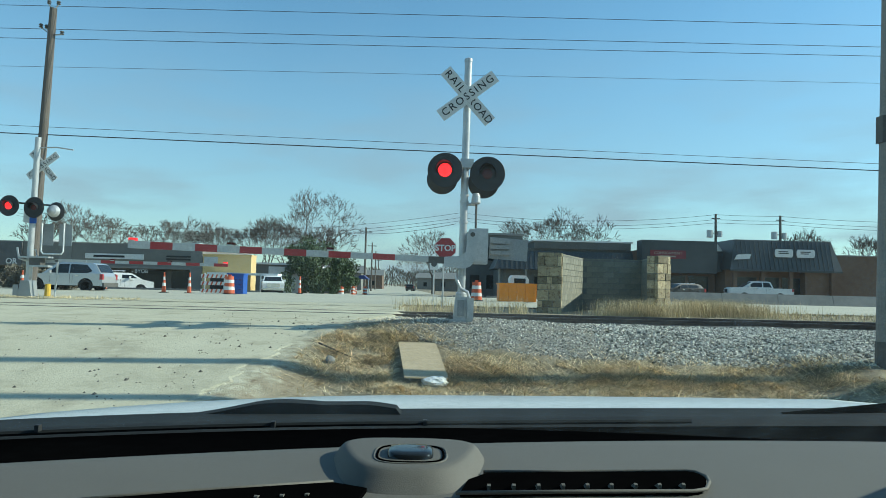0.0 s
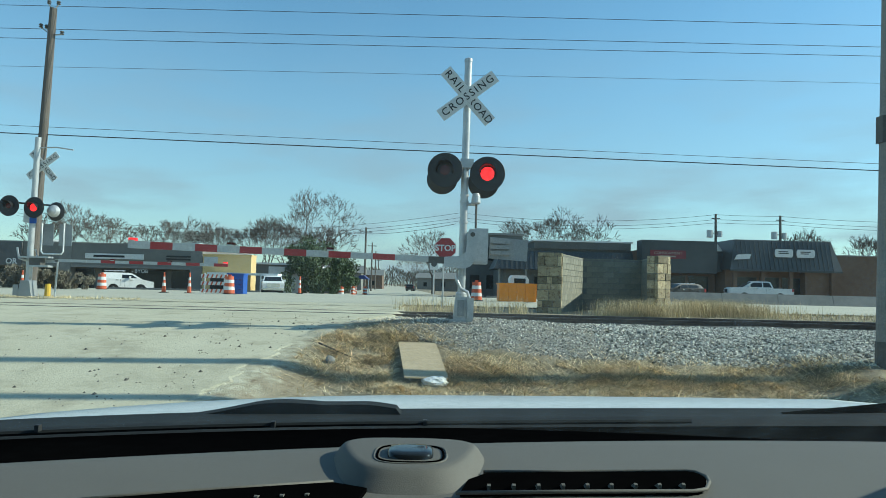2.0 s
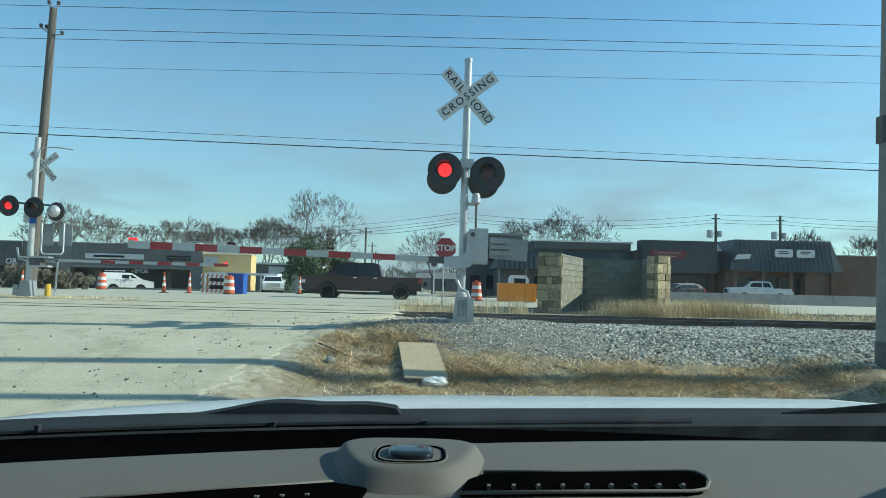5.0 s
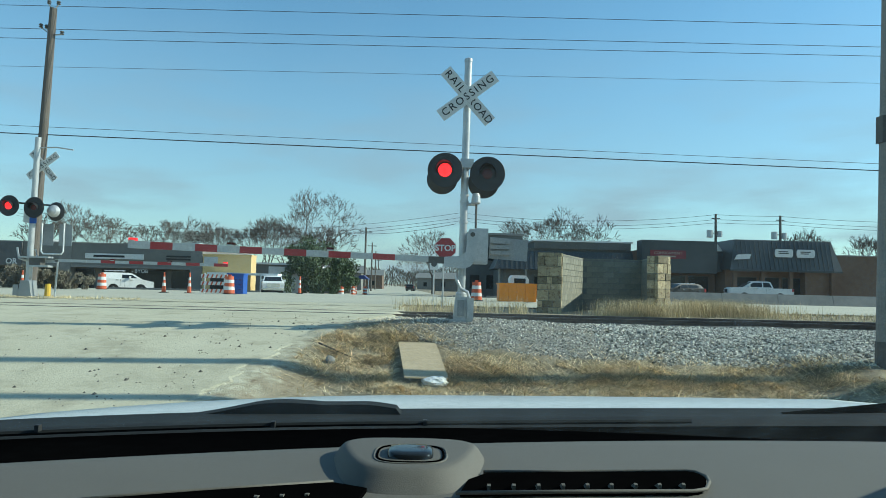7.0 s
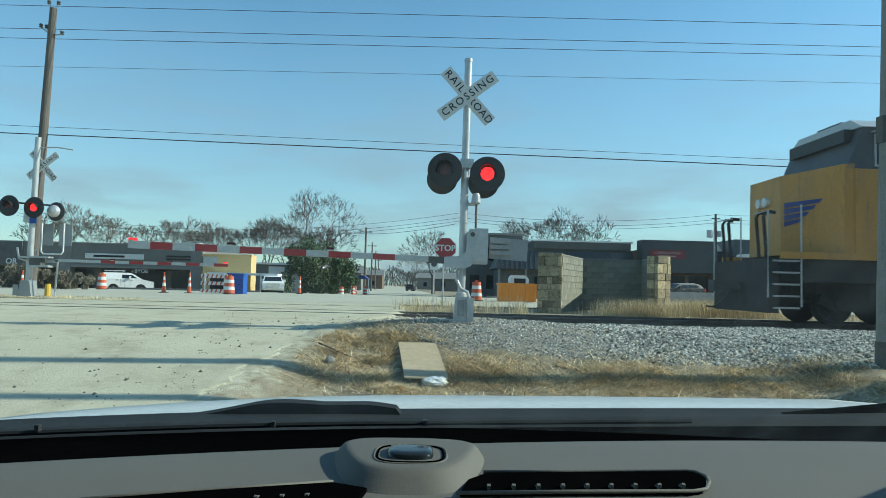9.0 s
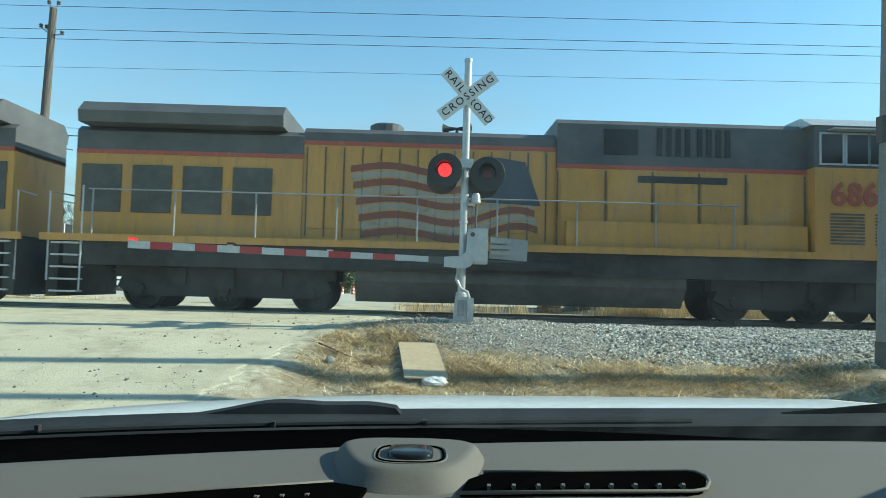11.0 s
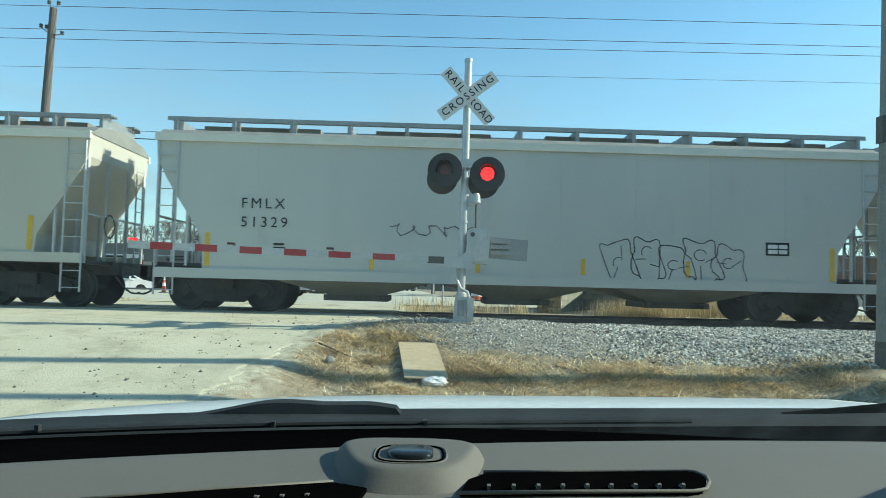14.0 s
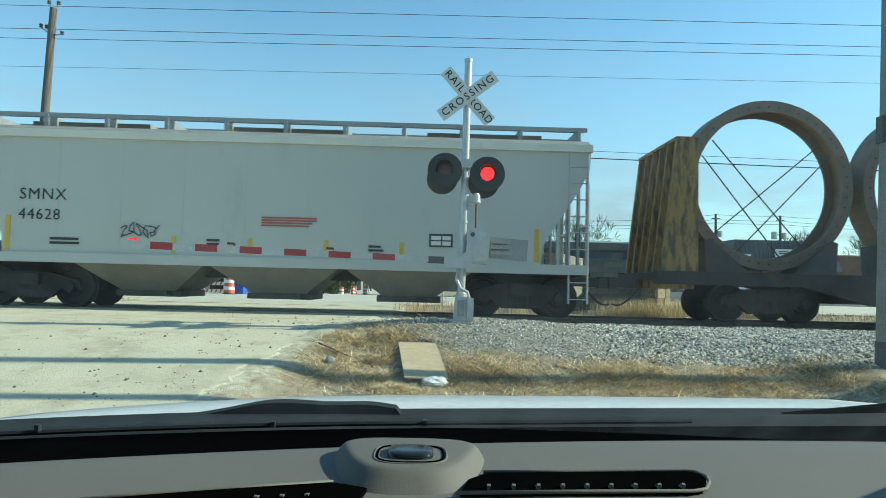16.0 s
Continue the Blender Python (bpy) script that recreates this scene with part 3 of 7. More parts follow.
def ladder(parent, x, y, z0, z1, w=0.4, axis="x", material="galv", n=None):
    bm = B()
    n = n or max(2, int((z1 - z0) / 0.36))
    d = Vector((w / 2, 0, 0)) if axis == "x" else Vector((0, w / 2, 0))
    c = Vector((x, y, 0))
    for s in (-1, 1):
        tube(bm, [c + d * s + Vector((0, 0, z0)), c + d * s + Vector((0, 0, z1))], 0.022, 6)
    for i in range(n + 1):
        z = z0 + 0.1 + (z1 - z0 - 0.2) * i / n
        tube(bm, [c - d + Vector((0, 0, z)), c + d + Vector((0, 0, z))], 0.014, 6)
    part("ladder", bm, material, parent)


def stroke(bm, pts, w, y, rnd):
    """A sprayed line: a flat ribbon in the xz plane, as thick as paint."""
    P = [Vector((p[0], p[1])) for p in pts]
    for a, b in zip(P, P[1:]):
        d = (b - a)
        if d.length < 1e-4:
            continue
        nrm = Vector((-d.y, d.x)).normalized() * w * rnd.uniform(0.8, 1.1)
        e = d.normalized() * w * 0.5
        v = [bm.verts.new((q.x, y, q.y)) for q in (a - e + nrm, b + e + nrm, b + e - nrm, a - e - nrm)]
        bm.faces.new(v)


def curve_pts(cx, cz, rx, rz, a0, a1, n=18, wob=0.0, rnd=None):
    return [(cx + rx * (1 + (rnd.uniform(-wob, wob) if rnd else 0)) * math.cos(radians(a0 + (a1 - a0) * k / n)), cz + rz * math.sin(radians(a0 + (a1 - a0) * k / n))) for k in range(n + 1)]


def tag_loops(parent, x0, x1, z0, z1, y, seed, w=0.013):
    """An outlined throw-up of swollen loops, drawn in black spray."""
    rnd = random.Random(seed)
    bm = B()
    n = max(3, int((x1 - x0) / 0.55))
    for i in range(n):
        cx = x0 + (i + 0.5) * (x1 - x0) / n
        hw = (x1 - x0) / n * rnd.uniform(0.52, 0.75)
        fall = 1 - 0.4 * i / n
        hz = (z1 - z0) / 2 * rnd.uniform(0.75, 1.05) * fall
        cz = (z0 + z1) / 2 + rnd.uniform(-0.1, 0.1)
        pw, shear, lobes, ph = rnd.uniform(0.35, 0.9), rnd.uniform(-0.25, 0.25), rnd.choice((3, 4, 5)), rnd.uniform(0, 6)
        outer = []
        for k in range(33):
            a = 2 * math.pi * k / 32
            rr = 1 + 0.16 * math.sin(lobes * a + ph)
            z = hz * rr * math.copysign(abs(math.sin(a)) ** pw, math.sin(a))
            outer.append((cx + hw * rr * math.copysign(abs(math.cos(a)) ** pw, math.cos(a)) + shear * z, cz + z))
        stroke(bm, outer, w, y, rnd)
        stroke(bm, curve_pts(cx + shear * 0.2, cz + hz * rnd.uniform(-0.1, 0.4), hw * 0.35, hz * 0.25, rnd.uniform(0, 90), rnd.uniform(180, 330)), w * 0.8, y - 0.002, rnd)
        for _ in range(2):
            a = rnd.uniform(0, 6.28)
            stroke(bm, [(cx + 0.2 * hw * math.cos(a), cz + 0.2 * hz * math.sin(a)), (cx + 0.8 * hw * math.cos(a + 0.4), cz + 0.8 * hz * math.sin(a + 0.4))], w * 0.8, y - 0.002, rnd)
    part("spray_outline", bm, "tag", parent, "black sprayed outline of swollen loops")


def tag_plume(parent, cx, cz, rx, rz, y, seed, name="spray_patch"):
    """A sprayed emblem: a grey dome with a rim of blocks, curled ends and swept spikes on both sides."""
    rnd = random.Random(seed)

    def dome(f, n=30):
        return [(cx + rx * f * math.cos(math.pi * k / n), cz + rz * f * math.sin(math.pi * k / n) ** 0.8) for k in range(n + 1)]
    fill = prism(B(), dome(1.0) + [(cx - rx * 0.72, cz - rz * 0.62), (cx + rx * 0.72, cz - rz * 0.62)], y + 0.001, y + 0.004)
    part("spray_fill", fill, "tagfill", parent, "grey sprayed ground of the emblem")
    bm = B()
    for f, w in ((1.0, 0.026), (0.74, 0.016), (0.56, 0.022)):
        stroke(bm, dome(f), w, y - 0.001, rnd)
    for k in range(15):
        a = math.pi * (k + 0.5) / 15
        p, q = (Vector((cx + rx * f * math.cos(a), cz + rz * f * math.sin(a) ** 0.8)) for f in (0.58, 0.73))
        stroke(bm, [p, q], 0.014, y - 0.002, rnd)
    for k in range(26):
        a = rnd.uniform(0.3, 2.84)
        f = rnd.uniform(0.78, 0.95)
        p = (cx + rx * f * math.cos(a), cz + rz * f * math.sin(a) ** 0.8)
        stroke(bm, curve_pts(p[0], p[1], 0.06, 0.05, rnd.uniform(0, 180), rnd.uniform(200, 360), 7), rnd.uniform(0.012, 0.03), y - 0.003, rnd)
    for s in (-1, 1):
        for k in range(7):
            z = cz + rz * (0.18 - 0.17 * k)
            reach = rx * (1.62 - 0.11 * k)
            pts = [(cx + s * (rx * 0.62 + (reach - rx * 0.62) * u), z - 0.14 * math.sin(math.pi * u * 0.8) + 0.1 * u * u) for u in steps((0, 1, 8))]
            stroke(bm, pts, 0.017, y - 0.004, rnd)
            stroke(bm, [(px, pz - 0.045 * (1 - i / 8)) for i, (px, pz) in enumerate(pts[:7])], 0.02, y - 0.005, rnd)
        for j in range(2):
            stroke(bm, curve_pts(cx + s * rx * (0.92 + 0.16 * j), cz + rz * (0.75 - 0.12 * j), 0.1, 0.24, -80 if s > 0 else 260, 130 if s > 0 else 50, 12), 0.014, y - 0.006, rnd)
        stroke(bm, curve_pts(cx + s * rx * 0.38, cz - rz * 0.05, 0.17, 0.055, 0, 360, 16), 0.012, y - 0.006, rnd)
        stroke(bm, [(cx + s * rx * 0.2, cz - rz * 0.2), (cx + s * rx * 0.24, cz - rz * 0.9)], 0.012, y - 0.006, rnd)
    for k in range(40):
        x, z = cx + rx * rnd.uniform(-0.5, 0.5), cz - rz * rnd.uniform(0.25, 0.95)
        stroke(bm, [(x, z), (x + rnd.uniform(-0.07, 0.07), z - rnd.uniform(0.03, 0.1))], 0.009, y - 0.007, rnd)
    part(name, bm, "tag", parent, "black sprayed emblem of arcs, blocks and spikes")


def tag_hat(parent, cx, cz, y, seed):
    """A sprayed broad hat over a tangle of lines, with a stick and a round maroon bundle beside it."""
    rnd = random.Random(seed)
    bm = B()
    stroke(bm, curve_pts(cx, cz, 0.62, 0.17, 165, 395, 22), 0.017, y, rnd)
    stroke(bm, curve_pts(cx, cz + 0.02, 0.62, 0.1, 0, 360, 24), 0.015, y, rnd)
    crown = [(cx - 0.34, cz + 0.06), (cx - 0.27, cz + 0.3), (cx - 0.08, cz + 0.44), (cx + 0.06, cz + 0.39), (cx + 0.22, cz + 0.45), (cx + 0.36, cz + 0.27), (cx + 0.38, cz + 0.02)]
    stroke(bm, crown, 0.017, y - 0.001, rnd)
    for dz in (0.05, 0.17):
        stroke(bm, [(cx - 0.34 + 0.7 * u, cz + dz + 0.05 * math.sin(math.pi * u)) for u in steps((0, 1, 8))], 0.012, y - 0.002, rnd)
    zig = [(cx - 0.32 + 0.066 * k, cz + (0.09 if k % 2 else 0.19)) for k in range(11)]
    stroke(bm, zig, 0.01, y - 0.003, rnd)
    for k in range(34):
        a = rnd.uniform(0.1, 0.95)
        x, z = cx + 0.1 + 0.55 * rnd.random(), cz - 0.1 - 0.75 * rnd.random()
        stroke(bm, curve_pts(x, z, rnd.uniform(0.05, 0.16), rnd.uniform(0.04, 0.12), 300 * a, 300 * a + rnd.uniform(90, 200), 8), 0.012, y - 0.004, rnd)
    stroke(bm, curve_pts(cx - 0.22, cz - 0.62, 0.24, 0.14, 175, 365, 14), 0.016, y - 0.004, rnd)
    for k in range(8):
        stroke(bm, [(cx - 0.42 + 0.056 * k, cz - 0.6), (cx - 0.41 + 0.054 * k, cz - 0.72)], 0.01, y - 0.005, rnd)
    for k in range(9):
        stroke(bm, [(cx - 0.78 + 0.07 * k, cz - 0.95), (cx - 0.62 + 0.08 * k, cz - 0.74)], 0.012, y - 0.005, rnd)
    stroke(bm, [(cx - 0.5 + 0.18 * k, cz - 0.88 - 0.07 * math.sin(k * 1.3)) for k in range(9)], 0.016, y - 0.006, rnd)
    stroke(bm, [(cx + 0.5, cz - 0.07), (cx + 0.9, cz + 0.04), (cx + 1.4, cz + 0.08), (cx + 1.95, cz + 0.06)], 0.016, y - 0.006, rnd)
    for k in range(9):
        x, z = cx + 1.5 + 0.07 * k, cz - 0.2 - 0.1 * (k % 3)
        stroke(bm, curve_pts(x, z, 0.07, 0.09, rnd.uniform(0, 90), rnd.uniform(220, 330), 9), 0.012, y - 0.006, rnd)
    ball = prism(B(), curve_pts(cx + 1.25, cz - 0.25, 0.17, 0.17, 0, 350, 24), y - 0.004, y - 0.001)
    prism(ball, [(cx + 1.21, cz - 0.1), (cx + 1.17, cz + 0.17), (cx + 1.25, cz + 0.1), (cx + 1.32, cz + 0.18), (cx + 1.29, cz - 0.1)], y - 0.004, y - 0.001)
    for q in list(bm.verts) + list(ball.verts):
        q.co.x, q.co.z = cx + (q.co.x - cx) * 1.25, cz + (q.co.z - cz) * 1.2
    part("spray_patch", bm, "tag", parent, "black sprayed hat above tangled lines")
    part("spray_bundle", ball, "spraymaroon", parent, "round maroon sprayed bundle")


def tag_scribble(parent, x0, x1, z0, z1, y, seed, w=0.014, n=9):
    rnd = random.Random(seed)
    bm = B()
    pts = []
    for k in range(n * 6):
        t = k / (n * 6 - 1)
        pts.append((x0 + (x1 - x0) * t + 0.1 * math.sin(k * 1.1), (z0 + z1) / 2 + (z1 - z0) / 2 * math.sin(k * 0.9 + rnd.uniform(-0.6, 0.6)) * rnd.uniform(0.5, 1)))
    stroke(bm, pts, w, y, rnd)
    part("spray_scribble", bm, "tag", parent, "thin sprayed scribble")


def bars(parent, x, z, w, h, y, rows, material, name="small_print", seed=0):
    """Writing too small to read: plain bars."""
    rnd = random.Random(seed)
    bm = B()
    for i in range(rows):
        zz = z - i * h * 1.7
        box(bm, x, y - 0.003, zz, x + w * rnd.uniform(0.75, 1.0), y, zz + h)
    part(name, bm, material, parent)


def hopper(label, s0, L, paint, bays, curved, texts, roof_posts=13, ribs=0, decals=None, shallow=False, stencil=3.4, wide=1.06):
    """A covered hopper car."""
    car = thing("hopper_car", label, "hopper car", pose(s0, YC, ZR), "cars of the train")
    h = L / 2
    W = 1.58
    top, sill = 3.93, 1.02 if not shallow else 0.75
    cut = 1.1 if curved else 1.3
    if curved:
        arc = [(h - 0.05, 3.4), (h - 0.27, 2.95), (h - 0.58, 2.45), (h - 0.88, 2.0), (h - cut, 1.62), (h - cut - 0.04, sill + 0.2)]
    else:
        arc = [(h - 0.03, 3.0), (h - cut, 1.75), (h - cut - 0.02, sill + 0.2)]
    right = [(h - 0.02, top)] + arc
    side = right + [(-x, z) for x, z in right[::-1]]
    body = part("body", prism(B(), side, -W, W), paint, car)
    # side sill
    bm = B()
    for s in (-1, 1):
        box(bm, -h + 0.1, s * W - 0.05, sill - 0.02, h - 0.1, s * W + 0.05, sill + 0.2)
    part("side_sill", bm, paint, car, bevel=0.01)
    part("centre_sill", box(B(), -h - 0.15, -0.3, 0.75, h + 0.15, 0.3, 1.05), "dark", car)
    # roof with cambered slope and top chord
    part("roof", prism(B(), [(-W - 0.03, top - 0.02), (W + 0.03, top - 0.02), (W * 0.75, top + 0.2), (0, top + 0.34), (-W * 0.75, top + 0.2)], -h, h, "x"), "roofm", car)
    bm = B()
    for s in (-1, 1):
        box(bm, -h, s * (W + 0.02) - 0.05, top - 0.14, h, s * (W + 0.02) + 0.05, top + 0.03)
    part("top_chord", bm, "band" if curved else paint, car, bevel=0.01)
    # running boards on posts
    bm = B()
    for s in (-1, 1):
        for k in range(3):
            yy = s * (0.5 + 0.12 * k)
            box(bm, -h - 0.05, yy - 0.035, top + 0.56, h + 0.05, yy + 0.035, top + 0.6)
    for i in range(int(L / 0.12)):
        x = -h + 0.12 * i
        for s in (-1, 1):
            box(bm, x, min(s * 0.47, s * 0.78), top + 0.555, x + 0.02, max(s * 0.47, s * 0.78), top + 0.595)
    for s in (-1, 1):
        box(bm, -h - 0.05, s * 0.83 - 0.012, top + 0.5, h + 0.05, s * 0.83 + 0.012, top + 0.6)
    part("running_board", bm, "steelgrey", car)
    if not ribs:
        weld = mesh_of("wall_seam", box(B(), -0.02, -0.006, sill + 0.2, 0.02, 0.006, top - 0.14), M[paint])
        for i in range(8):
            o = new("wall_seam", weld)
            o.parent, o.matrix_basis = car, pose(-h + 2.3 + (L - 4.6) * i / 7, -W - 0.002, 0)
    post = mesh_of("roof_post", box(B(), -0.04, -0.87, top + 0.15, 0.04, 0.87, top + 0.56), M["steelgrey"])
    for i in range(roof_posts + 1):
        o = new("roof_post", post)
        o.parent, o.matrix_basis = car, pose(-h + 0.15 + (L - 0.3) * i / roof_posts, 0, 0)
    for i in range(4 if L > 15 else 3):
        x = -h + L * (i + 0.5) / (4 if L > 15 else 3)
        part("roof_hatch", box(B(), x - 1.4, -0.4, top + 0.3, x + 1.4, 0.4, top + 0.48), "roofm", car, bevel=0.05)
    if ribs:
        me = mesh_of("rib", prism(B(), [(-0.05, sill + 0.2), (-0.05, top - 0.15), (0.05, top - 0.15), (0.05, sill + 0.2)], -0.035, 0.035), M[paint], bevel=0.012)
        pal = mesh_of("rib_cap", box(B(), -0.025, -0.05, top - 0.5, 0.025, 0.05, top - 0.14), M["band"])
        for i in range(ribs):
            x = -h + cut + 0.15 + (L - 2 * cut - 0.3) * i / (ribs - 1)
            for s in (-1, 1):
                r = new("rib", me)
                r.parent, r.matrix_basis = car, pose(x, s * (W + 0.03), 0)
                c = new("rib_cap", pal)
                c.parent, c.matrix_basis = car, pose(x, s * (W + 0.03), 0)
    # outlet bays
    inner = L - 2 * 2.6
    bw = inner / bays
    for i in range(bays):
        c = -inner / 2 + bw * (i + 0.5)
        g = 0.62
        t = bw / 2 - 0.06
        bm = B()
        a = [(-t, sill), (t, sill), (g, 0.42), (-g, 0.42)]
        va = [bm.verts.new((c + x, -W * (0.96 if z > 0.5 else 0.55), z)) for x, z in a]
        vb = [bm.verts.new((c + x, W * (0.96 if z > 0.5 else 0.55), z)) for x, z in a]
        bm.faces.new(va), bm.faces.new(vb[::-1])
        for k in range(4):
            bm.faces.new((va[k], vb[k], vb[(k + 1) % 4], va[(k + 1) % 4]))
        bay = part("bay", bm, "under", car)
        part("outlet_gate", box(B(), c - 0.75, -0.85, 0.28, c + 0.75, 0.85, 0.42), "dark", bay, bevel=0.02)
        part("gate_shaft", tube(B(), [(c + 0.5, -1.2, 0.36), (c + 0.5, 1.2, 0.36)], 0.05, 8), "dark", bay)
    # ends: slope sheets' frames, posts, ladders, brake gear
    for s in (-1, 1):
        bm = B()
        for y in (-1.5, -0.55, 0.55, 1.5):
            tube(bm, [(s * (h - 0.08), y, 1.0), (s * (h - 0.08), y, top)], 0.045, 6)
            tube(bm, [(s * (h - 0.75), y, 1.0), (s * (h - 0.75), y, 2.75)], 0.04, 6)
        for z in (1.0, 2.1):
            tube(bm, [(s * (h - 0.08), -1.5, z), (s * (h - 0.08), 1.5, z)], 0.03, 6)
        part("end_frame", bm, "galv" if curved else "truckm", car)
        part("end_platform", box(B(), min(s * (h - 1.6), s * h), -1.5, 0.98, max(s * (h - 1.6), s * h), 1.5, 1.06), "truckm", car)
        ladder(car, s * (h - 0.3), -1.6, 0.35, top, 0.42, "x", "galv" if curved else "truckm")
        ladder(car, s * (h - 0.05), 1.2, 0.9, top, 0.42, "y", "galv" if curved else "truckm")
        coupler(car, s * (h + 0.05), s)
        bogie(car, s * (h - 1.5), 2, 1.78)
    part("brake_wheel", lathe(B(), [(0.26, -0.015), (0.29, 0), (0.26, 0.015)], 20, pose(h - 0.05, -0.4, 1.9, 0, 90, 0), False), "dark", car)
    part("brake_cylinder", tube(B(), [(-h + 0.5, 0.3, 1.35), (-h + 1.1, 0.3, 1.35)], 0.16, 12), "dark", car)
    face = -W - 0.072 if ribs else -W - 0.006
    # reflective dashes and stencils on the side
    for x in (-h + cut + 0.14, h - cut - 0.14):
        part("reflector", box(B(), x - 0.055, -W - 0.012, sill + 0.25, x + 0.055, -W - 0.004, sill + 1.0), "mark", car)
    for i in range(4):
        x = -h + 4.9 + i * (L - 8.5) / 3.4
        part("reflector", box(B(), x - 0.05, -W - 0.012, sill + 0.25, x + 0.05, -W - 0.004, sill + 0.62), "mark", car)
    for t in texts:
        txt, x, z, size, colour = t
        letters(txt, size, colour, car, pose(x, face - 0.004, z) @ FACE, align="LEFT", spacing=wide + 0.05)
    x = h - stencil
    part("consolidated_stencil", box(B(), x - 0.27, -W - 0.012, 1.55, x + 0.27, -W - 0.006, 1.85), "black", car)
    bm = B()
    for a, b in ((-0.22, 0.0), (0.03, 0.22)):
        for c, d in ((1.59, 1.68), (1.71, 1.8)):
            box(bm, x + a, -W - 0.016, c, x + b, -W - 0.013, d)
    part("stencil_panel", bm, "sign", car)
    if decals:
        decals(car, face - 0.01)
    return car


def hoppers():
    out = []

    def patches(car, y):
        for x, z, w, h, m in ((-6.06, 2.36, 0.47, 0.29, "barrier"), (-5.23, 2.36, 0.47, 0.29, "barrier")):
            part("lettering_patch", box(B(), x, y + 0.0095, z, x + w, y + 0.02, z + h), m, car, "pale patch behind the lettering")
    out.append(hopper("weathered rust-brown ribbed covered hopper car", 3.68, 16.65, "rust", 4, False,
                      [("NA", -6.03, 2.4, 0.33, "black"), ("HX", -5.2, 2.4, 0.33, "black"), ("10", -5.96, 1.95, 0.31, "black"), ("03", -5.2, 1.95, 0.31, "black"), ("54", -4.42, 1.95, 0.31, "black")], 15, 18, decals=patches))

    def d1(car, y):
        bars(car, -5.1, 1.55, 0.75, 0.06, y, 2, "black", seed=1)
        tag_scribble(car, -3.6, -3.3, 1.85, 2.2, y, 2, 0.01, 2)
        bars(car, 5.9, 1.6, 0.4, 0.05, y, 2, "black", seed=2)
    out.append(hopper("tan-grey covered hopper car with cream roof edge", 21.88, 16.77, "cream", 3, True,
                      [("TILX", -8.38 + 1.38, 2.5, 0.34, "black"), ("516559", -8.38 + 1.38, 2.06, 0.33, "black")], 15, 0, d1))

    def d2(car, y):
        tag_loops(car, 1.9, 5.0, 0.62, 1.95, y, 4)
        tag_scribble(car, -3.0, -1.2, 1.75, 2.1, y, 6, 0.012, 5)
        bars(car, -5.6, 1.5, 0.3, 0.05, y, 2, "black", seed=3)
    out.append(hopper("light grey covered hopper car with looping graffiti", 40.0, 16.6, "grey", 3, True,
                      [("FMLX", -8.3 + 1.95, 2.42, 0.33, "black"), ("51329", -8.3 + 1.95, 2.0, 0.33, "black")], 12, 0, d2, True, 2.5, 1.3))

    def d3(car, y):
        tag_plume(car, -2.85, 1.88, 0.95, 0.8, y, 8)
        tag_hat(car, 2.25, 2.05, y, 9)
        tag_scribble(car, -5.1, -4.6, 1.3, 1.9, y, 12, 0.012, 4)
        tag_scribble(car, 4.6, 5.0, 1.8, 2.0, y, 13, 0.012, 3)
        bars(car, -5.9, 1.5, 0.75, 0.06, y, 2, "black", seed=4)
        letters("DO NOT HAMMER\n       ON CAR", 0.16, "black", car, pose(-0.75, y, 1.88) @ FACE, align="LEFT", spacing=1.05)
    out.append(hopper("light grey covered hopper car with dark graffiti emblems", 56.76, 15.16, "grey", 3, True,
                      [("SMNX", -7.58 + 2.1, 2.45, 0.34, "black"), ("397", -7.58 + 2.4, 2.03, 0.32, "black")], 12, 0, d3, True, 2.0))

    def d4(car, y):
        bars(car, -4.95, 1.5, 0.7, 0.055, y, 2, "black", seed=5)
        bars(car, -0.3, 2.1, 1.3, 0.035, y, 4, "fadered", "warning_print", seed=6)
        tag_scribble(car, -3.4, -2.6, 1.55, 1.95, y, 15, 0.014, 5)
        bars(car, -1.5, 1.55, 0.35, 0.05, y, 3, "black", seed=7)
        bars(car, 2.1, 1.5, 0.35, 0.05, y, 3, "black", seed=8)
    out.append(hopper("pale grey covered hopper car with red stencils", 72.82, 14.25, "grey", 3, True,
                      [("SMNX", -7.12 + 1.45, 2.5, 0.36, "black"), ("44628", -7.12 + 1.45, 2.05, 0.34, "black")], 10, 0, d4))
    return out


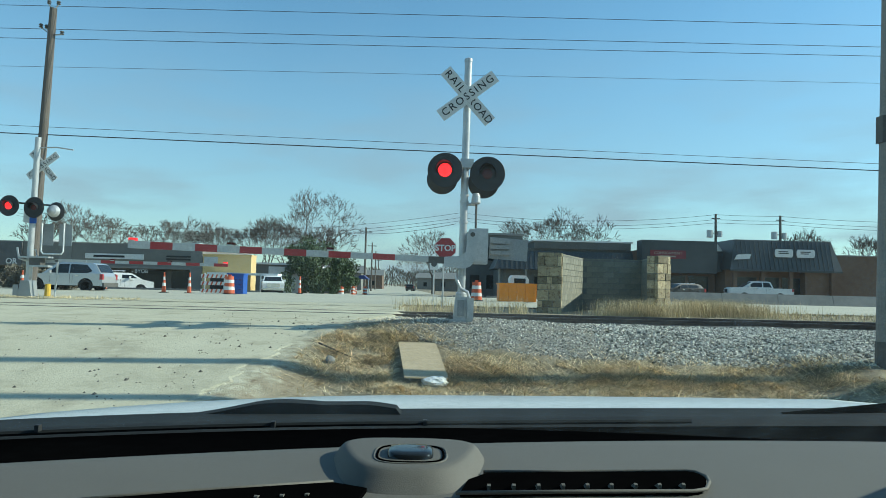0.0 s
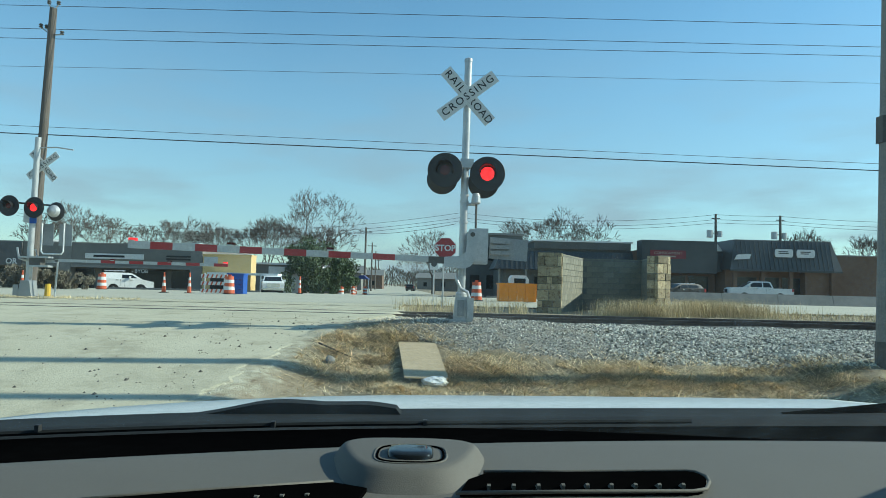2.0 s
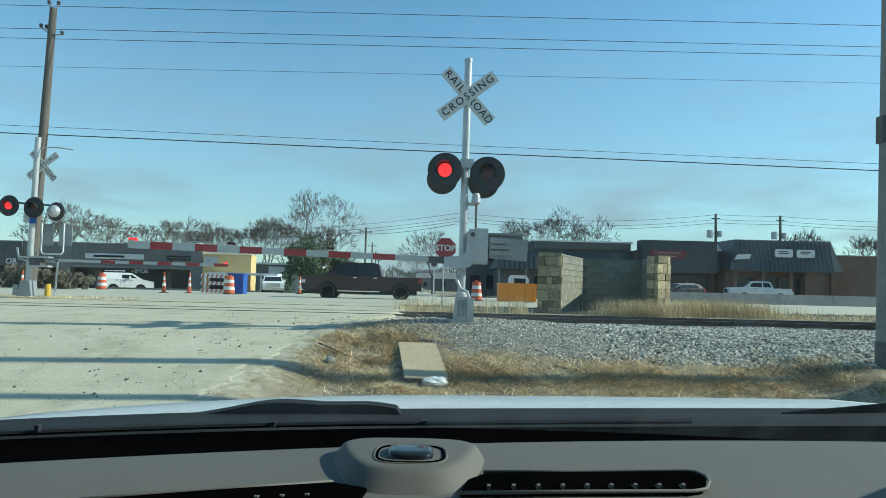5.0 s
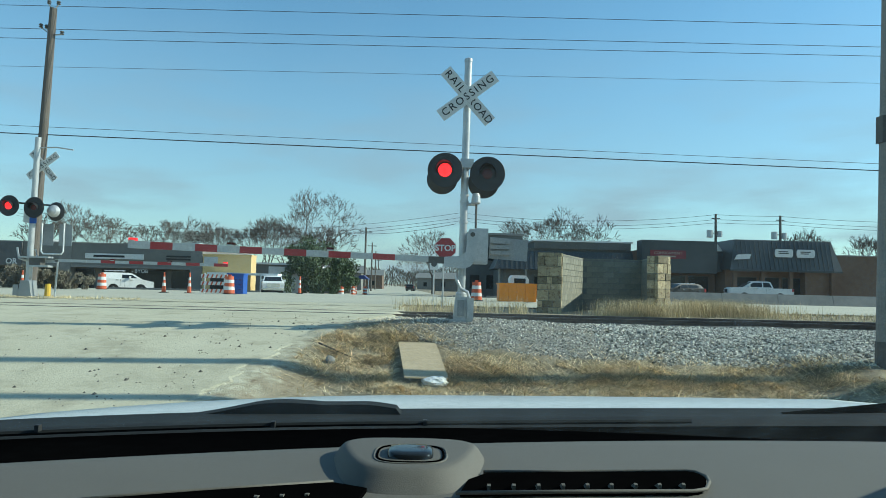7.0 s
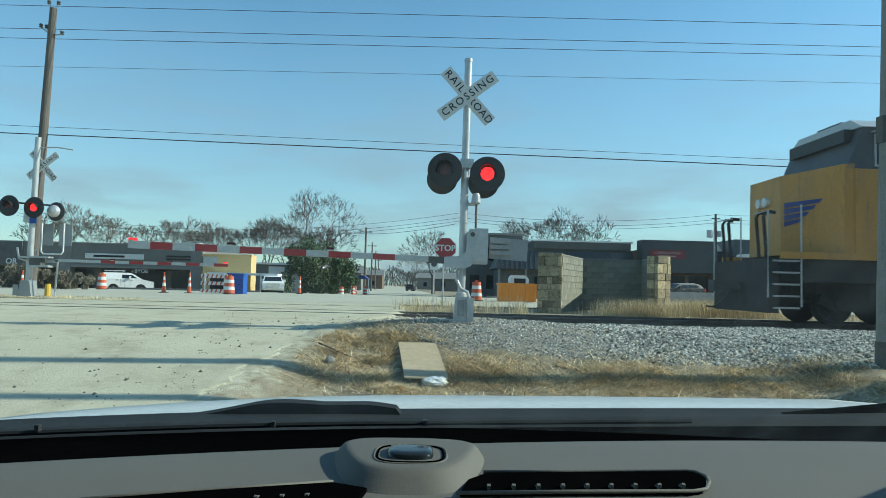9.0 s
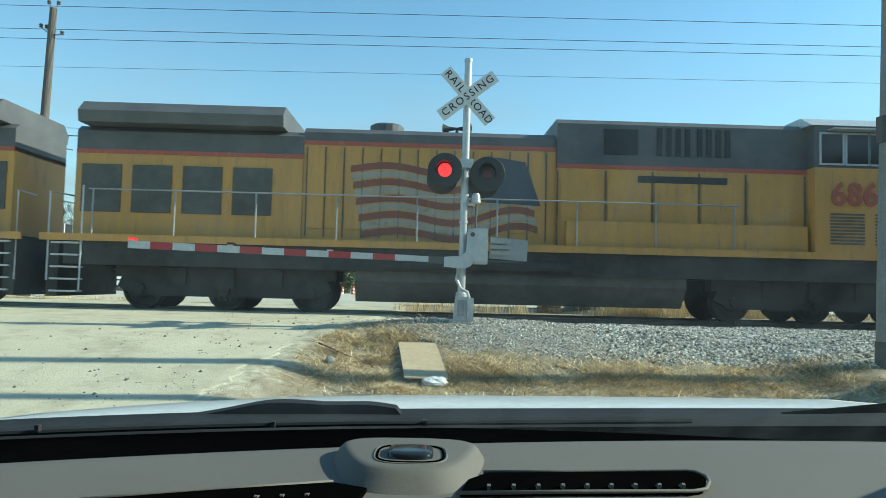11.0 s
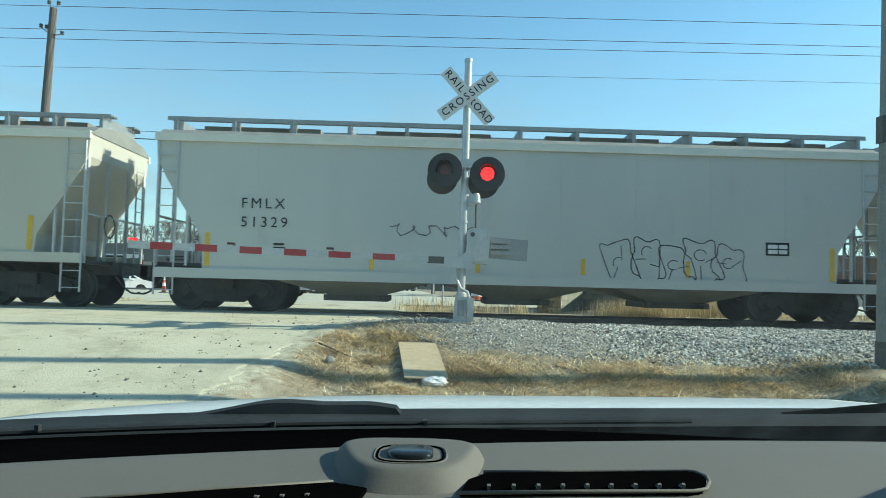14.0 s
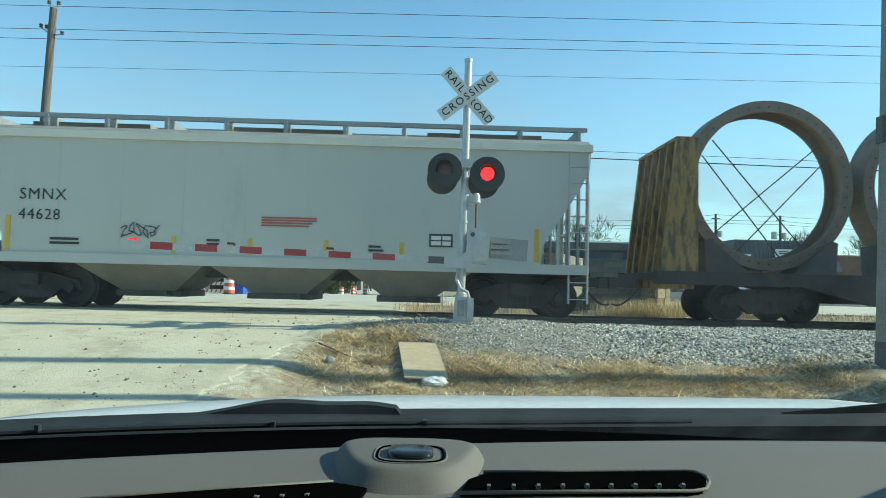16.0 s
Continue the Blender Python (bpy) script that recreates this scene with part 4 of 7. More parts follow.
def loco(number, s0, turn):
    car = thing("locomotive", "yellow and grey diesel locomotive with red numbers", "locomotive", pose(s0, YC, ZR, 0, 0, turn), "locomotives of the train")
    W = 1.05
    # frame, tank, trucks
    part("frame", box(B(), -10.4, -1.46, 0.98, 10.0, 1.46, 1.62), "truckm", car, bevel=0.03)
    bm = B()
    for s in (-1, 1):
        box(bm, -10.9, s * 1.52 - 0.03, 1.5, 10.5, s * 1.52 + 0.03, 1.66)
    part("yellow_stripe", bm, "yellow", car)
    part("fuel_tank", prism(B(), [(-1.35, 0.75), (-1.0, 0.28), (1.0, 0.28), (1.35, 0.75), (1.35, 1.3), (-1.35, 1.3)], -3.9, 3.7, "x"), "dark", car, bevel=0.05)
    part("air_tank", tube(B(), [(-3.2, -1.4, 1.15), (1.0, -1.4, 1.15)], 0.16, 12), "truckm", car)
    for s in (-1, 1):
        bogie(car, s * 6.9, 3, 1.95)
        coupler(car, s * 10.7, s)
        part("pilot", prism(B(), [(-1.45, 0.25), (1.45, 0.25), (1.45, 1.5), (-1.45, 1.5)], min(s * 10.5, s * 10.75), max(s * 10.5, s * 10.75), "x"), "truckm", car, bevel=0.03)
        for y in (-1, 1):
            bm = B()
            for k in range(5):
                z = 0.35 + 0.27 * k
                box(bm, min(s * 10.05, s * 10.65), min(y * 1.25, y * 1.52), z, max(s * 10.05, s * 10.65), max(y * 1.25, y * 1.52), z + 0.04)
            part("step", bm, "galv", car)
            bm = B()
            tube(bm, [(s * 10.0, y * 1.5, 0.4), (s * 10.0, y * 1.5, 2.75)], 0.022, 6)
            tube(bm, [(s * 10.75, y * 1.45, 0.6), (s * 10.75, y * 1.45, 2.6), (s * 10.65, y * 0.6, 2.6)], 0.022, 6)
            part("grab_rail", bm, "galv", car)
    for k in range(4):
        y = (-1.1, -0.75, 0.75, 1.1)[k]
        part("end_handrail", tube(B(), [(10.6, y, 1.3), (10.68, y, 2.5), (10.6, y, 2.62), (10.4, y, 2.6)], 0.045, 6), "black", car)
    # hoods, each yellow below and grey above
    def hood(name, x0, x1, w, z1, split):
        part(name, box(B(), x0, -w, 1.62, x1, w, split), "yellow", car, bevel=0.02)
        part(name + "_top", prism(B(), [(-w, split), (w, split), (w, z1 - 0.12), (w - 0.15, z1), (-w + 0.15, z1), (-w, z1 - 0.12)], x0, x1, "x"), "lgrey", car)
        part("red_line", box(B(), x0, -w - 0.012, split - 0.05, x1, w + 0.012, split + 0.05), "fadered", car)
    hood("engine_hood", -5.2, 0.7, W, 4.32, 3.95)
    hood("equipment_hood", 0.703, 6.6, W + 0.12, 4.68, 3.55)
    hood("radiator_hood", -10.4, -5.203, W + 0.05, 4.2, 3.6)
    part("radiator_wing", prism(B(), [(-1.5, 4.2), (1.5, 4.2), (1.55, 4.45), (1.3, 4.7), (-1.3, 4.7), (-1.55, 4.45)], -10.2, -5.6, "x"), "lgrey", car, bevel=0.04)
    # doors, seams and louvres on both sides
    for s in (-1, 1):
        for k in range(13):
            x = -4.9 + 0.43 * k
            part("hood_door", box(B(), x - 0.19, min(s * W, s * (W + 0.02)), 1.95, x + 0.19, max(s * W, s * (W + 0.02)), 3.75), "yellow", car, bevel=0.006)
        for k in range(14):
            x = -5.115 + 0.43 * k
            part("door_joint", box(B(), x - 0.012, min(s * W, s * (W + 0.024)), 1.75, x + 0.012, max(s * W, s * (W + 0.024)), 3.85), "dark", car)
        for x in (0.72, 1.85, 2.95, 4.05, 5.15, 6.55):
            part("panel_joint", box(B(), x - 0.015, min(s * (W + 0.12), s * (W + 0.15)), 1.7, x + 0.015, max(s * (W + 0.12), s * (W + 0.15)), 3.45), "dark", car)
        part("walkway_box", box(B(), 0.9, min(s * (W + 0.1), s * 1.4), 1.66, 6.5, max(s * (W + 0.1), s * 1.4), 2.25), "yellow", car, bevel=0.02)
        for k in range(5):
            x = 1.3 + 1.1 * k
            part("hood_panel", box(B(), x - 0.5, min(s * (W + 0.12), s * (W + 0.145)), 1.9, x + 0.5, max(s * (W + 0.12), s * (W + 0.145)), 3.3), "yellow", car, bevel=0.008)
        part("air_screen", box(B(), 1.8, min(s * (W + 0.1), s * (W + 0.14)), 3.85, 2.6, max(s * (W + 0.1), s * (W + 0.14)), 4.45), "black", car, bevel=0.01)
        for x0, n in ((3.5, 4), (4.45, 4)):
            bm = B()
            for k in range(n):
                box(bm, x0 - 0.45 + 0.22 * k, min(s * (W + 0.1), s * (W + 0.15)), 3.85, x0 - 0.33 + 0.22 * k, max(s * (W + 0.1), s * (W + 0.15)), 4.5)
            part("louvre", bm, "black", car)
        for k in range(4):
            x = -9.8 + 1.15 * k
            part("radiator_screen", box(B(), x - 0.45, min(s * (W + 0.05), s * (W + 0.08)), 2.2, x + 0.45, max(s * (W + 0.05), s * (W + 0.08)), 3.3), "dark", car, bevel=0.01)
        bm = B()
        tube(bm, [(-9.9, s * 1.46, 2.68), (4.9, s * 1.46, 2.68)], 0.02, 6)
        for k in range(9):
            tube(bm, [(-9.8 + 1.82 * k, s * 1.46, 1.6), (-9.8 + 1.82 * k, s * 1.46, 2.68)], 0.02, 6)
        part("side_handrail", bm, "steelgrey", car)
    part("exhaust_stack", lathe(B(), [(0.32, 0), (0.42, 0.05), (0.42, 0.3), (0.36, 0.34)], 16, pose(-3.35, 0, 4.3)), "lgrey", car)
    horn = part("horn", tube(B(), [(-1.6, 0, 4.3), (-1.6, 0, 4.62)], 0.04, 8), "black", car)
    for a in (-25, 0, 25, 155, 180):
        part("horn_bell", lathe(B(), [(0.03, 0), (0.05, 0.2), (0.12, 0.36)], 12, pose(-1.6, 0, 4.62, 0, 90, a)), "black", horn)
    # cab and nose: the long-nosed cab sits further back
    back = -0.15 if turn else 0.0
    tip = 10.1 if turn else 10.4
    rim = 3.52 if turn else 3.36
    part("cab", box(B(), 6.6 + back, -1.52, 1.62, 8.75, 1.52, 3.62), "yellow", car, bevel=0.02)
    part("cab_upper", prism(B(), [(6.6 + back, 3.62), (8.95, 3.62), (8.65 + back * 0.8, 4.62), (6.6 + back, 4.62)], -1.5, 1.5), "lgrey", car)
    part("cab_roof", prism(B(), [(-1.55, 4.6), (1.55, 4.6), (1.1, 4.85), (-1.1, 4.85)], 6.5 + back, 8.75 + back, "x"), "galv", car, "light grey cab roof")
    part("roof_box", box(B(), 6.8 + back, -0.5, 4.85, 7.5 + back, 0.5, 4.95), "lgrey", car, bevel=0.02)
    part("roof_box", box(B(), 7.8 + back, -0.5, 4.85, 8.6 + back, 0.5, 4.95), "lgrey", car, bevel=0.02)
    nb = B()
    lo = [nb.verts.new(v) for v in ((8.75, -1.5, 1.62), (9.0, -1.5, 1.62), (tip, -0.8, 1.62), (tip, 0.8, 1.62), (9.0, 1.5, 1.62), (8.75, 1.5, 1.62))]
    hi = [nb.verts.new(v) for v in ((8.75, -1.5, 3.74), (9.0, -1.5, 3.72), (tip, -0.75, rim), (tip, 0.75, rim), (9.0, 1.5, 3.72), (8.75, 1.5, 3.74))]
    nb.faces.new(lo[::-1]), nb.faces.new(hi)
    for i in range(6):
        nb.faces.new((lo[i], lo[(i + 1) % 6], hi[(i + 1) % 6], hi[i]))
    part("nose", nb, "yellow", car, bevel=0.04)
    for s in (-1, 1):
        f0 = s * 1.5
        for x0, x1 in ((7.35 + back, 7.85 + back), (7.9 + back, 8.4 + back), (6.75 + back, 7.25 + back)):
            w = part("side_window", box(B(), x0, min(f0, f0 + s * 0.02), 3.72, x1, max(f0, f0 + s * 0.02), 4.4), "glass", car)
            bm = B()
            for a, b, c, d in ((x0 - 0.04, 3.68, x1 + 0.04, 3.72), (x0 - 0.04, 4.4, x1 + 0.04, 4.44), (x0 - 0.04, 3.72, x0, 4.4), (x1, 3.72, x1 + 0.04, 4.4)):
                box(bm, a, min(f0, f0 + s * 0.035), b, c, max(f0, f0 + s * 0.035), d)
            part("window_frame", bm, "galv", w)
        part("awning", box(B(), 6.9 + back, min(f0, f0 + s * 0.28), 4.47, 8.5 + back, max(f0, f0 + s * 0.28), 4.5), "galv", car)
        if turn:
            part("side_vent", box(B(), 7.15, min(s * 1.52, s * 1.54), 1.85, 7.65, max(s * 1.52, s * 1.54), 2.35), "dark", car, bevel=0.01)
        for x0 in () if turn else (6.95, 8.0):
            bm = B()
            for j in range(10):
                box(bm, x0, min(s * 1.52, s * 1.535), 1.85 + 0.075 * j, x0 + 0.8, max(s * 1.52, s * 1.535), 1.89 + 0.075 * j)
            part("grille", bm, "dark", car)
        wm = pose(9.0, s * 1.5, 0, 0, 0, -s * math.degrees(math.atan2(0.7, tip - 9.0)))
        if not turn:
            part("nose_placard", box(B(), 0.2, min(s * 0.006, s * 0.02), 1.9, 1.1, max(s * 0.006, s * 0.02), 2.2, wm), "sign", car)
        m = pose(7.43 if turn else 7.7, s * 1.545, 2.98) @ (FACE if s < 0 else pose(0, 0, 0, 90, 0, 180))
        letters(number, 0.74, "fadered", car, m, "cab_number", "red cab number", bold=0.02)
        # shield and flag in plain shapes
        sx = 5.82
        part("shield", box(B(), sx - 0.26, min(s * 1.2, s * 1.21), 2.45, sx + 0.26, max(s * 1.2, s * 1.21), 2.8), "sign", car) if turn else None
        if turn:
            part("shield_top", box(B(), sx - 0.28, min(s * 1.21, s * 1.225), 2.8, sx + 0.28, max(s * 1.21, s * 1.225), 3.08), "navy", car)
            bm = B()
            for k in range(4):
                box(bm, sx - 0.21 + 0.125 * k, min(s * 1.21, s * 1.222), 2.45, sx - 0.15 + 0.125 * k, max(s * 1.21, s * 1.222), 2.8)
            part("shield_stripe", bm, "red", car)
        bars(car, 2.6, 3.2, 2.6, 0.16, -1.2 if s < 0 else 1.205, 1, "truckm", "side_slogan", seed=3)
    if not turn:
        for k in range(9):
            bm = B()
            n = 26
            pts = []
            for i in range(n + 1):
                u = i / n
                x = -4.1 + 4.1 * u
                wave = 0.14 * math.sin(u * 9.0) * (0.4 + u)
                z = 3.55 - k * 0.19 + wave - 0.12 * (1 - u)
                pts.append((x, z))
            lo = [bm.verts.new((x + 0.06 * k * 0.6, -W - 0.024, z - 0.16)) for x, z in pts]
            hi = [bm.verts.new((x + 0.06 * k * 0.6, -W - 0.024, z)) for x, z in pts]
            for i in range(n):
                if k < 5 and pts[i][0] > -1.4:
                    continue
                bm.faces.new((lo[i], lo[i + 1], hi[i + 1], hi[i]))
            part("flag_stripe", bm, "fred" if k % 2 == 0 else "fwhite", car)
        bm = B()
        prism(bm, [(-1.45, 2.75), (-0.9, 2.65), (0.35, 2.6), (-0.02, 3.62), (-0.7, 3.72), (-1.3, 3.55)], -W - 0.03, -W - 0.024)
        part("flag_canton", bm, "fblue", car)
    # nose front: lamps, emblem wings
    bm = B()
    for y in (-0.16, 0.16):
        tube(bm, [(tip, y, 2.95), (tip + 0.1, y, 2.95)], 0.12, 14)
    part("headlight", bm, "sign", car)
    part("number_board", box(B(), 8.7 + back * 0.8, -1.2, 4.3, 8.93 + back * 0.8, 1.2, 4.6), "black", car)
    for s in (-1, 1):
        bm = B()
        wm = pose(9.0, s * 1.5, 0, 0, 0, -s * math.degrees(math.atan2(0.7, tip - 9.0)))
        for k in range(4):
            prism(bm, [(0.5 + 0.14 * k, 2.84 - 0.15 * k), (1.24, 2.74 - 0.15 * k), (1.24, 2.86 - 0.15 * k), (0.42 + 0.14 * k, 2.94 - 0.15 * k)], s * 0.012 - 0.004, s * 0.012 + 0.004, "y", wm)
        if turn:
            part("wing_emblem", bm, "navy", car)
        else:
            bm.free()
    return car


def flatcar():
    car = thing("flatcar", "brown bulkhead flatcar carrying large steel rings", "flatcar", pose(93.45, YC, ZR), "cars of the train")
    h = 12
    part("deck", box(B(), -h, -1.5, 0.95, h, 1.5, 1.12), "truckm", car, bevel=0.02)
    bm = B()
    for s in (-1, 1):
        prism(bm, [(-h, 0.85), (-h + 3.4, 0.85), (-h + 5, 0.45), (h - 5, 0.45), (h - 3.4, 0.85), (h, 0.85), (h, 1.15), (-h, 1.15)], s * 1.45 - 0.08, s * 1.45 + 0.08)
    part("side_sill", bm, "truckm", car)
    for s in (-1, 1):
        bh = part("bulkhead", box(B(), min(s * (h - 1.0), s * (h - 0.88)), -1.42, 1.12, max(s * (h - 1.0), s * (h - 0.88)), 1.42, 4.25), "bulk", car, "rust-stained ochre steel bulkhead", bevel=0.02)
        for y in (-1.36, -0.8, -0.27, 0.27, 0.8, 1.36):
            bm = B()
            w = 0.06 if abs(y) > 1 else 0.04
            prism(bm, [(s * (h - 0.9), 0.75), (s * (h - 0.1), 0.75), (s * (h - 0.5), 4.2), (s * (h - 0.9), 4.24)], y - w, y + w)
            part("brace", bm, "bulk", bh)
        part("top_plate", box(B(), min(s * (h - 0.95), s * (h - 0.48)), -1.42, 4.2, max(s * (h - 0.95), s * (h - 0.48)), 1.42, 4.27), "bulk", bh)
        bogie(car, s * (h - 2.8), 2, 1.78)
        coupler(car, s * (h + 0.0), s)
    return car


def ring_load(s0):
    ring = thing("steel_ring", "large rusty steel ring braced with chains on a flatcar", "steel ring", pose(s0, YC, ZR), "rings on the flatcar")
    R0, R1 = 2.11, 1.83
    n = 72
    bm = B()
    prof = [(R0, -0.38), (R0, 0.38), (R1, 0.38), (R1, 0.31), (R0 - 0.09, 0.29), (R0 - 0.09, -0.29), (R1, -0.31), (R1, -0.38)]
    rings = []
    for k in range(n):
        a = 2 * math.pi * k / n
        rings.append([bm.verts.new((r * math.cos(a), y, 3.36 + r * math.sin(a))) for r, y in prof])
    for k in range(n):
        p, q = rings[k], rings[(k + 1) % n]
        for i in range(len(prof)):
            j = (i + 1) % len(prof)
            bm.faces.new((p[i], p[j], q[j], q[i]))
    hoop = part("hoop", bm, "gasket", ring, smooth=False)
    me = mesh_of("bolt", lathe(B(), [(0.02, 0), (0.02, 0.03)], 6, pose(0, 0, 0, 90, 0, 0)), M["dark"])
    for k in range(48):
        a = 2 * math.pi * k / 48
        b = new("bolt", me)
        b.parent, b.matrix_basis = hoop, pose(1.95 * math.cos(a), -0.38, 3.36 + 1.95 * math.sin(a))
    for k, (a, b) in enumerate((((140, 310)), (40, 225), (28, 250), (155, 290))):
        p = [(1.8 * math.cos(radians(v)), (-0.3 if i == 0 else 0.3), 3.3 + 1.8 * math.sin(radians(v))) for i, v in enumerate((a, b))]
        part("chain", tube(B(), p, 0.017, 6), "dark", ring)
    for s in (-1, 1):
        part("cradle", prism(B(), [(s * 0.5, 1.12), (s * 1.6, 1.12), (s * 1.65, 1.95), (s * 1.5, 2.0), (s * 0.8, 1.4)], -0.5, 0.5), "dark", ring)
    return ring


# ---- crossing signals ----
LED_PARTS = []  # (led plate, side) keyed in motions()


def flasher(parent, x, z, y, side, r=0.305, yaw=0.0, lit=True):
    """A round backboard with hood, lens and a sliding led plate."""
    m = pose(x, y, z, 0, 0, yaw)
    bb = part("backboard", lathe(B(), [(0.1, 0.1), (r, 0.0), (r + 0.006, -0.012), (r, -0.022), (0.1, -0.024)], 40, pose(0, 0, 0, -90, 0, 0)), "black", parent, "round black backboard", m=m, smooth=False)
    part("lamp_case", lathe(B(), [(0.06, 0.3), (0.12, 0.26), (0.14, 0.02), (0.135, -0.03)], 24, pose(0, 0, 0, -90, 0, 0)), "black", bb)
    bm = B()
    n = 28
    for i in range(n):
        a0, a1 = radians(-25 + 230 * i / n), radians(-25 + 230 * (i + 1) / n)
        def dep(a):
            return 0.05 + 0.2 * max(0.0, math.sin(a) * 0.7 + 0.3)
        for rr, flip in ((0.15, 1), (0.143, -1)):
            v = [bm.verts.new((rr * math.cos(a), -d, rr * math.sin(a))) for a, d in ((a0, 0.02), (a1, 0.02), (a1, dep(a1)), (a0, dep(a0)))]
            bm.faces.new(v[::flip])
    part("hood", bm, "black", bb)
    part("lens", lathe(B(), [(0.01, 0.036), (0.08, 0.032), (0.135, 0.02), (0.135, 0.0)], 28, pose(0, 0, 0, 90, 0, 0)), "lens", bb, "dark red lens")
    if lit:
        bm = B()
        lathe(bm, [(0.0101, 0.046), (0.07, 0.043), (0.122, 0.034), (0.122, 0.03)], 28, pose(0, 0, 0, 90, 0, 0))
        led = part("led_plate", bm, "led", bb, "glowing red led lamp")
        LED_PARTS.append((led, side))
    return bb


def crossbuck(parent, x, z, y, size=1.22, front=True, yaw=0.0):
    m0 = pose(x, y, z, 0, 0, yaw)
    for k, (ang, words, off) in enumerate(((-47.5, ("RAIL", "ROAD"), 0.0), (38.5, ("CROSSING",), -0.02))):
        m = m0 @ pose(0, off if front else -off, 0) @ pose(0, 0, 0, 0, -ang, 0)
        bl = part("blade", box(B(), -size / 2, -0.006, -0.115, size / 2, 0.006, 0.115), "sign", parent, "white blade with black letters", m=m)
        if k == 0:
            letters("RAIL", 0.19, "black", bl, pose(-0.35, -0.009, 0) @ FACE, "lettering", spacing=1.25, bold=0.001)
            letters("ROAD", 0.19, "black", bl, pose(0.34, -0.009, 0) @ FACE, "lettering", spacing=1.1, bold=0.001)
        else:
            letters("CROSSING", 0.19, "black", bl, pose(0, -0.009, 0) @ FACE, "lettering", spacing=1.3, bold=0.001)


def gate_arm(parent, x0, x1, y, z0, z1, h0, h1, n, clear=0.9):
    """A striped tapering arm from the pivot x0 to the tip x1."""
    L = x1 - x0
    for k in range(n):
        a, b = clear / abs(L) + (1 - clear / abs(L)) * k / n, clear / abs(L) + (1 - clear / abs(L)) * (k + 1) / n
        bm = B()
        p = []
        for t in (a, b):
            x, z, hh = x0 + L * t, z0 + (z1 - z0) * t, h0 + (h1 - h0) * t
            p.append((x, z - hh / 2, z + hh / 2))
        prism(bm, [(p[0][0], p[0][1]), (p[1][0], p[1][1]), (p[1][0], p[1][2]), (p[0][0], p[0][2])], y - 0.02, y + 0.02)
        part("stripe_panel", bm, "red" if k % 2 else "alu", parent, "red reflective stripe" if k % 2 else "")
    bm = B()
    prism(bm, [(x0, z0 - h0 * 0.5), (x0 + L * clear / abs(L), z0 - h0 * 0.5), (x0 + L * clear / abs(L), z0 + h0 * 0.5), (x0, z0 + h0 * 0.5)], y - 0.03, y + 0.03)
    part("arm_root", bm, "galv", parent, bevel=0.005)
    for t in (0.33, 0.66, 0.985):
        x, z = x0 + L * t, z0 + (z1 - z0) * t
        lm = part("arm_lamp", box(B(), x - 0.06, y - 0.05, z + h1 * 0.5, x + 0.06, y + 0.05, z + h1 * 0.5 + 0.05), "led" if t > 0.9 else "lens", parent, "small red gate lamp", bevel=0.02)
        part("lamp_cap", box(B(), x - 0.05, y - 0.06, z + h1 * 0.5 - 0.01, x + 0.05, y + 0.06, z + h1 * 0.5 + 0.012), "galv", lm)


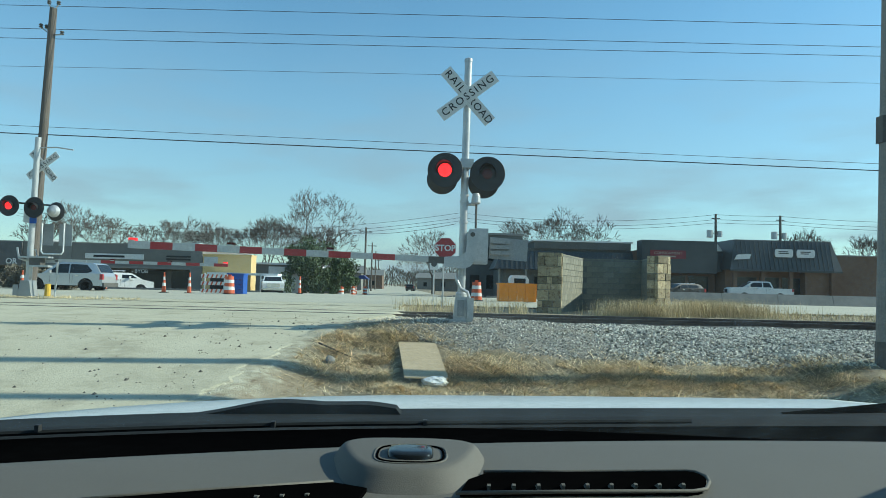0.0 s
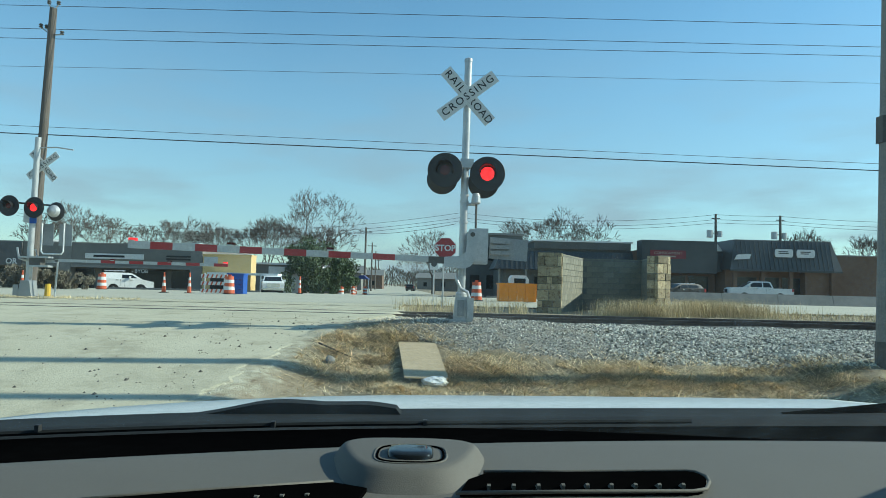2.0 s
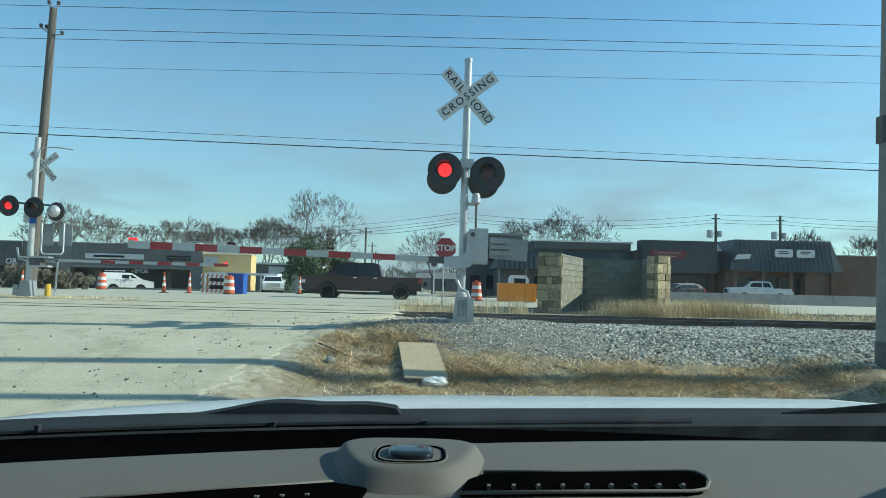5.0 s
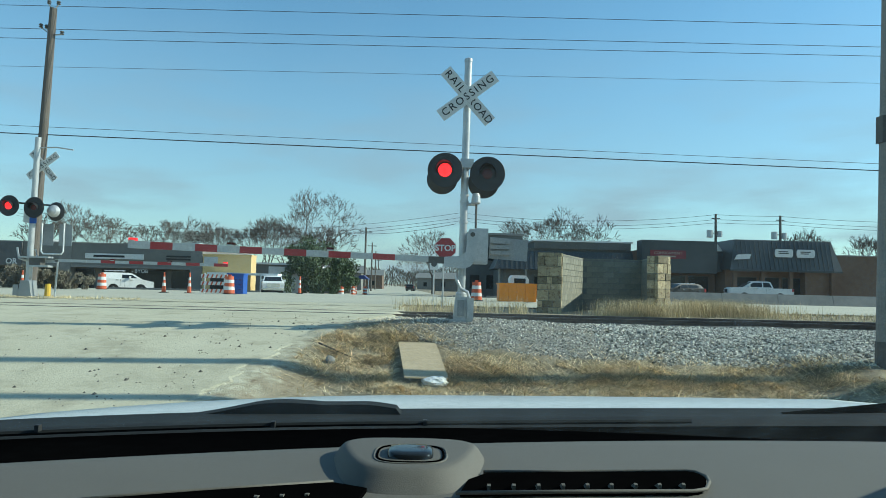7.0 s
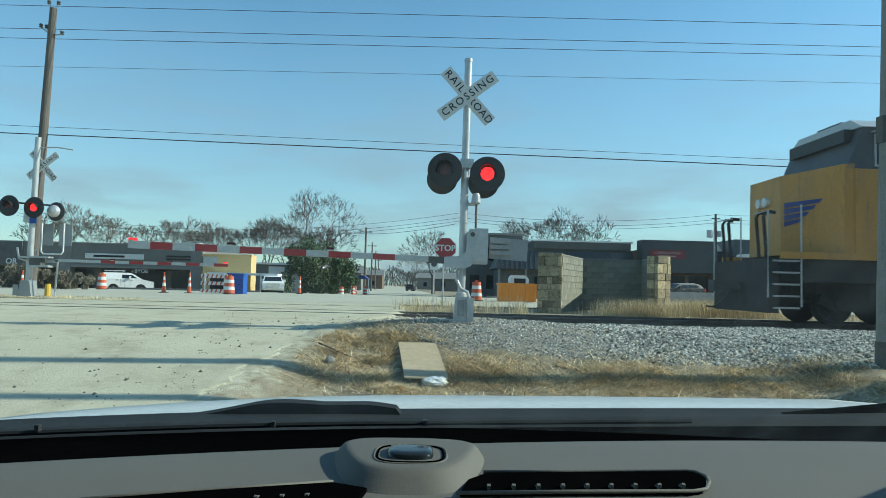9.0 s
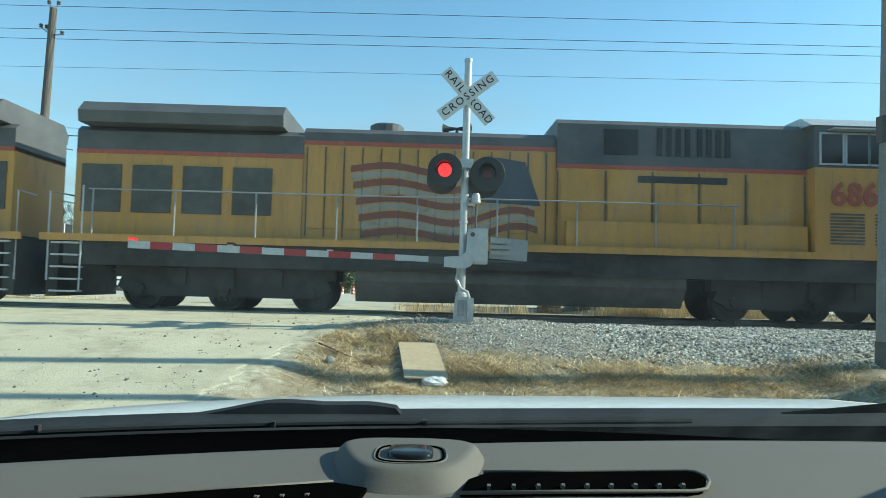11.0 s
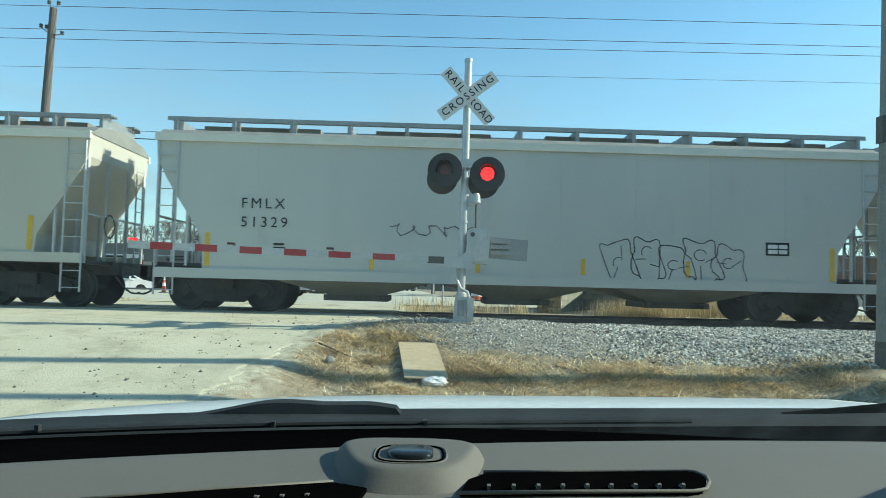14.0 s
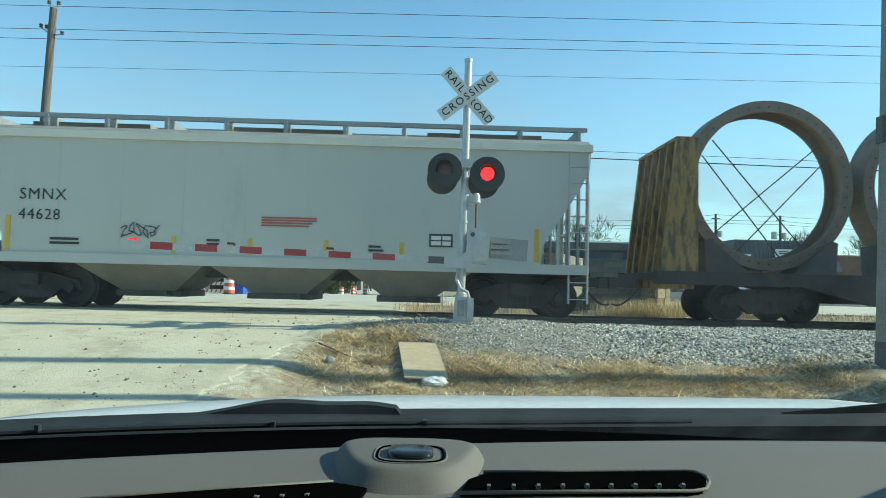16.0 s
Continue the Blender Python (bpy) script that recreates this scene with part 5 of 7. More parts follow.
def signal_near():
    sg = thing("crossing_signal", "silver railroad crossing signal with crossbuck and flashing lamps", "crossing signal", pose(0.61, 12.0, 0.84, 0, 0.5, 0), "crossing signals")
    # local: z above its base
    part("mast", tube(B(), [(0, 0, 0.1), (0, 0, 4.66)], 0.068, 20, 0.066), "alu", sg, smooth=False)
    part("mast_cap", lathe(B(), [(0.074, 0), (0.074, 0.05), (0.03, 0.075)], 20, pose(0, 0, 4.63)), "alu", sg)
    bs = part("base", prism(B(), [(-0.14, 0), (0.14, 0), (0.1, 0.42), (-0.1, 0.42)], -0.13, 0.13), "galv", sg, "bolted cast base", bevel=0.012)
    part("base_flange", box(B(), -0.2, -0.18, -0.02, 0.2, 0.18, 0.03), "galv", bs, bevel=0.01)
    part("foundation", lathe(B(), [(0.3, -0.5), (0.3, -0.03)], 20), "barrier", bs)
    part("junction_box", box(B(), 0.1, -0.22, 0.03, 0.21, -0.02, 0.4), "galv", bs, bevel=0.015)
    part("conduit", tube(B(), [(-0.08, -0.1, 0.92), (-0.1, -0.12, 0.72), (-0.02, -0.14, 0.56), (0.1, -0.14, 0.5), (0.14, -0.14, 0.38)], 0.028, 8), "galv", sg)
    crossbuck(sg, 0.0, 3.98, -0.1)
    part("sign_clamp", box(B(), -0.1, -0.1, 3.9, 0.1, 0.08, 4.06), "galv", sg, bevel=0.01)
    # lamp cross arm
    part("cross_arm", tube(B(), [(-0.38, 0, 2.82), (0.38, 0, 2.78)], 0.025, 8), "black", sg)
    part("arm_bracket", box(B(), -0.09, -0.1, 2.7, 0.14, 0.1, 2.86), "galv", sg, bevel=0.02)
    flasher(sg, -0.36, 2.63, -0.14, 0, yaw=-6)
    flasher(sg, 0.39, 2.59, -0.14, 1, yaw=-6)
    flasher(sg, -0.4, 2.55, 0.32, 0, 0.28, 170, False)
    flasher(sg, 0.36, 2.5, 0.32, 1, 0.28, 170, False)
    # bell below the lamps
    part("bell_arm", tube(B(), [(0, 0, 2.06), (0.2, 0, 2.06)], 0.03, 8), "galv", sg)
    part("bell", lathe(B(), [(0.05, 0), (0.085, 0.03), (0.075, 0.15), (0.05, 0.2)], 16, pose(0.21, 0, 2.06)), "galv", sg)
    part("bell_stem", tube(B(), [(0.22, 0, 1.5), (0.22, 0, 2.06)], 0.02, 8), "dark", sg)
    for z in (1.72, 2.08, 2.2):
        part("band_clamp", lathe(B(), [(0.082, 0), (0.082, 0.035)], 16, pose(0, 0, z)), "galv", sg)
    # gate mechanism
    mech = part("gate_mechanism", box(B(), 0.19, -0.2, 1.0, 0.43, 0.16, 1.62), "alu", sg, "grey steel gate mechanism box", bevel=0.02)
    part("mechanism_door", box(B(), 0.2, -0.225, 1.04, 0.42, -0.203, 1.58), "galv", mech, bevel=0.01)
    ca = part("crank_arm", prism(B(), [(-0.33, 0.93), (-0.33, 1.1), (-0.05, 1.12), (0.05, 1.2), (0.06, 1.52), (0.1, 1.6), (0.2, 1.6), (0.24, 1.5), (0.22, 1.08), (0.13, 0.95), (0.02, 0.9)], -0.3, -0.24), "alu", sg, "bent grey crank arm", bevel=0.008)
    part("pivot_bolt", lathe(B(), [(0.04, 0), (0.04, 0.03)], 12, pose(0.15, -0.3, 1.5, 90, 0, 0)), "dark", ca)
    # counterweight arm on the far side, seen behind the box
    cw = part("counterweight", box(B(), 0.42, 0.1, 1.14, 1.1, 0.16, 1.52, pose(0, 0, 0, 0, 3, 0)), "steelgrey", sg, "grey counterweight plates", bevel=0.01)
    for z in (1.18, 1.28, 1.38):
        part("weight_plate", box(B(), 0.5, 0.04, z, 0.85, 0.1, z + 0.07), "steelgrey", cw, bevel=0.01)
    arm = part("gate_arm", box(B(), -0.62, -0.29, 0.98, -0.33, -0.25, 1.1), "dark", sg, "lowered red and white striped gate arm")
    gate_arm(arm, -0.6, -5.75, -0.27, 1.05, 1.13, 0.1, 0.13, 13, 0.2)
    for x in (-0.19, 0.19):
        for y in (-0.17, 0.17):
            part("anchor_bolt", tube(B(), [(x, y, 0.03), (x, y, 0.09)], 0.018, 6), "dark", bs)
    part("base_door", box(B(), -0.07, -0.165, 0.08, 0.05, -0.15, 0.36), "steelgrey", bs, bevel=0.008)
    part("base_collar", lathe(B(), [(0.1, 0.41), (0.1, 0.47), (0.075, 0.5)], 16), "galv", bs)
    part("base_bolts", box(B(), -0.2, -0.22, 0.03, -0.14, -0.19, 0.07), "dark", bs)
    return sg


def signal_far():
    sg = thing("crossing_signal", "weathered silver crossing signal with round flashing lamps and gate", "crossing signal", pose(-12.72, 22.0, 0.78), "crossing signals")
    part("mast", tube(B(), [(0, 0, 0.1), (0.06, 0, 5.12)], 0.095, 18, 0.09), "alu", sg)
    bs = part("base", prism(B(), [(-0.22, 0), (0.22, 0), (0.14, 0.5), (-0.14, 0.5)], -0.2, 0.2), "steelgrey", sg, bevel=0.015)
    part("base_box", box(B(), -0.36, -0.2, 0.02, -0.2, 0.1, 0.36), "steelgrey", bs, bevel=0.02)
    crossbuck(sg, 0.2, 4.22, 0.12, yaw=-4)
    part("street_light_arm", tube(B(), [(0.06, 0, 4.78), (0.7, -0.05, 4.8), (1.25, -0.1, 4.72)], 0.022, 6), "galv", sg)
    part("cross_arm", tube(B(), [(-0.5, 0, 2.98), (0.65, 0, 2.92)], 0.03, 8), "black", sg)
    flasher(sg, -0.62, 2.86, -0.2, 0, 0.33, -4)
    flasher(sg, 0.18, 2.82, -0.22, 1, 0.33, -4)
    bb = flasher(sg, 0.68, 2.74, 0.12, 0, 0.3, 172, False)
    part("lamp_back", lathe(B(), [(0.04, 0.26), (0.15, 0.2), (0.2, 0.05)], 18, pose(0.68, 0.06, 2.74, 90, 0, 0)), "alu", sg, "pale rear lamp housing")
    part("lamp_bracket", box(B(), -0.2, -0.12, 2.35, 0.02, 0.1, 2.8), "galv", sg, bevel=0.02)
    part("blue_plate", box(B(), 0.0, -0.13, 2.32, 0.22, -0.12, 2.52), "blue", sg)
    # two back-to-back sign panels and their frame
    for x in (0.1, 0.7):
        part("sign_panel", box(B(), x, 0.35, 1.65, x + 0.42, 0.37, 2.35), "steelgrey", sg)
    bm = B()
    tube(bm, [(0.4, -0.1, 2.35), (0.4, -0.1, 1.45), (0.46, -0.1, 1.36), (1.04, -0.1, 1.36), (1.1, -0.1, 1.45), (1.1, -0.1, 2.35)], 0.025, 8)
    part("pipe_frame", bm, "white", sg)
    bm = B()
    tube(bm, [(-0.35, -0.1, 1.55), (-0.28, -0.1, 1.2), (0.1, -0.1, 1.1), (0.3, -0.1, 1.25), (0.22, -0.1, 1.5)], 0.035, 8)
    part("gate_bracket", bm, "alu", sg)
    mech = part("gate_mechanism", box(B(), -0.2, -0.3, 1.22, 0.75, 0.0, 1.27), "alu", sg)
    part("mechanism_box", box(B(), 0.15, -0.28, 0.99, 0.5, 0.05, 1.22), "dark", mech, bevel=0.02)
    part("mechanism_foot", box(B(), 0.1, -0.3, 0.93, 0.75, 0.0, 0.99), "alu", mech)
    arm = part("gate_arm", box(B(), 0.4, 0.0, 1.08, 0.9, 0.05, 1.18), "galv", sg, "lowered striped gate arm across the far lane")
    gate_arm(arm, 0.8, 6.3, 0.03, 1.16, 1.14, 0.09, 0.1, 10, 1.0)
    part("relay_post", tube(B(), [(0.85, 0.0, 0.0), (0.9, 0.0, 1.1)], 0.03, 8), "galv", sg)
    part("fire_post", tube(B(), [(0.35, 0.5, 0), (0.35, 0.5, 0.4)], 0.09, 10), "mark", sg, "short yellow post")
    return sg


# ---- poles and wires ----
def poles():
    p = thing("utility_pole", "tall brown wooden utility pole with insulators, leaning", "utility pole", pose(-14.94, 26.0, 0.6, 0, 1.42, 0))
    part("pole", tube(B(), [(0, 0, 0), (0, 0, 6), (0, 0, 11.15)], 0.19, 14, 0.13), "wood", p)
    for z, pts in ((11.1, ((-0.18, 0.35), (0.18, 0.35))), (10.2, ((-0.42, 0.3), (0.4, -0.1), (-0.2, 0.25)))):
        for dx, dz in pts:
            br = part("insulator_arm", tube(B(), [(0, 0, z - 0.1), (dx, 0, z + dz * 0.6)], 0.025, 6), "galv", p)
            part("insulator", lathe(B(), [(0.06, 0), (0.08, 0.03), (0.04, 0.06), (0.08, 0.09), (0.05, 0.14)], 10, pose(dx, 0, z + dz * 0.6)), "dark", br)
    q = thing("utility_pole", "weathered grey-green utility pole beside the rails", "utility pole", pose(6.74, 9.8, 0.36, 0, 1.36, 0))
    part("pole", tube(B(), [(0, 0, 0), (0, 0, 10.5)], 0.155, 20, 0.12), "barrier", q)
    part("base_sleeve", tube(B(), [(0, 0, 0), (0, 0, 0.42)], 0.162, 20), "dark", q)
    part("pole_bracket", box(B(), -0.17, -0.08, 3.35, -0.11, 0.08, 3.75), "dark", q, bevel=0.02)
    # unseen second pole, added to throw the nearer shadow line across the road
    copy_thing(q, pose(9.0, 8.3, 0.05, 0, 0, 0))
    for x, y in ((35.2, 82), (43.2, 82)):
        u = thing("utility_pole", "dark utility pole with grey transformers above the shops", "utility pole", pose(x, y, -0.03), "poles behind the shops")
        part("pole", tube(B(), [(0, 0, 0), (0, 0, 11.0)], 0.2, 10, 0.14), "wood", u)
        part("crossarm", box(B(), -0.5, -0.06, 10.4, 0.5, 0.06, 10.5), "wood", u)
        part("transformer", tube(B(), [(-0.75, 0, 8.1), (-0.75, 0, 9.0)], 0.35, 12), "galv", u)
        part("transformer", tube(B(), [(0.5, 0, 8.2), (0.5, 0, 8.9)], 0.3, 12), "galv", u)
        part("bracket", box(B(), -0.75, -0.05, 8.6, 0.5, 0.05, 8.7), "dark", u)
    # pole row along the far street
    for y in (95, 130, 165, 210):
        u = thing("utility_pole", "small dark utility pole along the side street", "utility pole", pose(-2.0 - 0.055 * (y - 48) - 4.1, y, -0.03), "poles along the street")
        part("pole", tube(B(), [(0, 0, 0), (0, 0, 9.3)], 0.17, 8, 0.12), "wood", u)
        part("crossarm", box(B(), -0.9, -0.06, 8.6, 0.9, 0.06, 8.72), "wood", u)

    def wire(name, a, b, sag, r, label="thin sagging overhead wire above the buildings"):
        pts = [Vector(a).lerp(Vector(b), k / 30) - Vector((0, 0, 4 * sag * (k / 30) * (1 - k / 30))) for k in range(31)]
        tagged(part(name, tube(B(), pts, r, 5), "wire"), label, "wire", "overhead wires")
    Y = 26.0
    for z0, z1, r in ((11.82, 12.16, 0.011), (10.91, 11.3, 0.011), (10.53, 10.93, 0.011), (9.43, 9.84, 0.007), (7.15, 6.62, 0.009), (6.85, 6.35, 0.02)):
        k = (z1 - z0) / 34.5
        wire("overhead_wire", (-45, Y, z0 - k * 28.4), (60, Y, z1 + k * 42), 0.0, r, "thin black overhead wire above the rails")
    for dz, r in ((10.9, 0.02), (10.3, 0.02), (9.9, 0.02)):
        wire("overhead_wire", (35.2, 82, dz), (43.2, 82, dz), 0.06, r)
        wire("overhead_wire", (43.2, 82, dz), (64, 78, dz - 0.6), 0.3, r)
        wire("overhead_wire", (35.2, 82, dz), (4, 84, dz - 0.4), 0.9, r)
        wire("overhead_wire", (4, 84, dz - 0.4), (-60, 100, dz + 0.2), 2.6, r)
    wire("overhead_wire", (-11.9, 95, 8.6), (2, 50, 6.0), 0.5, 0.02)


# ---- the car that the camera sits in ----
def own_car():
    car = thing("car", "white car seen from inside with grey dashboard and black cowl", "car", pose(0, 0, 0, 0, 0, 0))
    # dashboard: a smooth sheet with thickness, higher towards the glass
    def edge_y(x):
        return 0.833 + (0.22 if x < 0 else 0.2) * x - 0.15 * x * x
    def dz(x, t):
        return 1.262 - 0.02 * (1 - t) ** 2

    xs = steps((-1.0, 1.0, 60))
    ts = steps((0, 1, 24))
    vs, fs = [], []
    for t in ts:
        for x in xs:
            y = 0.3 + (edge_y(x) - 0.3) * t
            vs.append((x, y, dz(x, t) - (0.012 if t > 0.99 else 0)))
    w = len(xs)
    fs = [(j * w + i, j * w + i + 1, (j + 1) * w + i + 1, (j + 1) * w + i) for j in range(len(ts) - 1) for i in range(w - 1)]
    me = bpy.data.meshes.new("dashboard")
    me.from_pydata(vs, [], fs)
    me.materials.append(M["dash"])
    for p in me.polygons:
        p.use_smooth = True
    d = new("dashboard", me)
    d.parent = car
    d["label"] = "grained grey vinyl dashboard"
    sol = d.modifiers.new("thickness", "SOLIDIFY")
    sol.thickness, sol.offset = 0.02, -1
    # sensor housing in the middle
    hb = B()
    rows = []

    def rounded(a, power):
        c, q = math.cos(a), math.sin(a)
        return math.copysign(abs(c) ** power, c), math.copysign(abs(q) ** power, q)
    # rings: front and back y, half width at front and back, height
    for y0, y1, hf, hbk, z in ((0.622, 0.8, 0.062, 0.096, 1.255), (0.631, 0.795, 0.056, 0.093, 1.263), (0.64, 0.787, 0.05, 0.088, 1.271), (0.645, 0.78, 0.046, 0.084, 1.2755), (0.649, 0.774, 0.043, 0.08, 1.2775), (0.655, 0.765, 0.038, 0.074, 1.278)):
        ring = []
        for i in range(56):
            c, q = rounded(2 * math.pi * i / 56, 0.62)
            u = (q + 1) / 2
            ring.append(hb.verts.new((-0.014 + (hf + (hbk - hf) * u) * c, y0 + (y1 - y0) * u, z)))
        rows.append(ring)
    for a, b in zip(rows, rows[1:]):
        for i in range(56):
            hb.faces.new((a[i], a[(i + 1) % 56], b[(i + 1) % 56], b[i]))
    hb.faces.new(rows[-1])
    hs = part("sensor_housing", hb, "dash", car, "raised grey housing with a dark oval sensor", smooth=True)

    def oval(rx, ry, z, power=0.6):
        return [(-0.012 + rx * rounded(2 * math.pi * i / 40, power)[0], 0.7 + ry * rounded(2 * math.pi * i / 40, power)[1], z) for i in range(41)]
    part("groove", tube(B(), oval(0.0335, 0.034, 1.2783), 0.0012, 6), "frit", hs, "dark groove round the sensor")
    part("bezel", tube(B(), oval(0.0365, 0.038, 1.2778), 0.0013, 6), "dash", hs, smooth=True)
    lens = B()
    lr = [[lens.verts.new((x, y, z)) for x, y, z in oval(rx, ry, z)[:-1]] for rx, ry, z in ((0.0235, 0.024, 1.277), (0.023, 0.0235, 1.2815), (0.0215, 0.021, 1.2835), (0.014, 0.013, 1.2842))]
    for a, b in zip(lr, lr[1:]):
        for i in range(40):
            lens.faces.new((a[i], a[(i + 1) % 40], b[(i + 1) % 40], b[i]))
    lens.faces.new(lr[-1])
    part("sensor_lens", lens, "glass", hs, smooth=True)
    # defroster slots: black plates paint the recess shade, with raised lip and small fins
    def slot(poly, fins, lip, height):
        s = part("defroster_slot", prism(B(), poly, 1.2595, 1.2635, "z"), "frit", car, "flat black plate painting a defroster slot's shade, with raised lip and fins")
        part("lip", tube(B(), [(x, y, 1.2632) for x, y in lip], 0.0019, 8), "dash", s, smooth=True)
        for x, y in fins:
            part("fin", prism(B(), [(y - 0.001, 1.262), (y + 0.013, 1.262), (y + 0.002, 1.2635 + height), (y - 0.001, 1.2635 + height * 0.8)], x - 0.0016, x + 0.0016, "x"), "dash", s)
        return s
    slot([(0.035, 0.624), (0.045, 0.665), (0.066, 0.69), (0.276, 0.709), (0.284, 0.7), (0.284, 0.682), (0.274, 0.66), (0.262, 0.643)],
         [(0.062 + 0.0232 * k, 0.632 + 0.0018 * k) for k in range(9)],
         [(0.031, 0.622), (0.15, 0.633), (0.255, 0.6405), (0.27, 0.648), (0.283, 0.672), (0.288, 0.69), (0.284, 0.708), (0.274, 0.7125), (0.15, 0.7005), (0.062, 0.692)], 0.005)
    slot([(-0.3, 0.58), (-0.175, 0.622), (-0.083, 0.648), (-0.05, 0.632), (-0.06, 0.56), (-0.3, 0.55)],
         [(-0.142 + 0.021 * k, 0.597 + 0.004 * k) for k in range(3)],
         [(-0.3, 0.579), (-0.24, 0.604), (-0.175, 0.6235), (-0.083, 0.65)], 0.002)
    # black glass border and cowl, wiper and bonnet
    def strip(name, y0, y1, z0, z1, material, label, x0=-1.2, x1=1.3, skew=0.13, n=40, bow=0.06, drop=0.02):
        vs, fs = [], []
        xs = steps((x0, x1, n))
        for x in xs:
            for y, z in ((y0, z0), ((y0 + y1) / 2, (z0 + z1) / 2 + 0.004), (y1, z1)):
                vs.append((x, y + skew * x - bow * min(x, 0) ** 2 - 0.3 * bow * max(x, 0) ** 2, z - drop * min(x, 0) ** 2))
        for i in range(n):
            for j in range(2):
                a = i * 3 + j
                fs.append((a, a + 3, a + 4, a + 1))
        me = bpy.data.meshes.new(name)
        me.from_pydata(vs, [], fs)
        me.materials.append(M[material])
        for p in me.polygons:
            p.use_smooth = True
        o = new(name, me)
        o.parent = car
        o["label"] = label
        so = o.modifiers.new("thickness", "SOLIDIFY")
        so.thickness, so.offset = 0.012, -1
        return o
    strip("glass_border", 0.8, 1.08, 1.215, 1.225, "frit", "black border at the foot of the windscreen")
    cw = strip("cowl", 1.1, 1.36, 1.21, 1.205, "cowl", "dark plastic cowl below the windscreen")
    strip("hood", 1.36, 2.0, 1.195, 1.128, "hoodm", "white painted bonnet", -1.0, 1.25, 0.1, 40, 0.1, 0.035)
    bm = B()
    hump = [(-0.426, 1.1988), (-0.398, 1.2036), (-0.369, 1.2094), (-0.343, 1.2151), (-0.317, 1.2209), (-0.296, 1.2244), (-0.275, 1.2264), (-0.254, 1.2269), (-0.222, 1.2259), (-0.185, 1.2241), (-0.148, 1.2248), (-0.116, 1.2260), (-0.095, 1.2254), (-0.074, 1.2232), (-0.051, 1.2200)]
    prism(bm, [(-0.46, 1.18)] + hump + [(-0.02, 1.18)], 1.27, 1.31)
    part("wiper_cover", bm, "cowl", car, "humped dark plastic wiper cover", bevel=0.003)
    bm = B()
    tube(bm, [(0.72, 1.36, 1.2), (1.0, 1.42, 1.216), (1.3, 1.48, 1.225)], 0.012, 8)
    part("wiper", bm, "frit", car)
    # rubber seal with clips along the cowl
    pts = [(x, 1.085 + 0.13 * x - 0.06 * min(x, 0) ** 2, 1.232 - 0.02 * min(x, 0) ** 2) for x in steps((-1.1, 0.45, 24))]
    seal = part("rubber_seal", tube(B(), pts, 0.004, 6), "cowl", car)
    for x in (-0.55, -0.23, 0.0):
        part("seal_clip", box(B(), x, 1.075 + 0.13 * x - 0.06 * min(x, 0) ** 2, 1.229, x + 0.006, 1.084 + 0.13 * x - 0.06 * min(x, 0) ** 2, 1.238), "dashlow", seal)
    glass = B()
    grid = [[glass.verts.new((x, y - 0.12 * x * x, z)) for x in steps((-0.78, 0.78, 12))] for y, z in ((1.1, 1.214), (0.85, 1.42), (0.6, 1.6), (0.44, 1.726))]
    for a, b in zip(grid, grid[1:]):
        for i in range(12):
            glass.faces.new((a[i], a[i + 1], b[i + 1], b[i]))
    ws = part("windscreen", glass, "windscreen", car, "clear windscreen with a thin film of dust", smooth=True)
    ws.visible_shadow = False
    # roof, pillars and doors around the viewer
    part("roof", box(B(), -0.85, -1.8, 1.73, 0.8, 0.46, 1.79), "dashlow", car, bevel=0.02)
    for s in (-0.85, 0.75):
        part("door_panel", box(B(), s, -1.8, 0.5, s + 0.06, 0.3, 1.12), "dashlow", car, bevel=0.02)
        part("front_pillar", tube(B(), [(s + 0.03, 0.3, 1.72), (s + 0.03, 0.95, 1.15)], 0.05, 8), "dashlow", car)
        part("rear_pillar", box(B(), s, -1.8, 1.12, s + 0.06, -1.2, 1.72), "dashlow", car)
    part("tailgate", box(B(), -0.85, -1.86, 0.5, 0.8, -1.8, 1.72), "dashlow", car)
    def arch(y):
        return [(y + 0.4 * math.cos(a), 0.36 + 0.4 * math.sin(a)) for a in steps((math.pi, 0, 12))]
    side = [(-1.86, 0.4)] + arch(-1.3) + [(0.5, 0.34)] + arch(1.4) + [(2.0, 0.4), (2.02, 0.75), (1.95, 0.97), (1.3, 1.07), (0.6, 1.12), (-1.86, 1.12)]
    for x in (-0.92, 0.86):
        sp = part("side_panel", prism(B(), side, x, x + 0.05, "x"), "hoodm", car, "white painted flank with wheel arches")
        o = -0.008 if x < 0 else 0.05
        part("door_handle", box(B(), x + o, -0.5, 0.9, x + o + 0.008, -0.3, 0.94), "frit", sp)
    part("front_bumper", prism(B(), [(1.9, 0.36), (2.08, 0.4), (2.12, 0.6), (2.06, 0.8), (1.96, 0.95), (1.9, 0.95)], -0.868, 0.858, "x"), "hoodm", car, bevel=0.02)
    part("grille", box(B(), -0.45, 2.09, 0.52, 0.45, 2.125, 0.7), "frit", car, bevel=0.01)
    for x in (-0.82, 0.5):
        part("headlight", box(B(), x, 2.0, 0.74, x + 0.3, 2.1, 0.86), "silver", car, bevel=0.03)
    part("body_shell", box(B(), -0.85, -1.8, 0.35, 0.85, 1.9, 0.5), "hoodm", car)
    for x in (-0.8, 0.6):
        for y in (-1.3, 1.4):
            part("wheel", tube(B(), [(x, y, 0.34), (x + 0.22, y, 0.34)], 0.34, 24), "rubber", car)
    return car


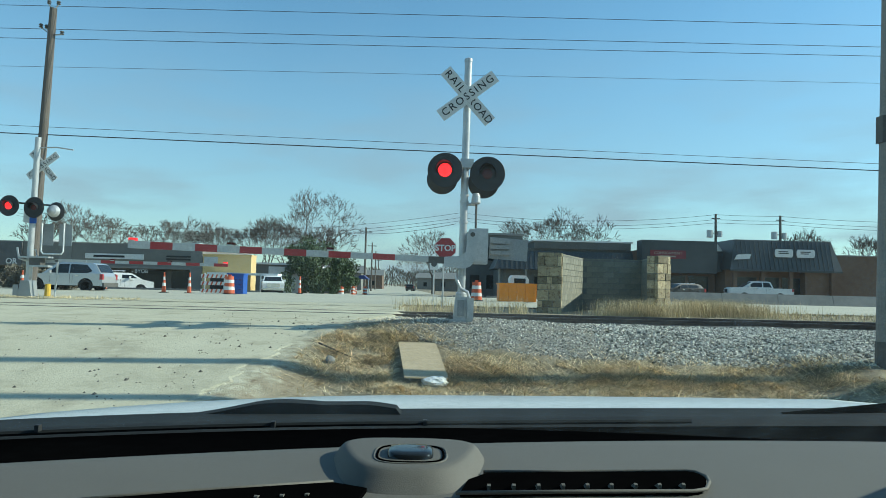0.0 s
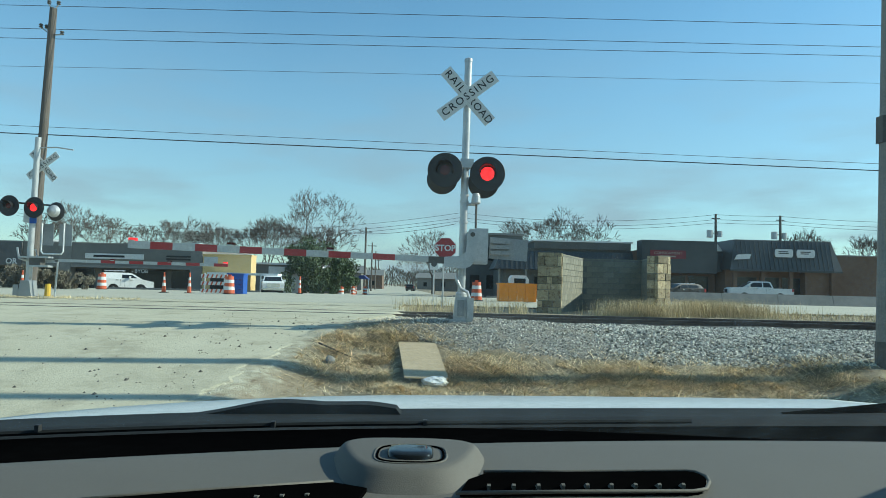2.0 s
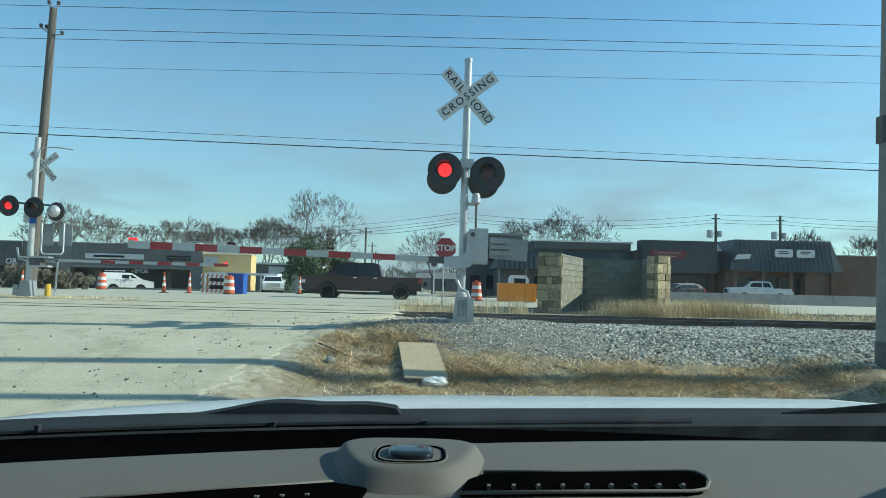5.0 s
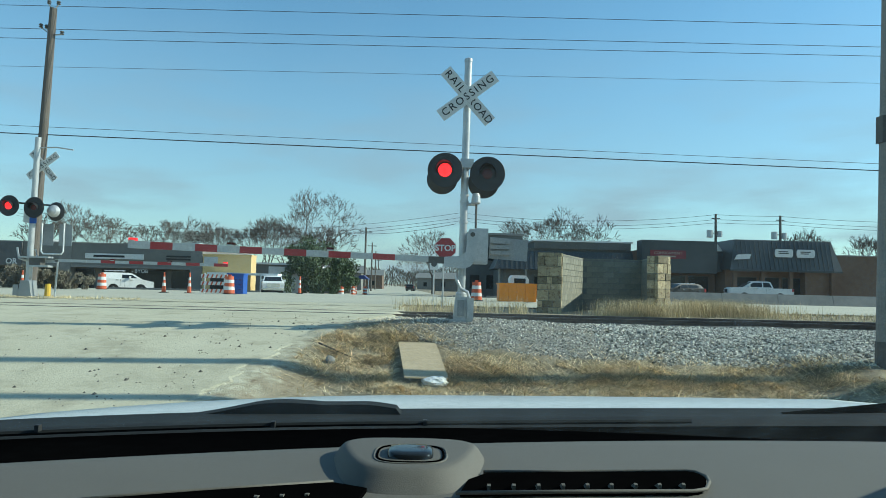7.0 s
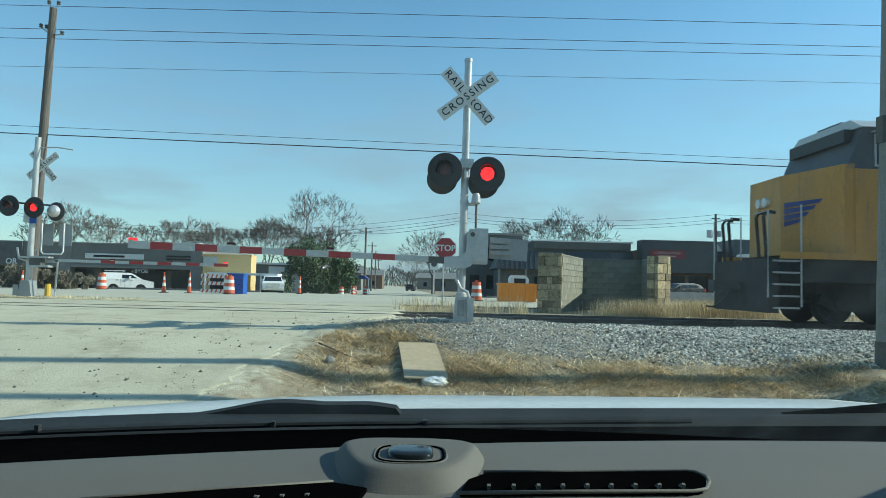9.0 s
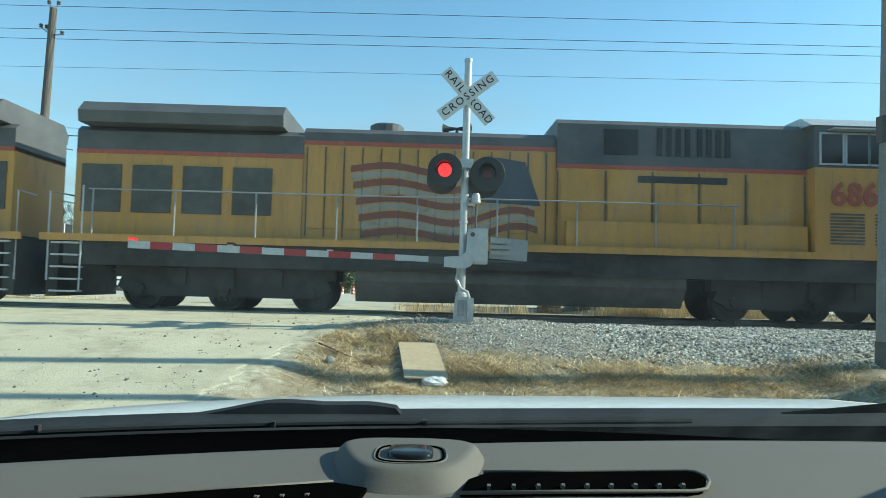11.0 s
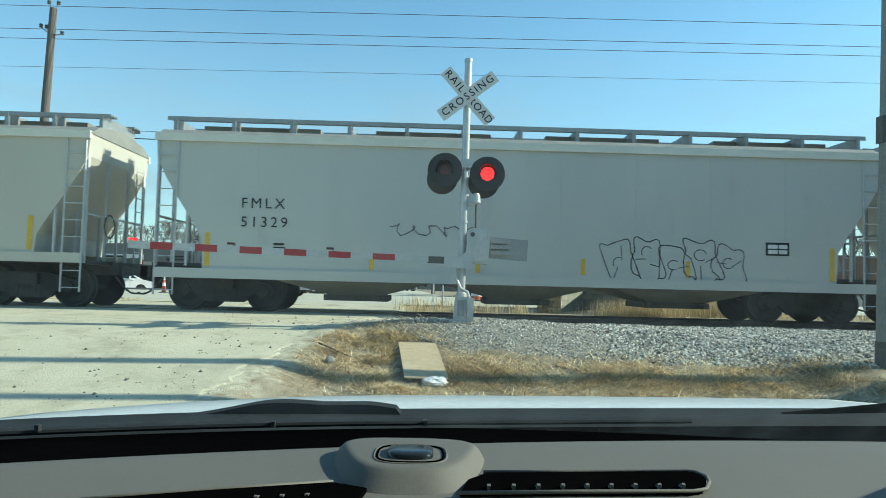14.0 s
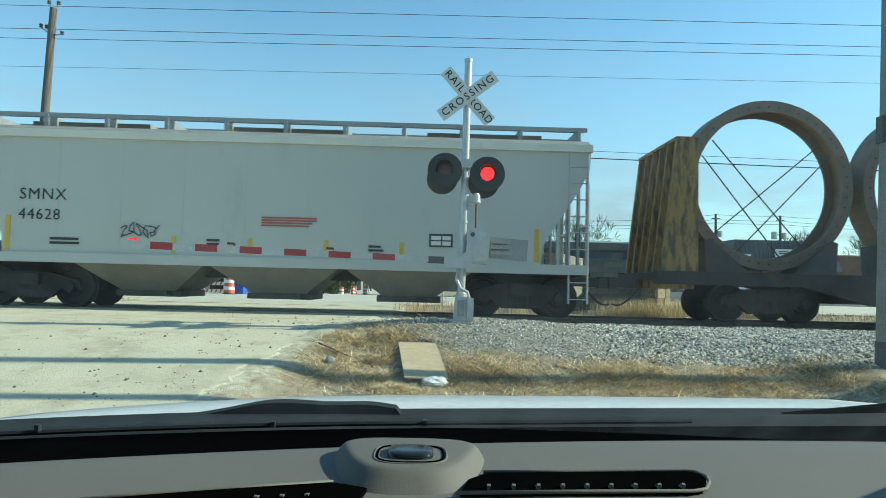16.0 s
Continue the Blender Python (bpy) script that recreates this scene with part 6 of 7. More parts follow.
# ---- far side: walls, shops, trees ----
def enclosure():
    en = thing("wall_enclosure", "block enclosure with rough field-stone ends", "wall", kind="structure")
    H, z0 = 1.88, 0.66
    # stone ends
    def pier(x0, x1, y0, y1, seed, turn):
        pv = pose(0.5 * (x0 + x1), y0, 0, 0, 0, turn) @ pose(-0.5 * (x0 + x1), -y0, 0)
        core = part("pier_core", box(B(), x0 + 0.03, y0 + 0.03, z0, x1 - 0.03, y1, z0 + H - 0.02, pv), "mortar", en)
        rnd = random.Random(seed)
        z = z0
        while z < z0 + H - 0.08:
            hh = min(rnd.uniform(0.16, 0.34), z0 + H - z)
            x = x0
            while x < x1 - 0.03:
                ww = min(rnd.uniform(0.16, 0.42), x1 - x)
                if x1 - x - ww < 0.1:
                    ww = x1 - x
                dd = rnd.uniform(0.0, 0.035)
                bm = box(B(), x + 0.008, y0 - dd, z + 0.008, x + ww - 0.008, y0 + 0.1, z + hh - 0.008, pv)
                part("stone", bm, "sandst", en, bevel=0.014)
                x += ww
            for xs, sg in ((x0, -1), (x1, 1)):
                dd = rnd.uniform(0.0, 0.03)
                part("stone", box(B(), min(xs - sg * 0.05, xs + sg * dd), y0 + 0.11, z + 0.008, max(xs - sg * 0.05, xs + sg * dd), y1, z + hh - 0.008, pv), "sandst", en, bevel=0.012)
            z += hh
    pier(3.4, 4.13, 20.8, 21.15, 21, -14)
    pier(6.98, 7.68, 20.85, 21.2, 22, 38)
    # skewed block wings and back wall
    blk = mesh_of("block", box(B(), 0.005, -0.1, 0.005, 0.39, 0.1, 0.19), M["cmu"], bevel=0.008)

    def run(x0, y0, x1, y1):
        L = math.hypot(x1 - x0, y1 - y0)
        a = math.degrees(math.atan2(y1 - y0, x1 - x0))
        m = pose(x0, y0, z0, 0, 0, a)
        part("wall_core", box(B(), 0, -0.085, 0, L, 0.085, H - 0.04), "mortar", en, m=m)
        for r in range(int((H - 0.02) / 0.2)):
            off = -0.2 if r % 2 else 0
            for k in range(int(L / 0.4) + 1):
                x = off + 0.4 * k
                if x < -0.01 or x + 0.39 > L + 0.2:
                    continue
                b = new("block", blk)
                b.parent, b.matrix_basis = en, m @ pose(x, 0, 0.2 * r)
        part("coping", box(B(), 0, -0.1, H - 0.04, L, 0.1, H), "cmu", en, m=m)
    run(4.05, 21.2, 5.6, 24.6)
    run(5.6, 24.6, 8.0, 24.6)
    run(7.35, 21.2, 7.9, 24.6)


def window_unit(parent, x0, x1, z0, z1, y, name="window"):
    w = part(name, box(B(), x0, y - 0.02, z0, x1, y + 0.03, z1), "shop", parent)
    bm = B()
    for a, b, c, d in ((x0 - 0.06, z0 - 0.06, x1 + 0.06, z0), (x0 - 0.06, z1, x1 + 0.06, z1 + 0.06), (x0 - 0.06, z0, x0, z1), (x1, z0, x1 + 0.06, z1)):
        box(bm, a, y - 0.05, b, c, y + 0.03, d)
    part("window_frame", bm, "dark", w)
    part("pane", box(B(), x0, y - 0.03, z0, x1, y - 0.024, z1), "glass", w)
    return w


def store_left():
    st = thing("store_building", "long low grey stucco shop row with dark shopfronts", "building", pose(0, 66, -0.03))
    part("wall", box(B(), -70, 0.8, 0, -21.7, 18, 4.6), "stucco", st)
    part("fascia", box(B(), -70, -0.9, 2.35, -21.7, 0.82, 4.6), "stucco", st)
    part("parapet_cap", box(B(), -70.1, -0.95, 4.6, -21.6, 18.1, 4.72), "barrier", st)
    part("sign_band", box(B(), -70, -0.96, 2.35, -21.7, -0.9, 2.6), "barrier", st)
    for x in (-34.3, -21.95, -46, -58):
        part("pier", box(B(), x - 0.55, -0.98, 0, x + 0.55, 0.0, 4.62), "barrier", st, bevel=0.03)
    for i in range(14):
        x = -69 + 3.4 * i
        window_unit(st, x, x + 2.7, 0.4, 2.2, 0.78)
    part("sign_board", box(B(), -32.4, -1.05, 3.2, -26.9, -0.97, 3.7), "sign", st, "pale sign board with dark script")
    bars(st, -31.6, 3.35, 3.6, 0.2, -1.06, 1, "black", "sign_script", 4)
    bars(st, -27.0 + 2.2, 3.5, 2.8, 0.16, -0.97, 2, "black", "sign_script", 5)
    letters("BYOB", 0.5, "sign", st, pose(-27.1, -0.95, 2.1) @ FACE, "window_letters")
    part("sign_board_dark", box(B(), -48, -1.1, 2.4, -38.3, -0.97, 4.6), "lgrey", st, "dark shop sign")
    letters("OR", 0.75, "sign", st, pose(-39.2, -1.13, 2.75) @ FACE, "sign_letters", bold=0.02)
    for x in (-20.2 - 4.8, -40, -30):
        part("roof_unit", box(B(), x, 4, 4.6, x + 1.6, 5.5, 5.2), "galv", st, bevel=0.03)
    # yellow end unit
    yl = thing("yellow_building", "small yellow stucco building with flat roof", "building", pose(0, 64, -0.03))
    part("wall", box(B(), -21.0, 0, 0, -16.5, 1.9, 3.75), "tan", yl)
    part("parapet_cap", box(B(), -21.05, -0.06, 3.75, -16.45, 1.95, 3.87), "tan", yl)
    part("canopy", box(B(), -20.0, -1.8, 1.95, -13.6, 0, 2.15), "white", yl, "flat white canopy")
    for x in (-15.2, -14.2, -13.75):
        part("canopy_post", box(B(), x, -1.75, 0, x + 0.12, -1.63, 1.95), "white", yl)
    part("sign_plate", box(B(), -20.9, -0.04, 2.75, -19.6, -0.01, 3.6), "alu", yl)
    window_unit(yl, -20.2, -18.8, 0.6, 1.7, 0.0)
    # white unit beyond
    wh = thing("white_building", "low white commercial building behind the canopy", "building", pose(-2.6, 76, -0.03))
    part("wall", box(B(), -20.5, 0, 0, -12.0, 14, 3.3), "stucco", wh)
    part("front", box(B(), -15.0, -0.2, 0, -11.0, 0, 3.1), "white", wh)
    part("roof_edge", box(B(), -20.6, -0.4, 3.3, -10.9, 14, 3.5), "white", wh)
    window_unit(wh, -14.5, -12.5, 1.0, 2.0, -0.2)


def mansard(bm, x0, x1, y0, y1, z0, z1, inset):
    v = [(x0, y0, z0), (x1, y0, z0), (x1, y1, z0), (x0, y1, z0), (x0 + inset, y0 + inset, z1), (x1 - inset, y0 + inset, z1), (x1 - inset, y1 - inset, z1), (x0 + inset, y1 - inset, z1)]
    v = [bm.verts.new(p) for p in v]
    for f in ((0, 1, 5, 4), (1, 2, 6, 5), (2, 3, 7, 6), (3, 0, 4, 7), (4, 5, 6, 7), (3, 2, 1, 0)):
        bm.faces.new([v[i] for i in f])
    return bm


def seams(parent, x0, x1, y0, z0, z1, inset, step=0.45):
    n = int((x1 - x0) / step)
    me = mesh_of("roof_seam", prism(B(), [(-0.03, 0), (0.03, 0), (0.03, 0.06), (-0.03, 0.06)], 0, math.hypot(inset, z1 - z0), "y"), M["seam"])
    a = math.degrees(math.atan2(z1 - z0, inset))
    for i in range(n + 1):
        x = x0 + 0.1 + (x1 - x0 - 0.2) * i / n
        o = new("roof_seam", me)
        o.parent = parent
        o.matrix_basis = pose(min(max(x, x0 + 0.05), x1 - 0.05), y0, z0, a, 0, 0)


def shops_right():
    # shop with dark metal mansard (two fronts) and brick flank
    sh = thing("shop_building", "brick shop with dark standing-seam mansard roof", "building", pose(0, 66, -0.03))
    part("wall", box(B(), 30.0, 1.6, 0, 40.2, 14, 4.0), "brick", sh)
    roof = part("mansard_roof", mansard(B(), 29.8, 41.0, 0, 14.5, 3.75, 6.75, 0.75), "seam", sh, "dark grey-green standing-seam mansard")
    seams(roof, 30.6, 40.2, 0.0, 3.75, 6.7, 0.75)
    part("eave", box(B(), 29.8, -0.05, 3.6, 41.0, 0.25, 3.76), "seam", sh)
    for x in (30.2, 33.0, 35.8, 40.0):
        part("column", box(B(), x, 0.2, 0, x + 0.35, 0.55, 3.7), "brick", sh)
    for k in range(3):
        window_unit(sh, 31.2 + 2.3 * k, 33.1 + 2.3 * k, 0.5, 3.0, 1.58)
    part("brick_end", box(B(), 37.6, 0.6, 0, 40.4, 1.6, 3.8), "brick", sh)
    for x in (35.2, 37.4):
        b = part("sign_panel", prism(B(), [(x - 0.8, 5.05), (x + 0.8, 5.05), (x + 0.9, 5.25), (x + 0.9, 5.65), (x + 0.8, 5.85), (x - 0.8, 5.85), (x - 0.9, 5.65), (x - 0.9, 5.25)], 0.1, 0.2), "sign", sh, "white shop sign with dark script")
        bars(b, x - 0.55, 5.55, 1.1, 0.1, 0.1, 2, "dark", "sign_script", int(x))
    part("sign_panel", prism(B(), [(30.2, 4.7), (31.7, 4.8), (31.9, 5.3), (30.5, 5.2)], 0.0, 0.08), "sign", sh)
    # recessed link and the taller flat-fronted shop
    lk = thing("shop_building", "dark flat-fronted shop with a red sign", "building", pose(0, 68, -0.03))
    part("wall", box(B(), 21.6, 1.5, 0, 29.8, 14, 5.6), "brick", lk)
    part("fascia", box(B(), 21.6, -0.3, 3.3, 29.2, 1.5, 6.55), "seam", lk, "dark metal fascia")
    part("link_roof", mansard(B(), 28.6, 30.6, 0.2, 12, 3.5, 5.9, 0.5), "seam", lk)
    part("parapet_side", prism(B(), [(29.25, 5.6), (29.25, 6.5), (29.9, 5.6)], 0, 12), "galv", lk)
    for k in range(3):
        window_unit(lk, 22.2 + 2.4 * k, 24.2 + 2.4 * k, 0.4, 3.0, 1.48)
    sg = part("sign_panel", box(B(), 22.4, -0.38, 4.7, 26.0, -0.3, 5.55), "signred", lk, "dim red shop sign with pale letters")
    letters("CONSIGNMENT", 0.4, "fwhite", sg, pose(24.2, -0.39, 5.25) @ FACE, "sign_letters")
    bars(sg, 23.4, 4.85, 1.6, 0.16, -0.385, 1, "fwhite", "sign_script", 2)
    # brick block at the edge
    br = thing("brick_building", "plain brown brick building", "building", pose(0, 68, -0.03))
    part("wall", box(B(), 41.2, 0, 0, 70, 14, 5.4), "brick", br)
    part("parapet_cap", box(B(), 41.1, -0.1, 5.4, 70, 14, 5.52), "barrier", br)
    bm = B()
    for k in range(5):
        tube(bm, [(43.5 + 1.1 * k, 1, 5.5), (43.5 + 1.1 * k, 1, 6.1)], 0.06, 6)
    part("vent_pipe", bm, "galv", br)
    # long low building behind the enclosure
    lb = thing("long_building", "long low building with grey seamed awning roof", "building", pose(0, 70, -0.03))
    part("wall", box(B(), 8.0, 1.2, 0, 22.5, 16, 5.6), "darkstucco", lb)
    part("roof_band", box(B(), 11.2, 0.9, 5.6, 21.4, 15, 6.35), "darkstucco", lb)
    part("roof_cap", box(B(), 11.0, 0.8, 6.35, 21.6, 15, 6.5), "white", lb)
    rf = part("awning_roof", mansard(B(), 6.9, 22.6, 0, 6, 3.35, 5.3, 0.9), "seam", lb)
    seams(rf, 7.6, 22.0, 0.0, 3.35, 5.3, 0.9, 0.5)
    for x in (7.4, 10.2, 13, 16, 19):
        part("awning_post", box(B(), x, 0.3, 0, x + 0.2, 0.5, 3.4), "barrier", lb)
    for k in range(5):
        window_unit(lb, 8.6 + 2.7 * k, 10.4 + 2.7 * k, 0.7, 2.6, 1.18)
    hb = thing("house_building", "grey two-storey building with white windows", "building", pose(0, 82, -0.03))
    part("wall", box(B(), 4.4, 0, 0, 11.5, 10, 7.7), "darkstucco", hb)
    part("roof_cap", box(B(), 4.2, -0.2, 7.7, 11.7, 10, 7.95), "barrier", hb)
    for x in (5.2, 7.2, 9.4):
        for z in (1.2, 4.6):
            window_unit(hb, x, x + 1.1, z, z + 1.6, 0.0)


def barrier_wall():
    b = thing("road_barrier", "long low grey concrete barrier wall", "barrier", kind="structure")
    for k in range(14):
        x = 13.0 + 4.0 * k
        part("barrier_segment", prism(B(), [(47.6, 0.55), (48.4, 0.55), (48.3, 0.8), (48.1, 1.38), (47.9, 1.38), (47.7, 0.8)], x, x + 3.97, "x"), "barrier", b)


def bare_tree(name, x, y, h, spread, seed, trunk=0.2, z=-0.03, depth=6, material="bark"):
    """A winter tree: forking limbs that bend upwards and end in sprays of fine twigs."""
    rnd = random.Random(seed)
    t = thing(name, "bare winter tree with fine grey-brown branches", "tree", pose(x, y, z))

    def bar(mesh, p, q, r0, r1, n):
        vs, fs = mesh
        d = (q - p).normalized()
        u = d.orthogonal().normalized()
        w = d.cross(u)
        i = len(vs)
        for c, r in ((p, r0), (q, r1)):
            for j in range(n):
                a = 6.2832 * j / n
                vs.append(tuple(c + (u * math.cos(a) + w * math.sin(a)) * r))
        fs.extend((i + j, i + (j + 1) % n, i + n + (j + 1) % n, i + n + j) for j in range(n))
    low, crown = ([], []), ([], [])

    def grow(p, d, length, r, lvl):
        mesh = low if lvl == 0 else crown
        for _ in range(2):
            q = p + d * length * 0.5
            bar(mesh, p, q, r, r * 0.82, 7 if lvl < 2 else (4 if lvl < 4 else 3))
            p, r = q, r * 0.82
            d = (d + Vector((rnd.uniform(-1, 1), rnd.uniform(-1, 1), rnd.uniform(-0.2, 0.55))) * 0.2).normalized()
        if lvl >= depth:
            for _ in range(5):
                e = p - d * length * rnd.uniform(0, 0.6)
                bar(crown, e, e + (d + Vector((rnd.uniform(-1, 1), rnd.uniform(-1, 1), rnd.uniform(-0.6, 0.8))) * 0.8).normalized() * length * rnd.uniform(0.6, 1.2), 0.02, 0.01, 3)
            return
        side = Vector((rnd.uniform(-1, 1), rnd.uniform(-1, 1), 0)).normalized()
        n = 3 if lvl in (0, 1, 3) else 2
        for j in range(n):
            a = 6.2832 * j / n + rnd.uniform(-0.5, 0.5)
            u = d.cross(side).normalized()
            off = u * math.cos(a) + d.cross(u) * math.sin(a)
            nd = (d + off * spread * rnd.uniform(0.55, 1.25) + Vector((0, 0, 0.1))).normalized()
            grow(p, nd, length * rnd.uniform(0.66, 0.86), max(r * rnd.uniform(0.6, 0.78), 0.024), lvl + 1)
    grow(Vector((0, 0, -0.1)), Vector((0, 0, 1)), h * 0.25, trunk * 1.15, 0)
    for nm, (vs, fs) in (("trunk", low), ("crown", crown)):
        me = bpy.data.meshes.new(nm)
        me.from_pydata(vs, [], fs)
        me.materials.append(M[material])
        new(nm, me).parent = t
    return t


def leafy(name, label, x, y, z, w, d, h, n, size, material, seed, z0=0.4):
    rnd = random.Random(seed)
    t = thing(name, label, "tree" if "tree" in name else "shrub", pose(x, y, z))
    bm = B()
    for k in range(3):
        a = rnd.uniform(0, 6.28)
        tube(bm, [(0, 0, 0), (0.3 * w * math.cos(a) * 0.4, 0.3 * d * math.sin(a) * 0.4, h * 0.45), (0.35 * w * math.cos(a), 0.35 * d * math.sin(a), h * 0.8)], 0.05 * h ** 0.5, 6, 0.02)
    part("trunk", bm, "bark", t)
    vs, fs = [], []
    clumps = [(rnd.gauss(0, 0.36) * w / 2 * 1.2, rnd.gauss(0, 0.36) * d / 2, z0 + (h - z0) * rnd.betavariate(1.6, 1.7), rnd.uniform(0.12, 0.26) * min(w, h)) for _ in range(26)]
    for _ in range(n):
        c = rnd.choice(clumps)
        v = Vector((rnd.gauss(0, 1), rnd.gauss(0, 1), rnd.gauss(0, 1))).normalized() * c[3] * rnd.uniform(0.5, 1.05)
        p = Vector(c[:3]) + v
        if p.z < 0.03:
            p.z = rnd.uniform(0.03, 0.3)
        q = Euler((rnd.uniform(0, 6), rnd.uniform(0, 6), rnd.uniform(0, 6))).to_matrix()
        k = len(vs)
        s = size * rnd.uniform(0.6, 1.3)
        for a in ((-1, -0.3, 0), (0.2, -0.5, 0.1), (1.1, 0.2, 0), (0, 0.5, 0.15)):
            vs.append(tuple(p + q @ (Vector(a) * s)))
        fs.append((k, k + 1, k + 2, k + 3))
    me = bpy.data.meshes.new("crown")
    me.from_pydata(vs, [], fs)
    me.materials.append(M[material])
    c = new("crown", me)
    c.parent = t
    return t


def trees():
    bare_tree("bare_tree", -16.6, 100, 15.8, 0.55, 41, 0.36, depth=6)
    for x, y, h, sp, seed in ((19.6, 100, 14.6, 0.55, 42), (16.0, 102, 12.6, 0.55, 43), (24.2, 102, 12.0, 0.6, 44), (1.0, 106, 11.0, 0.65, 45), (-3.2, 150, 9.5, 0.8, 52), (58, 108, 13, 0.5, 46), (69, 104, 12, 0.55, 47), (-45.5, 88, 11.4, 0.55, 48), (-49, 90, 10.6, 0.55, 49), (-42, 90, 10.4, 0.55, 50)):
        bare_tree("bare_tree", x, y, h, sp, seed, 0.27, depth=6)
    rnd = random.Random(7)
    for k in range(9):
        bare_tree("bare_tree", -38 + 2.9 * k + rnd.uniform(-0.7, 0.7), 100 + rnd.uniform(-3, 6), rnd.uniform(9.8, 11.8), 0.58, 60 + k, 0.22, depth=6)
    leafy("evergreen_tree", "dense dark green evergreen tree by the street", -12.9, 76, -0.03, 6.2, 6, 5.6, 14000, 0.14, "leaf", 31, 0.6)
    leafy("evergreen_tree", "dark green evergreen tree beside the white building", -10.6, 78, -0.03, 4, 5, 4.6, 7000, 0.14, "leaf", 32, 1.0)
    leafy("hedge_shrub", "clipped dark hedge under the trees", -11.2, 70, -0.03, 6, 2, 1.6, 4000, 0.1, "leaf", 33, 0.1)
    for k in range(5):
        leafy("brush_heap", "tangled heap of grey-green cut brush", -22.2 - 2.2 * k, 42 + 0.4 * k, 0.55, 3.4, 2.2, 1.35 + 0.12 * k, 3500, 0.07, "twig", 34 + k, 0.05)
    # far wood at the end of the street and along the horizon
    rnd = random.Random(9)
    vs, fs = [], []
    for _ in range(26000):
        x = rnd.uniform(-260, 260)
        y = rnd.uniform(330, 420)
        top = 9 + 4.5 * noise.noise((x * 0.03, 0, 3)) + 2.5 * noise.noise((x * 0.15, 0, 5))
        z = top * rnd.random() ** 0.8
        a, s = rnd.uniform(-0.5, 0.5), rnd.uniform(0.5, 1.5)
        k = len(vs)
        vs += [(x - 0.12, y, z - 0.3), (x + 0.12, y, z - 0.3), (x + a * s + 0.05, y, z + s), (x + a * s - 0.05, y, z + s)]
        fs.append((k, k + 1, k + 2, k + 3))
    me = bpy.data.meshes.new("far_wood")
    me.from_pydata(vs, [], fs)
    me.materials.append(M["wood_far"])
    tagged(new("far_wood", me), "distant bare winter woodland on the horizon", "woods", kind="stuff")


def street_far():
    h = thing("pavilion", "small white open pavilion with shallow roof", "pavilion", pose(-12.0, 92, -0.03))
    part("roof", prism(B(), [(-2.2, 2.2), (2.2, 2.2), (0.4, 2.9), (-0.4, 2.9)], -1.5, 1.5), "stucco", h)
    for x in (-1.9, -0.6, 0.6, 1.9):
        part("post", box(B(), x - 0.08, -1.3, 0, x + 0.08, -1.14, 2.2), "white", h)
    part("back_wall", box(B(), -2.0, 1.2, 0, 2.0, 1.35, 2.2), "stucco", h)
    t = thing("blue_canopy", "dark blue fabric canopy on posts", "canopy", pose(-8.3, 88, -0.03))
    part("cover", prism(B(), [(-0.9, 2.0), (0.9, 2.0), (0.2, 2.5), (-0.2, 2.5)], -1.2, 1.2), "navy", t)
    for x in (-0.85, 0.85):
        part("post", box(B(), x - 0.05, -1.1, 0, x + 0.05, -1.0, 2.0), "white", t)
    for x, y, w, d, hh, m in ((-18, 140, 9, 8, 3.6, "stucco"), (6, 165, 8, 8, 3.0, "darkstucco"), (-17, 190, 9, 9, 3.8, "brick"), (2, 210, 10, 9, 3.6, "stucco")):
        b = thing("far_house", "low house along the far street", "house", pose(x, y, -0.03))
        part("wall", box(B(), -w / 2, 0, 0, w / 2, d, hh), m, b)
        part("roof", prism(B(), [(-0.5, hh), (d + 0.5, hh), (d / 2, hh + 1.6)], -w / 2 - 0.4, w / 2 + 0.4, "x"), "board", b)
        for k in (-1, 1):
            window_unit(b, k * w / 4 - 0.5, k * w / 4 + 0.5, 1.0, 2.2, 0.0)
    k0 = thing("kerb", "pale concrete kerb and broken slabs by the street corner", "kerb", kind="structure")
    for i in range(7):
        part("kerb_stone", box(B(), 4.2 + 1.5 * i, 47.4, 0.6, 5.66 + 1.5 * i, 47.7, 0.78), "barrier", k0, bevel=0.02)
        part("kerb_stone", box(B(), -22 + 1.5 * i, 47.4, 0.6, -20.54 + 1.5 * i, 47.7, 0.76), "barrier", k0, bevel=0.02)
    bt = thing("concrete_slab", "broken concrete slabs beside the side street", "slab", pose(1.6, 60, 0.3))
    for i, (x, y) in enumerate(((0, 0), (1.4, 0.6), (2.9, 0.2))):
        part("slab", box(B(), x - 0.6, y - 0.5, 0, x + 0.6, y + 0.5, 0.22 + 0.05 * i), "barrier", bt, bevel=0.03)


def road_litter():
    """Dark pebbles and clods strewn over the dusty road."""
    rnd = random.Random(77)
    vs, fs = [], []
    for _ in range(420):
        y = rnd.uniform(6.6, 14.6)
        x = road_edge(y) - rnd.expovariate(0.45) - 0.1
        if x < -10:
            continue
        r = rnd.uniform(0.006, 0.02) * (1.8 if rnd.random() < 0.12 else 1)
        z = lerp_table(y, ROADP)
        k = len(vs)
        for a in range(5):
            vs.append((x + r * math.cos(a * 1.257) * rnd.uniform(0.7, 1.3), y + r * math.sin(a * 1.257) * rnd.uniform(0.7, 1.3), z - 0.004))
        vs.append((x, y, z + r * 0.8))
        fs += [(k + a, k + (a + 1) % 5, k + 5) for a in range(5)]
    me = bpy.data.meshes.new("road_litter")
    me.from_pydata(vs, [], fs)
    me.materials.append(M["litter"])
    tagged(new("road_litter", me), "dark clods and pebbles strewn on the road", "litter", kind="stuff")


